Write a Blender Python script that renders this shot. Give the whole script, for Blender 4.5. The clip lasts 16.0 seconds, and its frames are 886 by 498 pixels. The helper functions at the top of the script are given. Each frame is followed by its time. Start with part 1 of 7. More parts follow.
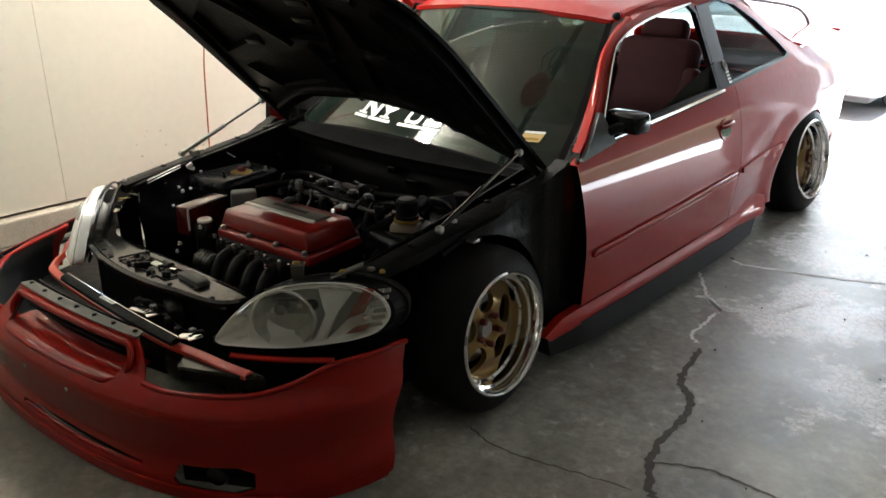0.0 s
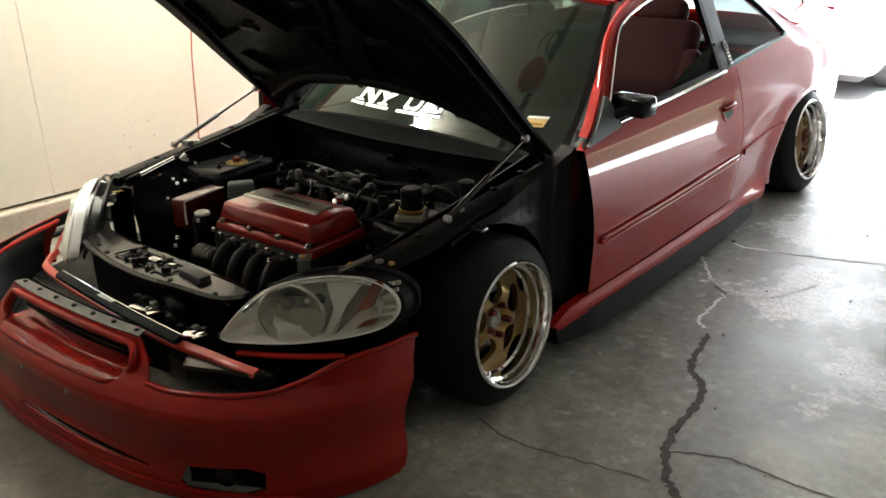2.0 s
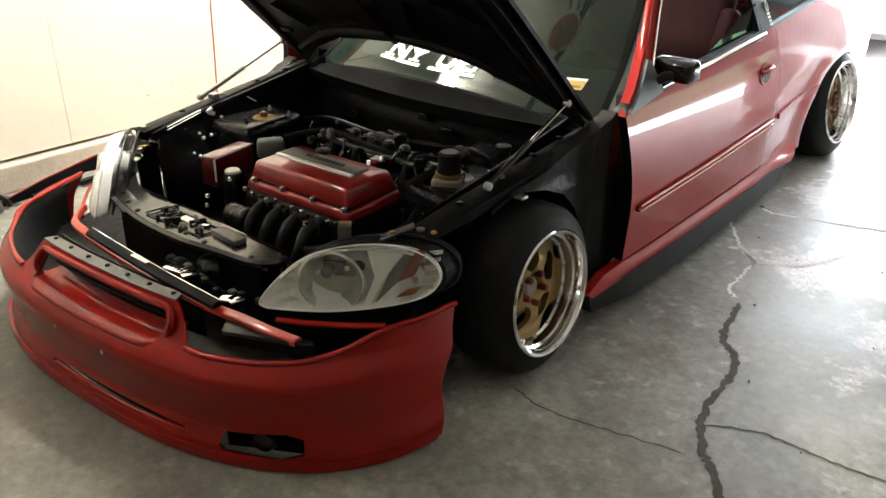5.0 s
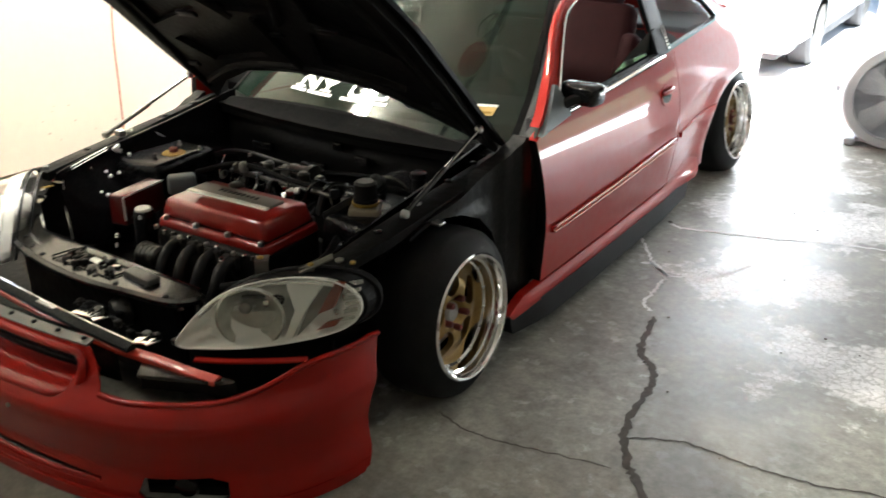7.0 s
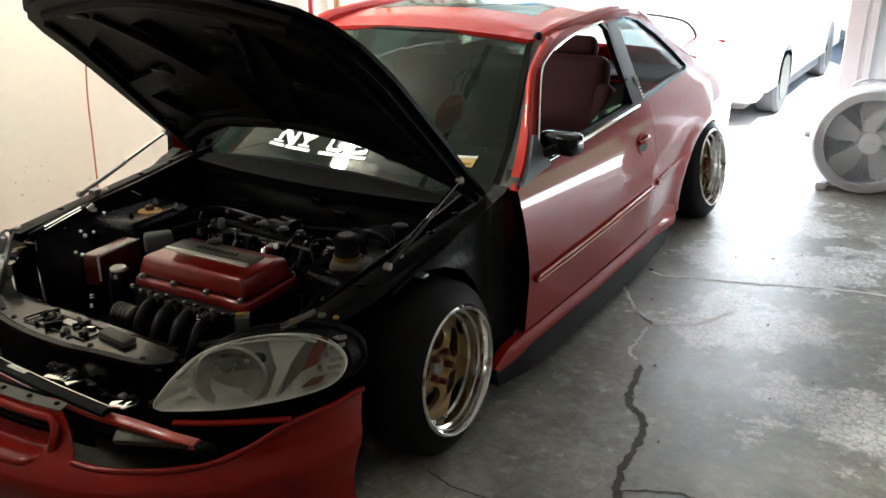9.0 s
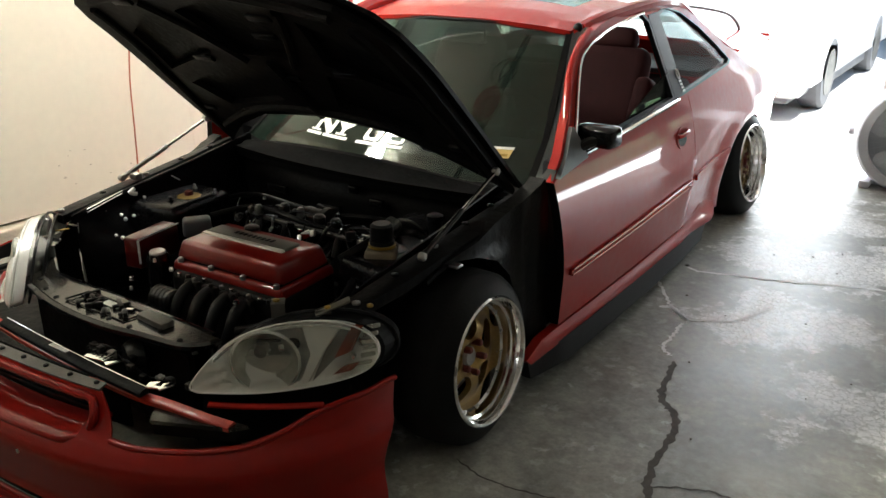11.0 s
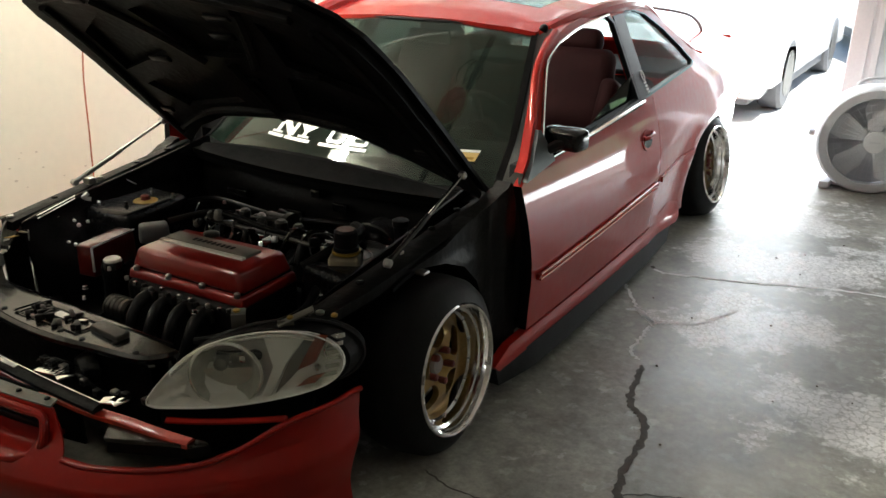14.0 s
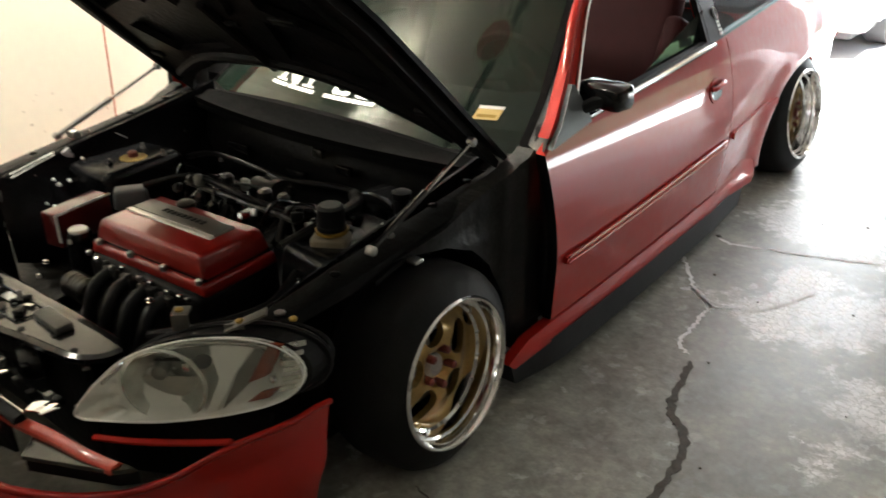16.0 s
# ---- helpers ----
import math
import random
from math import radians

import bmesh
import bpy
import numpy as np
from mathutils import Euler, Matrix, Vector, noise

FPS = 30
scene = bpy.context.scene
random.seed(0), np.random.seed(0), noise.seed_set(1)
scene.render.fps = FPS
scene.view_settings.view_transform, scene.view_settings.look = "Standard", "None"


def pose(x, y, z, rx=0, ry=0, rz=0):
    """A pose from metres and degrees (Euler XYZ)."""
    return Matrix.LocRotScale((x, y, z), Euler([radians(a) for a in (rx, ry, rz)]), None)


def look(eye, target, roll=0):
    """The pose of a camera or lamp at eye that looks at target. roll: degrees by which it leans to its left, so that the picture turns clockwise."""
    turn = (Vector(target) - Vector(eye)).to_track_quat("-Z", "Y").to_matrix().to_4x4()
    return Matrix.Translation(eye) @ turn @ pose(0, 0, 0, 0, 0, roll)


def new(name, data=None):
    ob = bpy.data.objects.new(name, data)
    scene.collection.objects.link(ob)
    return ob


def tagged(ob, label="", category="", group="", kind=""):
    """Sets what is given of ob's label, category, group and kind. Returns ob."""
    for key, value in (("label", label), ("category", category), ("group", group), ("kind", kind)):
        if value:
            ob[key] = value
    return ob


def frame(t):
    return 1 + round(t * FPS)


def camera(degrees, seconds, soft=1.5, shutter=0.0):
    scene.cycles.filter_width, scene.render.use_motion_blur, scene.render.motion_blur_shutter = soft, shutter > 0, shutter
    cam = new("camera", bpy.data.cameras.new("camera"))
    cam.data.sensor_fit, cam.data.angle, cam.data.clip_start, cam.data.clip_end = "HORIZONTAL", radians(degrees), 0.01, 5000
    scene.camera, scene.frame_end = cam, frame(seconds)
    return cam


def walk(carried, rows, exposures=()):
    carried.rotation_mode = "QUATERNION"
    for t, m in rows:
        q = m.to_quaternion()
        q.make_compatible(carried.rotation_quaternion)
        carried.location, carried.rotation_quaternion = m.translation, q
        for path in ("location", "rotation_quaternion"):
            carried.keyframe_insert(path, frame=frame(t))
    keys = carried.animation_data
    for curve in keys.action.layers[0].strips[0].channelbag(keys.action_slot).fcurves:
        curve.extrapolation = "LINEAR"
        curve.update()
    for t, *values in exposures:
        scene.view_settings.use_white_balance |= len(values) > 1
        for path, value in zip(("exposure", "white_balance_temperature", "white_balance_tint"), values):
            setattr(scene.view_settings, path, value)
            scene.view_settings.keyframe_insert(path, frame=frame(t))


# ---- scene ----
cam = camera(57.4, 16.0, 1.5, 0.5)
PATH = [
    (0, (2.107, -1.738, 1.37), (0.879, -0.335, 0.648), -0.1),
    (0.5, (2.102, -1.738, 1.376), (0.861, -0.33, 0.685), -0.3),
    (1, (2.118, -1.744, 1.374), (0.871, -0.344, 0.679), -1.0),
    (1.5, (2.111, -1.735, 1.367), (0.877, -0.346, 0.625), -1.5),
    (2, (2.018, -1.739, 1.363), (0.828, -0.32, 0.606), -0.7),
    (2.5, (1.928, -1.738, 1.377), (0.811, -0.25, 0.644), 1.8),
    (3, (1.88, -1.752, 1.366), (0.71, -0.351, 0.547), 1.8),
    (5.5, (1.898, -1.767, 1.41), (0.752, -0.385, 0.529), 0.3),
    (6, (1.893, -1.774, 1.406), (0.773, -0.364, 0.536), 0.5),
    (6.5, (1.909, -1.779, 1.412), (0.783, -0.363, 0.558), 0.9),
    (7, (1.902, -1.764, 1.412), (0.888, -0.249, 0.591), 0.5),
    (7.5, (1.899, -1.757, 1.406), (0.928, -0.195, 0.621), 0.2),
    (8, (1.876, -1.747, 1.4), (0.946, -0.129, 0.682), 0.3),
    (8.5, (1.873, -1.749, 1.402), (0.881, -0.154, 0.717), -0.3),
    (9, (1.872, -1.752, 1.395), (0.878, -0.163, 0.697), -0.2),
    (9.5, (1.864, -1.751, 1.395), (0.858, -0.183, 0.668), -0.5),
    (12, (1.871, -1.759, 1.396), (0.8, -0.229, 0.68), 0.6),
    (12.5, (1.859, -1.748, 1.397), (0.804, -0.228, 0.638), 0.2),
    (13, (1.848, -1.756, 1.393), (0.769, -0.248, 0.644), 0.2),
    (13.5, (1.841, -1.741, 1.402), (0.75, -0.246, 0.645), 0.4),
    (14, (1.834, -1.715, 1.395), (0.851, -0.129, 0.674), 0.8),
    (14.5, (1.818, -1.662, 1.385), (0.838, -0.074, 0.665), 0.5),
    (15, (1.829, -1.533, 1.391), (0.753, -0.026, 0.635), 0.1),
    (15.5, (1.834, -1.413, 1.39), (0.646, -0.018, 0.589), -1.1),
    (16, (1.784, -1.271, 1.379), (0.675, 0.14, 0.497), -0.3),
]
walk(cam, [(t, look(eye, target, roll)) for t, eye, target, roll in PATH],
     exposures=[(0.0, 1.40, 5920, 7), (1.0, 1.60, 6000, 7), (2.0, 1.72, 6120, 7), (3.0, 1.76, 6150, 7), (4.2, 2.08, 6120, 7), (5.5, 2.38, 6050, 7), (6.5, 2.38, 6050, 7), (7.0, 2.20, 6050, 7), (8.0, 1.94, 5880, 6), (9.0, 1.48, 5900, 6), (11.0, 1.36, 6080, 6), (13.5, 1.34, 6150, 6), (14.5, 1.35, 6150, 6), (15.4, 1.46, 6180, 7), (16.0, 1.90, 6250, 7)])

# ---- light ----
world = bpy.data.worlds.new("sky")
scene.world = world
world.use_nodes = True
wn = world.node_tree.nodes
sky = wn.new("ShaderNodeTexSky")
sky.sky_type, sky.sun_disc = 'NISHITA', False
sky.sun_elevation, sky.sun_rotation = radians(48), radians(20)
wn["Background"].inputs["Strength"].default_value = 0.15
world.node_tree.links.new(sky.outputs[0], wn["Background"].inputs["Color"])
scene.view_settings.exposure = 1.3

sun = new("sun", bpy.data.lights.new("sun", 'SUN'))
sun.data.energy, sun.data.angle, sun.data.color = 5.0, radians(0.6), (1, 0.95, 0.87)
sun.matrix_world = look((6, 7.5, 12), (1.5, 5, 0))

# daylight that comes in through the open garage door
day = new("doorway_daylight", bpy.data.lights.new("doorway_daylight", 'AREA'))
day.data.shape, day.data.size, day.data.size_y = 'RECTANGLE', 2.85, 2.05
day.data.energy, day.data.color = 62, (0.98, 0.98, 0.97)
day.matrix_world = pose(-0.25, 4.52, 1.08, 90, 0, 180)
# daylight under the half-raised second door
low_day = new("second_doorway_daylight", bpy.data.lights.new("second_doorway_daylight", 'AREA'))
low_day.data.shape, low_day.data.size, low_day.data.size_y = 'RECTANGLE', 2.4, 0.17
low_day.data.energy, low_day.data.color = 8.0, (0.98, 0.98, 0.97)
low_day.matrix_world = pose(3.0, 4.40, 0.26, 90, 0, 180)
# added light slot in the unseen wall, there for highlights on the bumper
side = new("added_slot_light", bpy.data.lights.new("added_slot_light", 'AREA'))
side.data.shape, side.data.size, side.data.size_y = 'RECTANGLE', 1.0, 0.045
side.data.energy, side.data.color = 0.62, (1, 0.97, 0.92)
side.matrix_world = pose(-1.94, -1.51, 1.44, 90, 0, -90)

# ---- materials ----
def material(name, color, rough=0.5, metal=0.0, coat=0.0, vary=0.12, scale=6.0, bump=0.0, bump_scale=60.0, **more):
    m = bpy.data.materials.new(name)
    m.use_nodes = True
    n, l = m.node_tree.nodes, m.node_tree.links
    b = n["Principled BSDF"]
    b.inputs["Metallic"].default_value = metal
    b.inputs["Coat Weight"].default_value = coat
    b.inputs["Coat Roughness"].default_value = 0.04
    for key, value in more.items():
        b.inputs[key.replace("_", " ")].default_value = value
    tc = n.new("ShaderNodeTexCoord")
    big, fine = n.new("ShaderNodeTexNoise"), n.new("ShaderNodeTexNoise")
    big.inputs["Scale"].default_value, fine.inputs["Scale"].default_value = scale, scale * 14
    big.inputs["Detail"].default_value, fine.inputs["Detail"].default_value = 6, 5
    mixed = n.new("ShaderNodeMath")
    mixed.operation = 'ADD'
    for tex in (big, fine):
        l.new(tc.outputs["Object"], tex.inputs["Vector"])
    l.new(big.outputs["Fac"], mixed.inputs[0])
    l.new(fine.outputs["Fac"], mixed.inputs[1])
    ramp = n.new("ShaderNodeValToRGB")
    ramp.color_ramp.elements[0].position, ramp.color_ramp.elements[1].position = 0.7, 1.3
    lo, hi = [max(0, c * (1 - vary)) for c in color], [min(1, c * (1 + vary)) for c in color]
    ramp.color_ramp.elements[0].color, ramp.color_ramp.elements[1].color = (*lo, 1), (*hi, 1)
    half_sum = n.new("ShaderNodeMapRange")
    half_sum.inputs["From Min"].default_value, half_sum.inputs["From Max"].default_value = 0.6, 1.4
    l.new(mixed.outputs[0], half_sum.inputs["Value"])
    ramp.color_ramp.elements[0].position, ramp.color_ramp.elements[1].position = 0.0, 1.0
    l.new(half_sum.outputs[0], ramp.inputs[0])
    l.new(ramp.outputs[0], b.inputs["Base Color"])
    spread = 0.03 if coat > 0.8 else 0.25
    rr = n.new("ShaderNodeMapRange")
    rr.inputs["To Min"].default_value, rr.inputs["To Max"].default_value = max(0.02, rough * (1 - spread)), min(1, rough * (1 + spread))
    l.new(fine.outputs["Fac"], rr.inputs["Value"])
    l.new(rr.outputs[0], b.inputs["Roughness"])
    if bump:
        grain = n.new("ShaderNodeTexNoise")
        grain.inputs["Scale"].default_value, grain.inputs["Detail"].default_value = bump_scale, 6
        bp = n.new("ShaderNodeBump")
        bp.inputs["Strength"].default_value, bp.inputs["Distance"].default_value = bump, 0.01
        l.new(tc.outputs["Object"], grain.inputs["Vector"])
        l.new(grain.outputs["Fac"], bp.inputs["Height"])
        l.new(bp.outputs[0], b.inputs["Normal"])
    return m


RED = material("red_car_paint", (0.38, 0.0125, 0.0075), 0.42, 0.08, 0.72, 0.03, 2.0, Specular_IOR_Level=0.1, Coat_IOR=1.4)
# darker copy of the car's red that puts shade into the bumper's colour
SHADED_RED = material("red_paint_shaded_copy", (0.29, 0.0085, 0.0045), 0.42, 0.05, 0.85, 0.03, 2.0, Specular_IOR_Level=0.05, Coat_IOR=1.4)
RED_RAW = material("orange_red_inner_paint", (0.52, 0.035, 0.014), 0.3, 0.0, 0.8, 0.15, 8)
BLACK_PAINT = material("black_bay_paint", (0.007, 0.007, 0.0075), 0.12, 0.0, 0.15, 0.4, 9, 0.22, 11, Specular_IOR_Level=0.4)
SATIN_BLACK = material("satin_black_bay_paint", (0.007, 0.007, 0.008), 0.24, 0.0, 0.0, 0.5, 9, 0.04, 9, Specular_IOR_Level=0.16)
BLACK_DULL = material("dull_black_primer", (0.006, 0.0058, 0.0058), 0.42, 0.0, 0.0, 0.6, 7, 0.25, 40, Specular_IOR_Level=0.08)
COWL_BLACK = material("matt_black_cowl_rubber", (0.0055, 0.0055, 0.0055), 0.85, 0.0, 0.0, 0.5, 12, 0.2, 50, Specular_IOR_Level=0.02)
DUSTY_BLACK = material("dusty_black_panel", (0.010, 0.0097, 0.0095), 0.36, 0.0, 0.0, 0.9, 9, 0.6, 16, Specular_IOR_Level=0.14)
HOOD_IN = material("dusty_black_hood_liner", (0.0075, 0.0066, 0.0066), 0.5, 0.0, 0.0, 0.9, 5, 0.2, 30, Specular_IOR_Level=0.12)
PLASTIC = material("black_plastic", (0.010, 0.010, 0.0105), 0.38, 0, 0, 0.3, 10, 0.06, 120, Specular_IOR_Level=0.15)
BOWL_SHADE = material("bowl_shade_grey", (0.50, 0.505, 0.45), 0.3, 0.2, 0, 0.3, 30)
SAIL_GREY = material("blue_grey_sail_plastic", (0.10, 0.115, 0.12), 0.4, 0, 0, 0.2, 14, 0.06, 90)
LIP_BLACK = material("worn_black_lip_plastic", (0.020, 0.0195, 0.021), 0.5, 0, 0, 0.3, 14, 0.08, 90, Specular_IOR_Level=0.15)
GREY_PLASTIC = material("dusty_grey_plastic", (0.065, 0.061, 0.054), 0.4, 0, 0, 0.35, 14, 0.08, 90)
SUPPORT = material("glossy_black_support_paint", (0.014, 0.0125, 0.010), 0.2, 0, 0.15, 0.8, 9, 0.06, 20, Specular_IOR_Level=0.4)
BOWL = material("grey_mirror_bowl", (0.60, 0.61, 0.55), 0.16, 0.35, 0, 0.4, 30, 0.15, 24)
GUNMETAL = material("dim_cast_metal", (0.035, 0.033, 0.03), 0.3, 0.5, 0, 0.5, 24, 0.2, 90)
RUBBER = material("tyre_rubber", (0.011, 0.011, 0.011), 0.5, 0, 0, 0.35, 12, 0.08, 90, Specular_IOR_Level=0.12)
CHROME = material("polished_lip", (0.83, 0.82, 0.80), 0.10, 1.0, 0, 0.06, 10)
STEEL = material("bare_steel", (0.45, 0.44, 0.42), 0.34, 1.0, 0, 0.25, 14, 0.05, 80)
# near-white metal that paints glints on the bay's glossy panels
GLINT_METAL = material("pale_glint_metal", (0.92, 0.91, 0.88), 0.4, 0.35, 0.5, 0.1, 14)
TAB_GREY = material("dull_tab_plastic", (0.075, 0.070, 0.058), 0.4, 0, 0.2, 0.2, 30)
BOX_RED = material("dark_red_box_enamel", (0.085, 0.0035, 0.0025), 0.3, 0.1, 1.0, 0.1, 3, Specular_IOR_Level=0.2)
ALLOY = material("cast_aluminium", (0.22, 0.215, 0.20), 0.4, 0.7, 0, 0.35, 20, 0.2, 90)
GOLD = material("gold_wheel_paint", (0.38, 0.245, 0.075), 0.32, 0.7, 0.4, 0.25, 12)
HUB_RED = material("red_hub_paint", (0.16, 0.022, 0.015), 0.4, 0.1, 0.3, 0.3, 20)
VALVE_RED = material("red_enamel", (0.24, 0.008, 0.005), 0.3, 0.15, 1.0, 0.08, 3, Specular_IOR_Level=0.2)
REFLECTOR = material("silvered_reflector", (0.96, 0.965, 0.90), 0.22, 0.12, 0.6, 0.10, 20, 0.35, 32)
# opaque silver that paints a clear lens's sheen
PEARL = material("silver_far_lens", (0.80, 0.79, 0.73), 0.14, 0.45, 1.0, 0.06, 9)
SILVER = material("brushed_silver_plate", (0.66, 0.64, 0.58), 0.38, 0.6, 0, 0.1, 20)
YELLOW = material("aged_yellow_zinc", (0.32, 0.20, 0.035), 0.4, 0.4, 0, 0.3, 22)
AMBER = material("amber_reflector", (0.22, 0.04, 0.015), 0.25, 0, 0.4, 0.2, 20)
CREAM = material("cream_reservoir_plastic", (0.62, 0.56, 0.42), 0.45, 0, 0, 0.1, 20)
WHITE_PLASTIC = material("white_plastic", (0.86, 0.85, 0.80), 0.2, 0, 1.0, 0.05, 10)
WALL = material("cream_white_wall_board", (0.81, 0.75, 0.62), 0.62, 0, 0, 0.04, 1.6, 0.05, 25)
HARDBOARD = material("brown_hardboard", (0.08, 0.068, 0.053), 0.6, 0, 0, 0.2, 3, 0.1, 40)
GRASS = material("lawn_green", (0.07, 0.15, 0.03), 0.8, 0, 0, 0.4, 5, 0.5, 60)
DOOR_GREY = material("faded_grey_door_paint", (0.52, 0.53, 0.52), 0.5, 0, 0, 0.12, 3, 0.06, 30)
TOOL_RED = material("red_tool_handle", (0.45, 0.03, 0.03), 0.45, 0, 0.2, 0.15, 12)
SIDE_BOARD = material("grey_brown_wall_board", (0.13, 0.118, 0.10), 0.6, 0, 0, 0.15, 2, 0.08, 30)
DARK_DOOR = material("dark_brown_door_paint", (0.07, 0.06, 0.05), 0.5, 0, 0, 0.2, 3, 0.06, 30)
CEIL = material("pale_ceiling_board", (0.72, 0.69, 0.63), 0.8, 0, 0, 0.06, 2, 0.08, 30)
BOUNCE_BOARD = material("bounce_cream_board", (0.26, 0.24, 0.21), 0.6, 0, 0, 0.1, 2, 0.06, 30)
FOOTING = material("old_concrete_footing", (0.56, 0.50, 0.40), 0.85, 0, 0, 0.22, 6, 0.15, 30)
WOOD = material("bare_pine_stud", (0.42, 0.27, 0.14), 0.6, 0, 0, 0.2, 9, 0.15, 40)
SEAT_RED = material("red_seat_cloth", (0.055, 0.005, 0.006), 0.85, 0, 0, 0.2, 20, 0.2, 200)
PLATE = material("dull_grey_cover_plate", (0.12, 0.11, 0.092), 0.35, 0.4, 0, 0.1, 20)
CLOUDY = material("cloudy_fluid_plastic", (0.20, 0.165, 0.11), 0.4, 0, 0, 0.15, 20)
# dark parts lifted to grey, with the outdoor glare put into their colour
GLARE_GREY = material("glare_greyed_plastic", (0.16, 0.16, 0.17), 0.6, 0, 0, 0.2, 8)
DARK_CLOTH = material("dark_trim_cloth", (0.012, 0.012, 0.015), 0.8, 0, 0, 0.3, 20, 0.1, 150)
CORD = material("orange_extension_cord", (0.42, 0.12, 0.05), 0.5, 0, 0, 0.1, 30)
# fan tones are lifted so their colour carries the doorway's haze
FAN_GREY = material("grey_fan_plastic", (0.74, 0.75, 0.79), 0.45, 0, 0, 0.06, 10)
FAN_PALE = material("pale_fan_blade", (0.84, 0.85, 0.88), 0.5, 0, 0, 0.06, 10)
PIER_WHITE = material("white_painted_timber", (0.86, 0.86, 0.88), 0.55, 0, 0, 0.05, 4, 0.05, 40)
CAR_WHITE = material("white_car_paint", (0.80, 0.80, 0.80), 0.3, 0, 1.0, 0.03, 3)
def glow(name, strength):
    m = bpy.data.materials.new(name)
    m.use_nodes = True
    m.node_tree.nodes["Principled BSDF"].inputs["Emission Color"].default_value = (1, 0.91, 0.76, 1)
    m.node_tree.nodes["Principled BSDF"].inputs["Emission Strength"].default_value = strength
    return m


LAMP_GLOW = glow("glowing_lamp_cover", 230)
ADDED_GLOW = glow("glowing_added_lamp_cover", 21)
LEAF = material("green_leaves", (0.07, 0.16, 0.035), 0.55, 0, 0, 0.5, 3)
BARK = material("brown_bark", (0.10, 0.07, 0.045), 0.9, 0, 0, 0.4, 8, 0.5, 20)
STICKER = material("white_vinyl", (0.86, 0.87, 0.83), 0.4, 0, 0, 0.02, 8)
ORANGE_LABEL = material("yellow_orange_label", (0.60, 0.42, 0.14), 0.5, 0, 0, 0.15, 30)
ASPHALT = material("pale_driveway_concrete", (0.50, 0.49, 0.46), 0.85, 0, 0, 0.12, 2, 0.2, 40)


def glass(name, tint, ior=1.5):
    """Clear sheet that bends, tints and mirrors light as real glass does."""
    m = bpy.data.materials.new(name)
    m.use_nodes = True
    n, l = m.node_tree.nodes, m.node_tree.links
    n.remove(n["Principled BSDF"])
    g = n.new("ShaderNodeBsdfGlass")
    g.inputs["Color"].default_value = (*tint, 1)
    g.inputs["Roughness"].default_value = 0.0
    g.inputs["IOR"].default_value = ior
    l.new(g.outputs[0], n["Material Output"].inputs["Surface"])
    return m


def film_glass(name, tint, film, amount):
    """Tinted sheet mixed with an opaque film, glossy on its face; amount is the film's share."""
    m = bpy.data.materials.new(name)
    m.use_nodes = True
    n, l = m.node_tree.nodes, m.node_tree.links
    b = n["Principled BSDF"]
    b.inputs["Base Color"].default_value = (*film, 1)
    b.inputs["Roughness"].default_value = 0.03
    b.inputs["Specular IOR Level"].default_value = 0.5
    clear, mix = n.new("ShaderNodeBsdfTransparent"), n.new("ShaderNodeMixShader")
    clear.inputs["Color"].default_value = (*tint, 1)
    mix.inputs[0].default_value = amount
    l.new(clear.outputs[0], mix.inputs[1])
    l.new(b.outputs[0], mix.inputs[2])
    l.new(mix.outputs[0], n["Material Output"].inputs["Surface"])
    return m


GLASS = film_glass("green_tinted_glass", (0.74, 0.90, 0.80), (0.012, 0.018, 0.014), 0.72)
DOOR_GLASS = film_glass("door_window_glass", (0.55, 0.66, 0.60), (0.01, 0.014, 0.012), 0.95)
REAR_GLASS = film_glass("rear_window_glass", (0.86, 0.93, 0.90), (0.012, 0.015, 0.014), 0.2)
DARK_GLASS = film_glass("smoked_glass", (0.84, 0.90, 0.92), (0.015, 0.018, 0.022), 0.34)
CLEAR = glass("clear_pane", (0.98, 0.985, 0.97), 1.45)
# pale film put into the lens to make the headlight look brighter lit
LENS = film_glass("brightened_lens_plastic", (0.985, 0.99, 0.975), (0.62, 0.62, 0.56), 0.065)


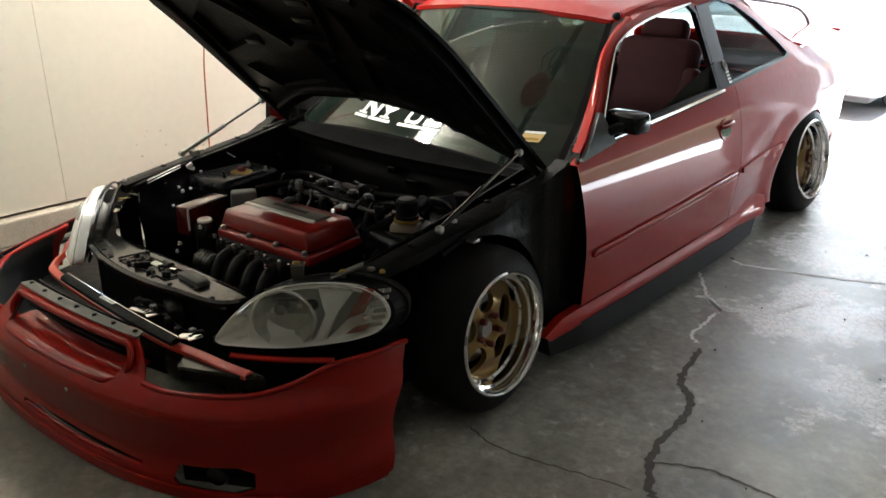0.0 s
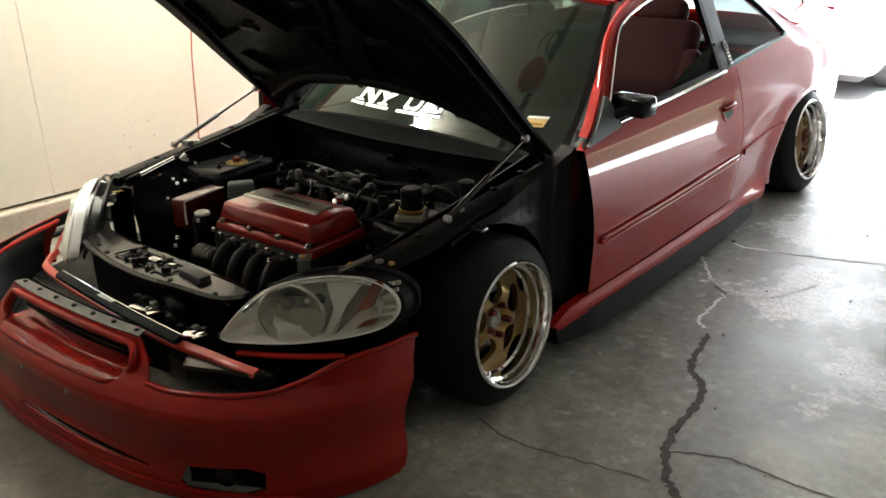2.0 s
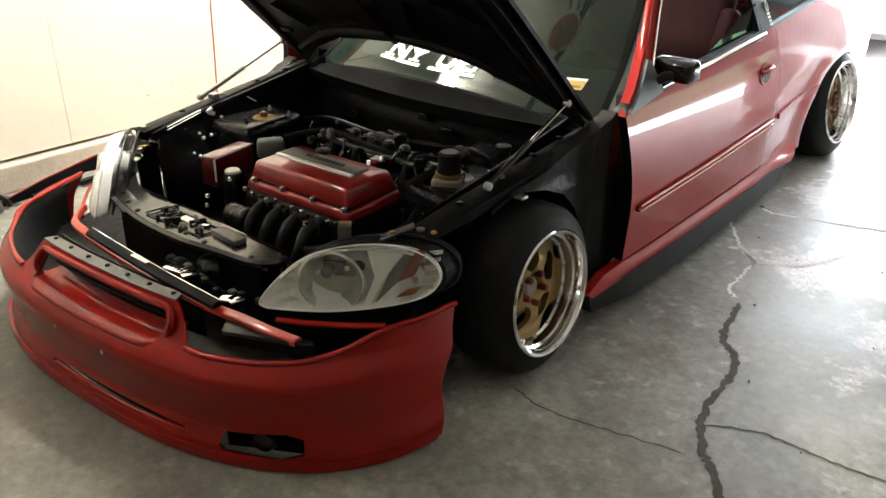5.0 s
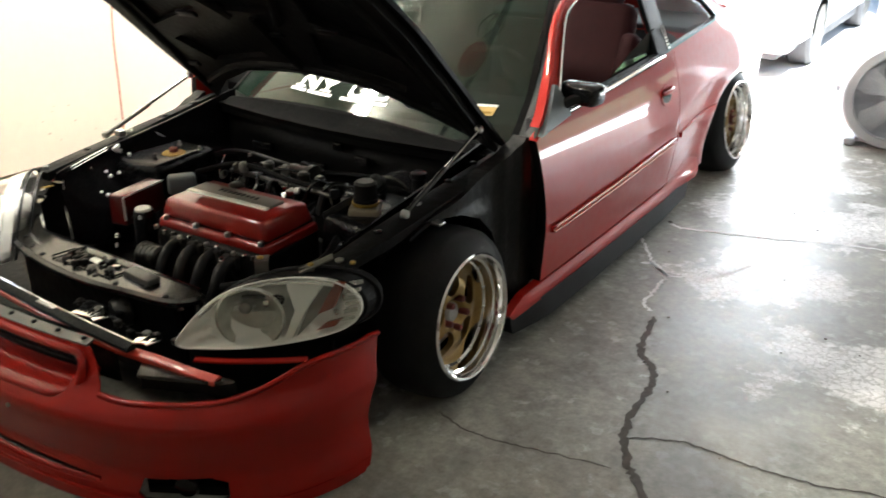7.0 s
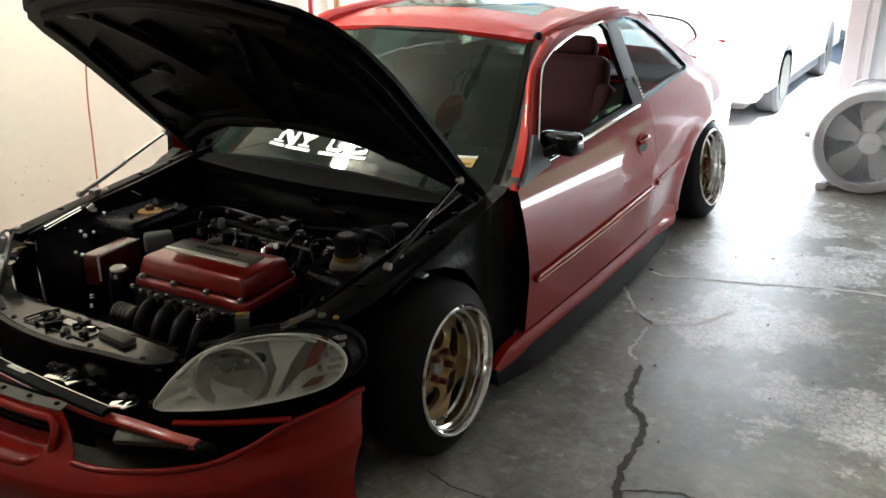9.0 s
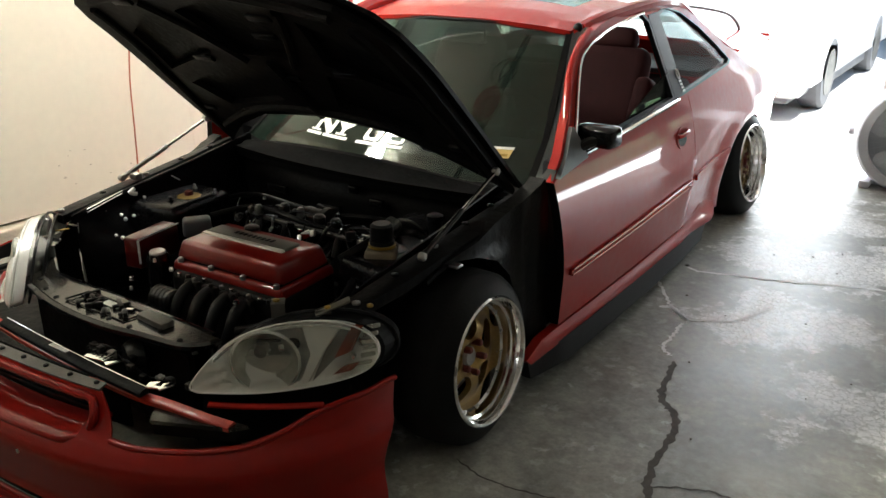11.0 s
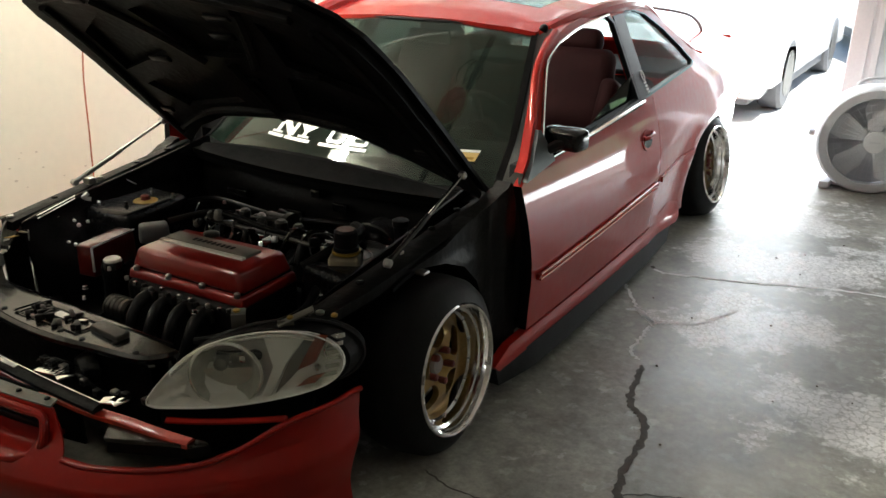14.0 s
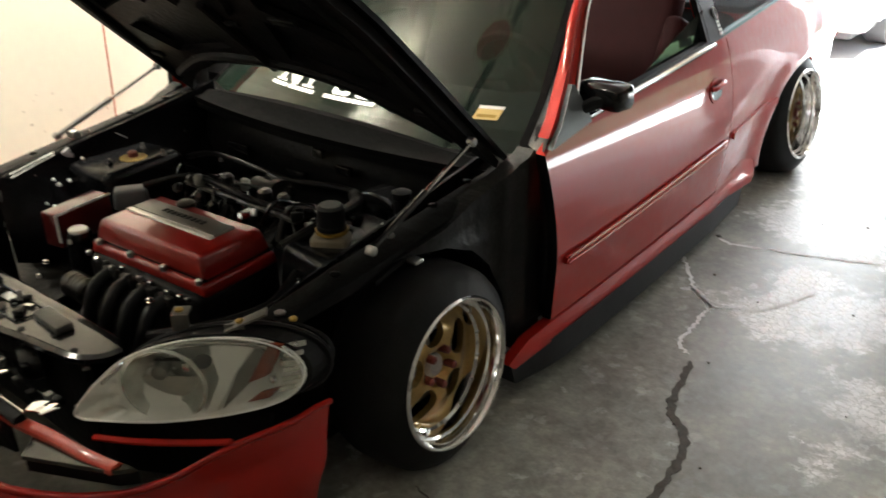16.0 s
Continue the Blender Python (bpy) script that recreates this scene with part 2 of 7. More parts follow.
def concrete():
    m = material("worn_garage_concrete", (0.30, 0.292, 0.25), 0.43, 0, 0, 0.32, 1.6, 0.05, 30)
    n, l = m.node_tree.nodes, m.node_tree.links
    b = n["Principled BSDF"]
    base = b.inputs["Base Color"].links[0].from_socket
    tc = n.new("ShaderNodeTexCoord")
    # white spalled patches with a net of fine cracks
    cells, patch = n.new("ShaderNodeTexVoronoi"), n.new("ShaderNodeTexNoise")
    cells.feature = 'DISTANCE_TO_EDGE'
    cells.inputs["Scale"].default_value = 34
    patch.inputs["Scale"].default_value, patch.inputs["Detail"].default_value, patch.inputs["Roughness"].default_value = 2.3, 8, 0.7
    for tex in (cells, patch):
        l.new(tc.outputs["Object"], tex.inputs["Vector"])
    # bend the cells so that the net of cracks is ragged
    wob, bent = n.new("ShaderNodeTexNoise"), n.new("ShaderNodeMix")
    wob.inputs["Scale"].default_value, wob.inputs["Detail"].default_value, wob.inputs["Roughness"].default_value = 16, 7, 0.75
    bent.data_type = 'VECTOR'
    bent.inputs["Factor"].default_value = 0.075
    l.new(tc.outputs["Object"], wob.inputs["Vector"])
    l.new(tc.outputs["Object"], bent.inputs[4]), l.new(wob.outputs["Color"], bent.inputs[5])
    l.new(bent.outputs[1], cells.inputs["Vector"])
    where = n.new("ShaderNodeMapRange")
    where.inputs["From Min"].default_value, where.inputs["From Max"].default_value = 0.54, 0.66
    # worn places between the car and the doorway
    near = []
    for cx, cy, rad in ((1.24, 1.27, 0.40), (1.44, 1.36, 0.36), (1.22, 1.50, 0.30), (1.80, 0.82, 0.55), (2.15, 1.15, 0.75), (1.15, 2.02, 0.42), (1.52, 2.15, 0.50), (1.20, 2.80, 0.70), (2.10, 2.5, 0.8)):
        off = n.new("ShaderNodeVectorMath")
        off.operation = 'DISTANCE'
        off.inputs[1].default_value = (cx, cy, 0)
        l.new(tc.outputs["Object"], off.inputs[0])
        fall = n.new("ShaderNodeMapRange")
        fall.inputs["From Min"].default_value, fall.inputs["From Max"].default_value = 0.1, rad
        fall.inputs["To Min"].default_value, fall.inputs["To Max"].default_value = 0.21, -0.09
        l.new(off.outputs["Value"], fall.inputs["Value"])
        near.append(fall.outputs[0])
    plus = n.new("ShaderNodeMath")
    plus.operation = 'ADD'
    worn = near[0]
    for other in near[1:]:
        most = n.new("ShaderNodeMath")
        most.operation = 'MAXIMUM'
        l.new(worn, most.inputs[0]), l.new(other, most.inputs[1])
        worn = most.outputs[0]
    l.new(worn, plus.inputs[0]), l.new(patch.outputs["Fac"], plus.inputs[1])
    l.new(plus.outputs[0], where.inputs["Value"])
    inside = n.new("ShaderNodeMapRange")
    inside.inputs["From Min"].default_value, inside.inputs["From Max"].default_value = 0.02, 0.09
    inside.inputs["To Min"].default_value = 0.25
    l.new(cells.outputs["Distance"], inside.inputs["Value"])
    amount = n.new("ShaderNodeMath")
    amount.operation = 'MULTIPLY'
    # each flake has lifted on its own or not at all
    flake, lifted, some = n.new("ShaderNodeTexVoronoi"), n.new("ShaderNodeMath"), n.new("ShaderNodeMapRange")
    flake.inputs["Scale"].default_value = 34
    l.new(bent.outputs[1], flake.inputs["Vector"])
    lifted.operation = 'MULTIPLY_ADD'
    lifted.inputs[1].default_value = 0.9
    l.new(flake.outputs["Color"], lifted.inputs[0]), l.new(where.outputs[0], lifted.inputs[2])
    some.inputs["From Min"].default_value, some.inputs["From Max"].default_value = 0.66, 1.22
    l.new(lifted.outputs[0], some.inputs["Value"])
    l.new(some.outputs[0], amount.inputs[0])
    l.new(inside.outputs[0], amount.inputs[1])
    soft = n.new("ShaderNodeMath")
    soft.operation = 'MULTIPLY'
    soft.inputs[1].default_value = 0.95
    l.new(amount.outputs[0], soft.inputs[0])
    mix = n.new("ShaderNodeMix")
    mix.data_type = 'RGBA'
    mix.inputs["B"].default_value = (0.82, 0.81, 0.79, 1)
    l.new(soft.outputs[0], mix.inputs["Factor"])
    l.new(base, mix.inputs["A"])
    # brown oil and rust stains
    stain = n.new("ShaderNodeTexNoise")
    stain.inputs["Scale"].default_value, stain.inputs["Detail"].default_value = 1.1, 7
    l.new(tc.outputs["Object"], stain.inputs["Vector"])
    sr = n.new("ShaderNodeMapRange")
    sr.inputs["From Min"].default_value, sr.inputs["From Max"].default_value, sr.inputs["To Max"].default_value = 0.5, 0.72, 0.5
    l.new(stain.outputs["Fac"], sr.inputs["Value"])
    mix2 = n.new("ShaderNodeMix")
    mix2.data_type = 'RGBA'
    mix2.inputs["B"].default_value = (0.17, 0.14, 0.10, 1)
    l.new(sr.outputs[0], mix2.inputs["Factor"])
    l.new(mix.outputs["Result"], mix2.inputs["A"])
    # a wide brown stain round the car's nose, with shade painted into its tone
    oil, oil_shade_fall, oil_shade_mix = n.new("ShaderNodeVectorMath"), n.new("ShaderNodeMapRange"), n.new("ShaderNodeMix")
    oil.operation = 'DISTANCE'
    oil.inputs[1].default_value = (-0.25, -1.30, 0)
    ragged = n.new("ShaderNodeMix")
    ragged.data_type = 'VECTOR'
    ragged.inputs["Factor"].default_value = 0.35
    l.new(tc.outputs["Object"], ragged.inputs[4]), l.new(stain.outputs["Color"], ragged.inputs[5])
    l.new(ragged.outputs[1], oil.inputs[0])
    oil_shade_fall.inputs["From Min"].default_value, oil_shade_fall.inputs["From Max"].default_value = 0.75, 1.65
    oil_shade_fall.inputs["To Min"].default_value, oil_shade_fall.inputs["To Max"].default_value = 0.85, 0.0
    l.new(oil.outputs["Value"], oil_shade_fall.inputs["Value"])
    oil_shade_mix.data_type = 'RGBA'
    oil_shade_mix.inputs["B"].default_value = (0.075, 0.065, 0.046, 1)
    l.new(oil_shade_fall.outputs[0], oil_shade_mix.inputs["Factor"])
    l.new(mix2.outputs["Result"], oil_shade_mix.inputs["A"])
    # blotches of old dirt, and places polished by use
    blot = n.new("ShaderNodeTexNoise")
    blot.inputs["Scale"].default_value, blot.inputs["Detail"].default_value, blot.inputs["Roughness"].default_value = 4.5, 9, 0.72
    l.new(tc.outputs["Object"], blot.inputs["Vector"])
    dirt = n.new("ShaderNodeMapRange")
    dirt.inputs["From Min"].default_value, dirt.inputs["From Max"].default_value = 0.34, 0.66
    dirt.inputs["To Min"].default_value, dirt.inputs["To Max"].default_value = 0.62, 1.28
    l.new(blot.outputs["Fac"], dirt.inputs["Value"])
    shade = n.new("ShaderNodeMix")
    shade.data_type, shade.blend_type = 'RGBA', 'MULTIPLY'
    shade.inputs["Factor"].default_value = 1
    l.new(oil_shade_mix.outputs["Result"], shade.inputs["A"])
    l.new(dirt.outputs[0], shade.inputs["B"])
    # fine speckle of sand and pits
    pits = n.new("ShaderNodeTexNoise")
    pits.inputs["Scale"].default_value, pits.inputs["Detail"].default_value, pits.inputs["Roughness"].default_value = 42, 6, 0.75
    l.new(tc.outputs["Object"], pits.inputs["Vector"])
    speck = n.new("ShaderNodeMapRange")
    speck.inputs["From Min"].default_value, speck.inputs["From Max"].default_value = 0.32, 0.66
    speck.inputs["To Min"].default_value, speck.inputs["To Max"].default_value = 0.74, 1.16
    l.new(pits.outputs["Fac"], speck.inputs["Value"])
    sand = n.new("ShaderNodeMix")
    sand.data_type, sand.blend_type = 'RGBA', 'MULTIPLY'
    sand.inputs["Factor"].default_value = 1
    l.new(shade.outputs["Result"], sand.inputs["A"])
    l.new(speck.outputs[0], sand.inputs["B"])
    l.new(sand.outputs["Result"], b.inputs["Base Color"])
    polish = n.new("ShaderNodeMapRange")
    polish.inputs["From Min"].default_value, polish.inputs["From Max"].default_value = 0.35, 0.65
    polish.inputs["To Min"].default_value, polish.inputs["To Max"].default_value = 0.36, 0.52
    l.new(blot.outputs["Fac"], polish.inputs["Value"])
    l.new(polish.outputs[0], b.inputs["Roughness"])
    return m


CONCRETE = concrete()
CRACK_DARK = material("dark_tar_crack", (0.075, 0.063, 0.05), 0.8, 0, 0, 0.45, 30, 0.3, 60)
CRACK_PALE = material("pale_crack_filler", (0.84, 0.83, 0.81), 0.7, 0, 0, 0.15, 30, 0.3, 60)


# ---- mesh helpers ----
def finish(bm, name, mat, smooth=True, angle=35):
    bmesh.ops.recalc_face_normals(bm, faces=bm.faces[:])
    me = bpy.data.meshes.new(name)
    bm.to_mesh(me)
    bm.free()
    me.materials.append(mat)
    if smooth:
        me.shade_smooth()
        me.set_sharp_from_angle(angle=radians(angle))
        if "skin" in me.attributes:
            exact = [Vector(a.vector) for a in me.attributes["skin"].data]
            split = [Vector()] * len(me.loops)
            for face in me.polygons:
                for i in face.loop_indices:
                    n = exact[me.loops[i].vertex_index]
                    d = n.dot(face.normal)
                    split[i] = (n if d > 0 else -n) if abs(d) > 0.8 else face.normal.copy()
            me.normals_split_custom_set(split)
    return me


def part(name, bm, mat, parent=None, label="", smooth=True, angle=35):
    ob = new(name, finish(bm, name, mat, smooth, angle))
    ob.parent = parent
    return tagged(ob, label) if label else ob


def thing(name, label, category, at=(0, 0, 0), rz=0, group="", kind=""):
    ob = new(name)
    ob.empty_display_size = 0.1
    ob.matrix_world = pose(*at, 0, 0, rz)
    return tagged(ob, label, category, group, kind)


def box(x0, x1, y0, y1, z0, z1, bevel=0.0, bm=None, m=None):
    """A box, with bevelled edges, added to bm."""
    b = bmesh.new()
    bmesh.ops.create_cube(b, size=1)
    for v in b.verts:
        v.co = Vector((x0 + (v.co.x + .5) * (x1 - x0), y0 + (v.co.y + .5) * (y1 - y0), z0 + (v.co.z + .5) * (z1 - z0)))
    if bevel:
        bmesh.ops.bevel(b, geom=b.edges[:], offset=bevel, segments=2, affect='EDGES', profile=0.5)
    if m is not None:
        b.transform(m)
    return join(bm, b)


def join(bm, b):
    if bm is None:
        return b
    me = bpy.data.meshes.new("joined")
    b.to_mesh(me)
    b.free()
    bm.from_mesh(me)
    bpy.data.meshes.remove(me)
    return bm


def tube(points, r, sides=10, bm=None, ends=True):
    """A round bar along a line of points; r is one radius or one for each point."""
    b = bmesh.new()
    pts = [Vector(p) for p in points]
    rs = r if isinstance(r, (list, tuple)) else [r] * len(pts)
    rings, side = [], None
    for i, p in enumerate(pts):
        d = (pts[min(i + 1, len(pts) - 1)] - pts[max(i - 1, 0)]).normalized()
        ref = side if side is not None else (Vector((0, 0, 1)) if abs(d.z) < 0.9 else Vector((1, 0, 0)))
        u = (ref - d * ref.dot(d)).normalized()
        side, w = u, d.cross(u)
        rings.append([b.verts.new(p + rs[i] * (math.cos(a) * u + math.sin(a) * w)) for a in [2 * math.pi * k / sides for k in range(sides)]])
    for r0, r1 in zip(rings, rings[1:]):
        for k in range(sides):
            b.faces.new((r0[k], r0[(k + 1) % sides], r1[(k + 1) % sides], r1[k]))
    if ends:
        b.faces.new(rings[0])
        b.faces.new(rings[-1][::-1])
    return join(bm, b)


def spun(profile, segs=48, bm=None, m=None, closed=False):
    """A turned solid about the x axis from (x, radius) pairs."""
    b = bmesh.new()
    rings = []
    for x, r in profile:
        rings.append([b.verts.new((x, r * math.cos(a), r * math.sin(a))) for a in [2 * math.pi * k / segs for k in range(segs)]])
    pairs = list(zip(rings, rings[1:])) + ([(rings[-1], rings[0])] if closed else [])
    for r0, r1 in pairs:
        for k in range(segs):
            b.faces.new((r0[k], r0[(k + 1) % segs], r1[(k + 1) % segs], r1[k]))
    if not closed:
        for ring in (rings[0], rings[-1]):
            b.faces.new(ring)
    if m is not None:
        b.transform(m)
    return join(bm, b)


def curve(points, per=8, closed=False):
    """A smooth line through points (Catmull-Rom)."""
    p = [Vector(q) for q in points]
    n, out = len(p), []
    for i in range(n if closed else n - 1):
        a, b, c, d = (p[(i - 1) % n], p[i], p[(i + 1) % n], p[(i + 2) % n]) if closed else (p[max(i - 1, 0)], p[i], p[i + 1], p[min(i + 2, n - 1)])
        for k in range(per):
            t = k / per
            out.append(0.5 * (2 * b + (c - a) * t + (2 * a - 5 * b + 4 * c - d) * t * t + (3 * b - a - 3 * c + d) * t ** 3))
    if not closed:
        out.append(p[-1])
    return out


def inside(q, poly):
    hit, n = False, len(poly)
    for i in range(n):
        (x0, y0), (x1, y1) = poly[i], poly[(i + 1) % n]
        if (y0 > q[1]) != (y1 > q[1]) and q[0] < (x1 - x0) * (q[1] - y0) / (y1 - y0) + x0:
            hit = not hit
    return hit


def dense(poly, step):
    out = []
    for i, a in enumerate(poly):
        b = poly[(i + 1) % len(poly)]
        n = max(1, int(math.hypot(b[0] - a[0], b[1] - a[1]) / step))
        out += [(a[0] + (b[0] - a[0]) * k / n, a[1] + (b[1] - a[1]) * k / n) for k in range(n)]
    return out


def panel(outline, f, back, step=0.05, holes=(), bm=None):
    """A sheet over a flat outline with holes, bent by f(a, b) -> point; back(a, b) is the offset to its other face."""
    from mathutils.geometry import delaunay_2d_cdt
    loops = [dense(outline, step)] + [dense(h, step) for h in holes]
    pts, edges = [], []
    for lp in loops:
        k = len(pts)
        pts += [Vector(p) for p in lp]
        edges += [(k + i, k + (i + 1) % len(lp)) for i in range(len(lp))]
    xs, ys = [p[0] for p in loops[0]], [p[1] for p in loops[0]]
    a = min(xs) + step * 0.5
    while a < max(xs):
        b = min(ys) + step * 0.5
        while b < max(ys):
            if inside((a, b), loops[0]) and not any(inside((a, b), h) for h in loops[1:]):
                if min(math.hypot(a - p[0], b - p[1]) for p in pts[:sum(map(len, loops))]) > step * 0.45:
                    pts.append(Vector((a, b)))
            b += step
        a += step
    vs, _, fs, *_ = delaunay_2d_cdt(pts, edges, [], 0, 1e-6)
    b = bmesh.new()
    skin = b.verts.layers.float_vector.new("skin")
    front = [b.verts.new(f(v.x, v.y)) for v in vs]
    rear = [b.verts.new(Vector(f(v.x, v.y)) + Vector(back(v.x, v.y))) for v in vs]
    e = 0.003
    for v, p, q in zip(vs, front, rear):
        du, dv = Vector(f(v.x + e, v.y)) - Vector(f(v.x - e, v.y)), Vector(f(v.x, v.y + e)) - Vector(f(v.x, v.y - e))
        n = du.cross(dv).normalized()
        p[skin], q[skin] = n, n
    count = {}
    for tri in fs:
        c = (sum(vs[i].x for i in tri) / 3, sum(vs[i].y for i in tri) / 3)
        if not inside(c, loops[0]) or any(inside(c, h) for h in loops[1:]):
            continue
        b.faces.new([front[i] for i in tri])
        b.faces.new([rear[i] for i in reversed(tri)])
        for i in range(3):
            e = (tri[i], tri[(i + 1) % 3])
            if (e[1], e[0]) in count:
                del count[(e[1], e[0])]
            else:
                count[e] = True
    for i, j in count:
        b.faces.new((front[j], front[i], rear[i], rear[j]))
    bmesh.ops.delete(b, geom=[v for v in b.verts if not v.link_faces], context='VERTS')
    return join(bm, b)


def smoothstep(a, b, x):
    t = min(1, max(0, (x - a) / (b - a)))
    return t * t * (3 - 2 * t)


def table(x, *pairs):
    """Straight-line reading of a small table."""
    for (x0, y0), (x1, y1) in zip(pairs, pairs[1:]):
        if x <= x1:
            return y0 + (y1 - y0) * min(1, max(0, (x - x0) / (x1 - x0)))
    return pairs[-1][1]


# ---- the garage ----
LEFT, RIGHT, BACK, DOORWAY, HIGH = -1.83, 4.6, -3.6, 4.3, 2.5

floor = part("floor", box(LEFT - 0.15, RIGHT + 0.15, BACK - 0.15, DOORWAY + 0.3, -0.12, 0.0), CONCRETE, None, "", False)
tagged(floor, "worn grey concrete garage floor with cracks and white spalling", "floor", kind="structure")
drive = part("ground", box(-60, 60, DOORWAY + 0.3, 120, -0.16, -0.012), ASPHALT, None, "", False)
tagged(drive, "sunlit pale concrete driveway outside the garage", "ground", kind="structure")

lawn = part("lawn", box(2.3, 60, DOORWAY + 5.5, 119, -0.1, 0.006), GRASS, None, "", False)
tagged(lawn, "sunny green lawn beside the driveway", "grass", kind="structure")

wall = new("wall_west")
tagged(wall, "cream painted board wall with seams above a concrete footing", "wall", kind="structure")
part("footing", box(LEFT - 0.15, LEFT + 0.05, BACK, DOORWAY, 0, 0.125, 0.01), FOOTING, wall, "rough bare concrete footing", False)
edges_y = [-0.82, -0.08, 1.14, 2.36, 3.58, DOORWAY]
for y0, y1 in zip(edges_y, edges_y[1:]):
    part("wall_board", box(LEFT - 0.1, LEFT, y0 + 0.0006, y1 - 0.0006, 0.14, HIGH, 0.002), WALL, wall, "", False)
part("backing", box(LEFT - 0.15, LEFT - 0.11, -0.80, DOORWAY, 0.125, HIGH), FOOTING, wall, "", False)
# an unseen slot window added in the nearer part of the same wall
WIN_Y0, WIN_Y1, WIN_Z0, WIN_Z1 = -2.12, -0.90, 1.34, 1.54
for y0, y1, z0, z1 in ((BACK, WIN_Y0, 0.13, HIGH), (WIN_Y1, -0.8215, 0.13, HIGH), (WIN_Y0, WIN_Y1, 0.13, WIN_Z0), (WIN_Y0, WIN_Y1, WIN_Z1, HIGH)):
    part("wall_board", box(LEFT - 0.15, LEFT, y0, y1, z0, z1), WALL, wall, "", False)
window = new("added_slot_window")
tagged(window, "added unseen slot window that lights the bumper", "window", kind="structure")
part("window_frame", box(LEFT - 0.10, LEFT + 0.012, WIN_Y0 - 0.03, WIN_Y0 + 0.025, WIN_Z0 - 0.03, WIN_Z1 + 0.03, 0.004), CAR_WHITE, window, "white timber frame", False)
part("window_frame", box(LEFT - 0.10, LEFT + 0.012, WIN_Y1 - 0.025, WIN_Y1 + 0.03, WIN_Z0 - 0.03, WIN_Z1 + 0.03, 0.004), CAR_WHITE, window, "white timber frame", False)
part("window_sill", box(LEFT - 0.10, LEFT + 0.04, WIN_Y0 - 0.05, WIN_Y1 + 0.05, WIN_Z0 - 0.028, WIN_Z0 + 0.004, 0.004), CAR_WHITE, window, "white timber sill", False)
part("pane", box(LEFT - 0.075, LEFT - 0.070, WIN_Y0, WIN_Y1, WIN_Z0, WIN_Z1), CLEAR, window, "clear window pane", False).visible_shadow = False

# unseen east and south walls; their tones are set to steer bounce light
east = part("wall_east", box(RIGHT, RIGHT + 0.12, BACK, DOORWAY, 0, HIGH), SIDE_BOARD, None, "", False)
tagged(east, "plain grey-brown garage side wall", "wall", kind="structure")
south = new("wall_south")
tagged(south, "unseen end wall, brown below and cream above to steer bounce light", "wall", kind="structure")
part("wall_board", box(LEFT - 0.15, RIGHT + 0.12, BACK - 0.12, BACK, 0, 1.0), HARDBOARD, south, "brown hardboard", False)
part("wall_board", box(LEFT - 0.15, RIGHT + 0.12, BACK - 0.12, BACK, 1.003, HIGH), BOUNCE_BOARD, south, "cream board toned for bounce light", False)
north = new("wall_north")
tagged(north, "white garage front wall beside the open doorway", "wall", kind="structure")
part("pier", box(1.33, 1.75, DOORWAY, DOORWAY + 0.14, 0, 2.15), PIER_WHITE, north, "", False)
part("pier", box(4.25, RIGHT + 0.12, DOORWAY, DOORWAY + 0.14, 0, 2.15), WALL, north, "", False)
part("lintel", box(LEFT - 0.15, RIGHT + 0.12, DOORWAY, DOORWAY + 0.14, 2.15, HIGH), WALL, north, "", False)
part("pier", box(LEFT - 0.15, LEFT + 0.12, DOORWAY, DOORWAY + 0.14, 0, 2.15), WALL, north, "", False)
part("door_jamb", box(1.22, 1.33, DOORWAY - 0.03, DOORWAY + 0.17, 0, 2.15, 0.006), PIER_WHITE, north, "white painted timber door jamb", False)
part("door_track", box(1.36, 1.40, DOORWAY - 0.05, DOORWAY - 0.002, 0.05, 2.1, 0.004), PIER_WHITE, north, "white painted garage door track", False)
part("garage_door", box(1.72, 4.28, DOORWAY - 0.06, DOORWAY - 0.015, 0.68, 2.2, 0.006), DARK_DOOR, north, "second garage door left half raised", False)
ceiling = part("ceiling", box(LEFT - 0.15, RIGHT + 0.12, BACK - 0.12, DOORWAY + 0.14, HIGH, HIGH + 0.1), CEIL, None, "", False)
tagged(ceiling, "plain pale garage ceiling", "ceiling", kind="structure")


# the raised sectional door below the ceiling, in its tracks, with the opener's rail
raised = thing("raised_garage_door", "grey sectional garage door rolled up under the ceiling", "garage door")
for k in range(4):
    y0 = 1.22 + 0.56 * k
    part("door_section", box(-1.52, 1.20, y0, y0 + 0.552, 2.20, 2.245, 0.006), DOOR_GREY, raised, "", False)
    for x in (-1.40, -0.18, 1.06):
        part("section_stile", box(x, x + 0.06, y0 + 0.03, y0 + 0.52, 2.188, 2.1995, 0.002), STEEL, raised, "", False)
for x in (-1.60, 1.27):
    track = part("door_track", box(x - 0.02, x + 0.02, 0.95, 3.9, 2.17, 2.235, 0.004), STEEL, raised, "grey metal door track", False)
    part("track_hanger", box(x - 0.012, x + 0.012, 1.02, 1.045, 2.236, 2.497, 0.002), STEEL, track, "perforated hanger strap", False)
opener = thing("garage_door_opener", "ceiling-hung door opener with a long dark rail", "door opener")
part("opener_rail", box(-0.045, 0.005, -1.1, 4.15, 2.30, 2.335, 0.004), BLACK_DULL, opener, "dark steel rail", False)
part("motor_box", box(-0.17, 0.13, -1.45, -1.05, 2.22, 2.40, 0.02), FAN_GREY, opener, "grey motor housing", False)
for y in (-1.25, 1.0):
    part("hanger", box(-0.03, -0.01, y - 0.012, y + 0.012, 2.336, 2.498, 0.002), STEEL, opener, "steel hanger strap", False)
reel = thing("cord_reel", "round red cord reel hanging from the opener rail", "cord reel", (-0.03, 0.80, 0))
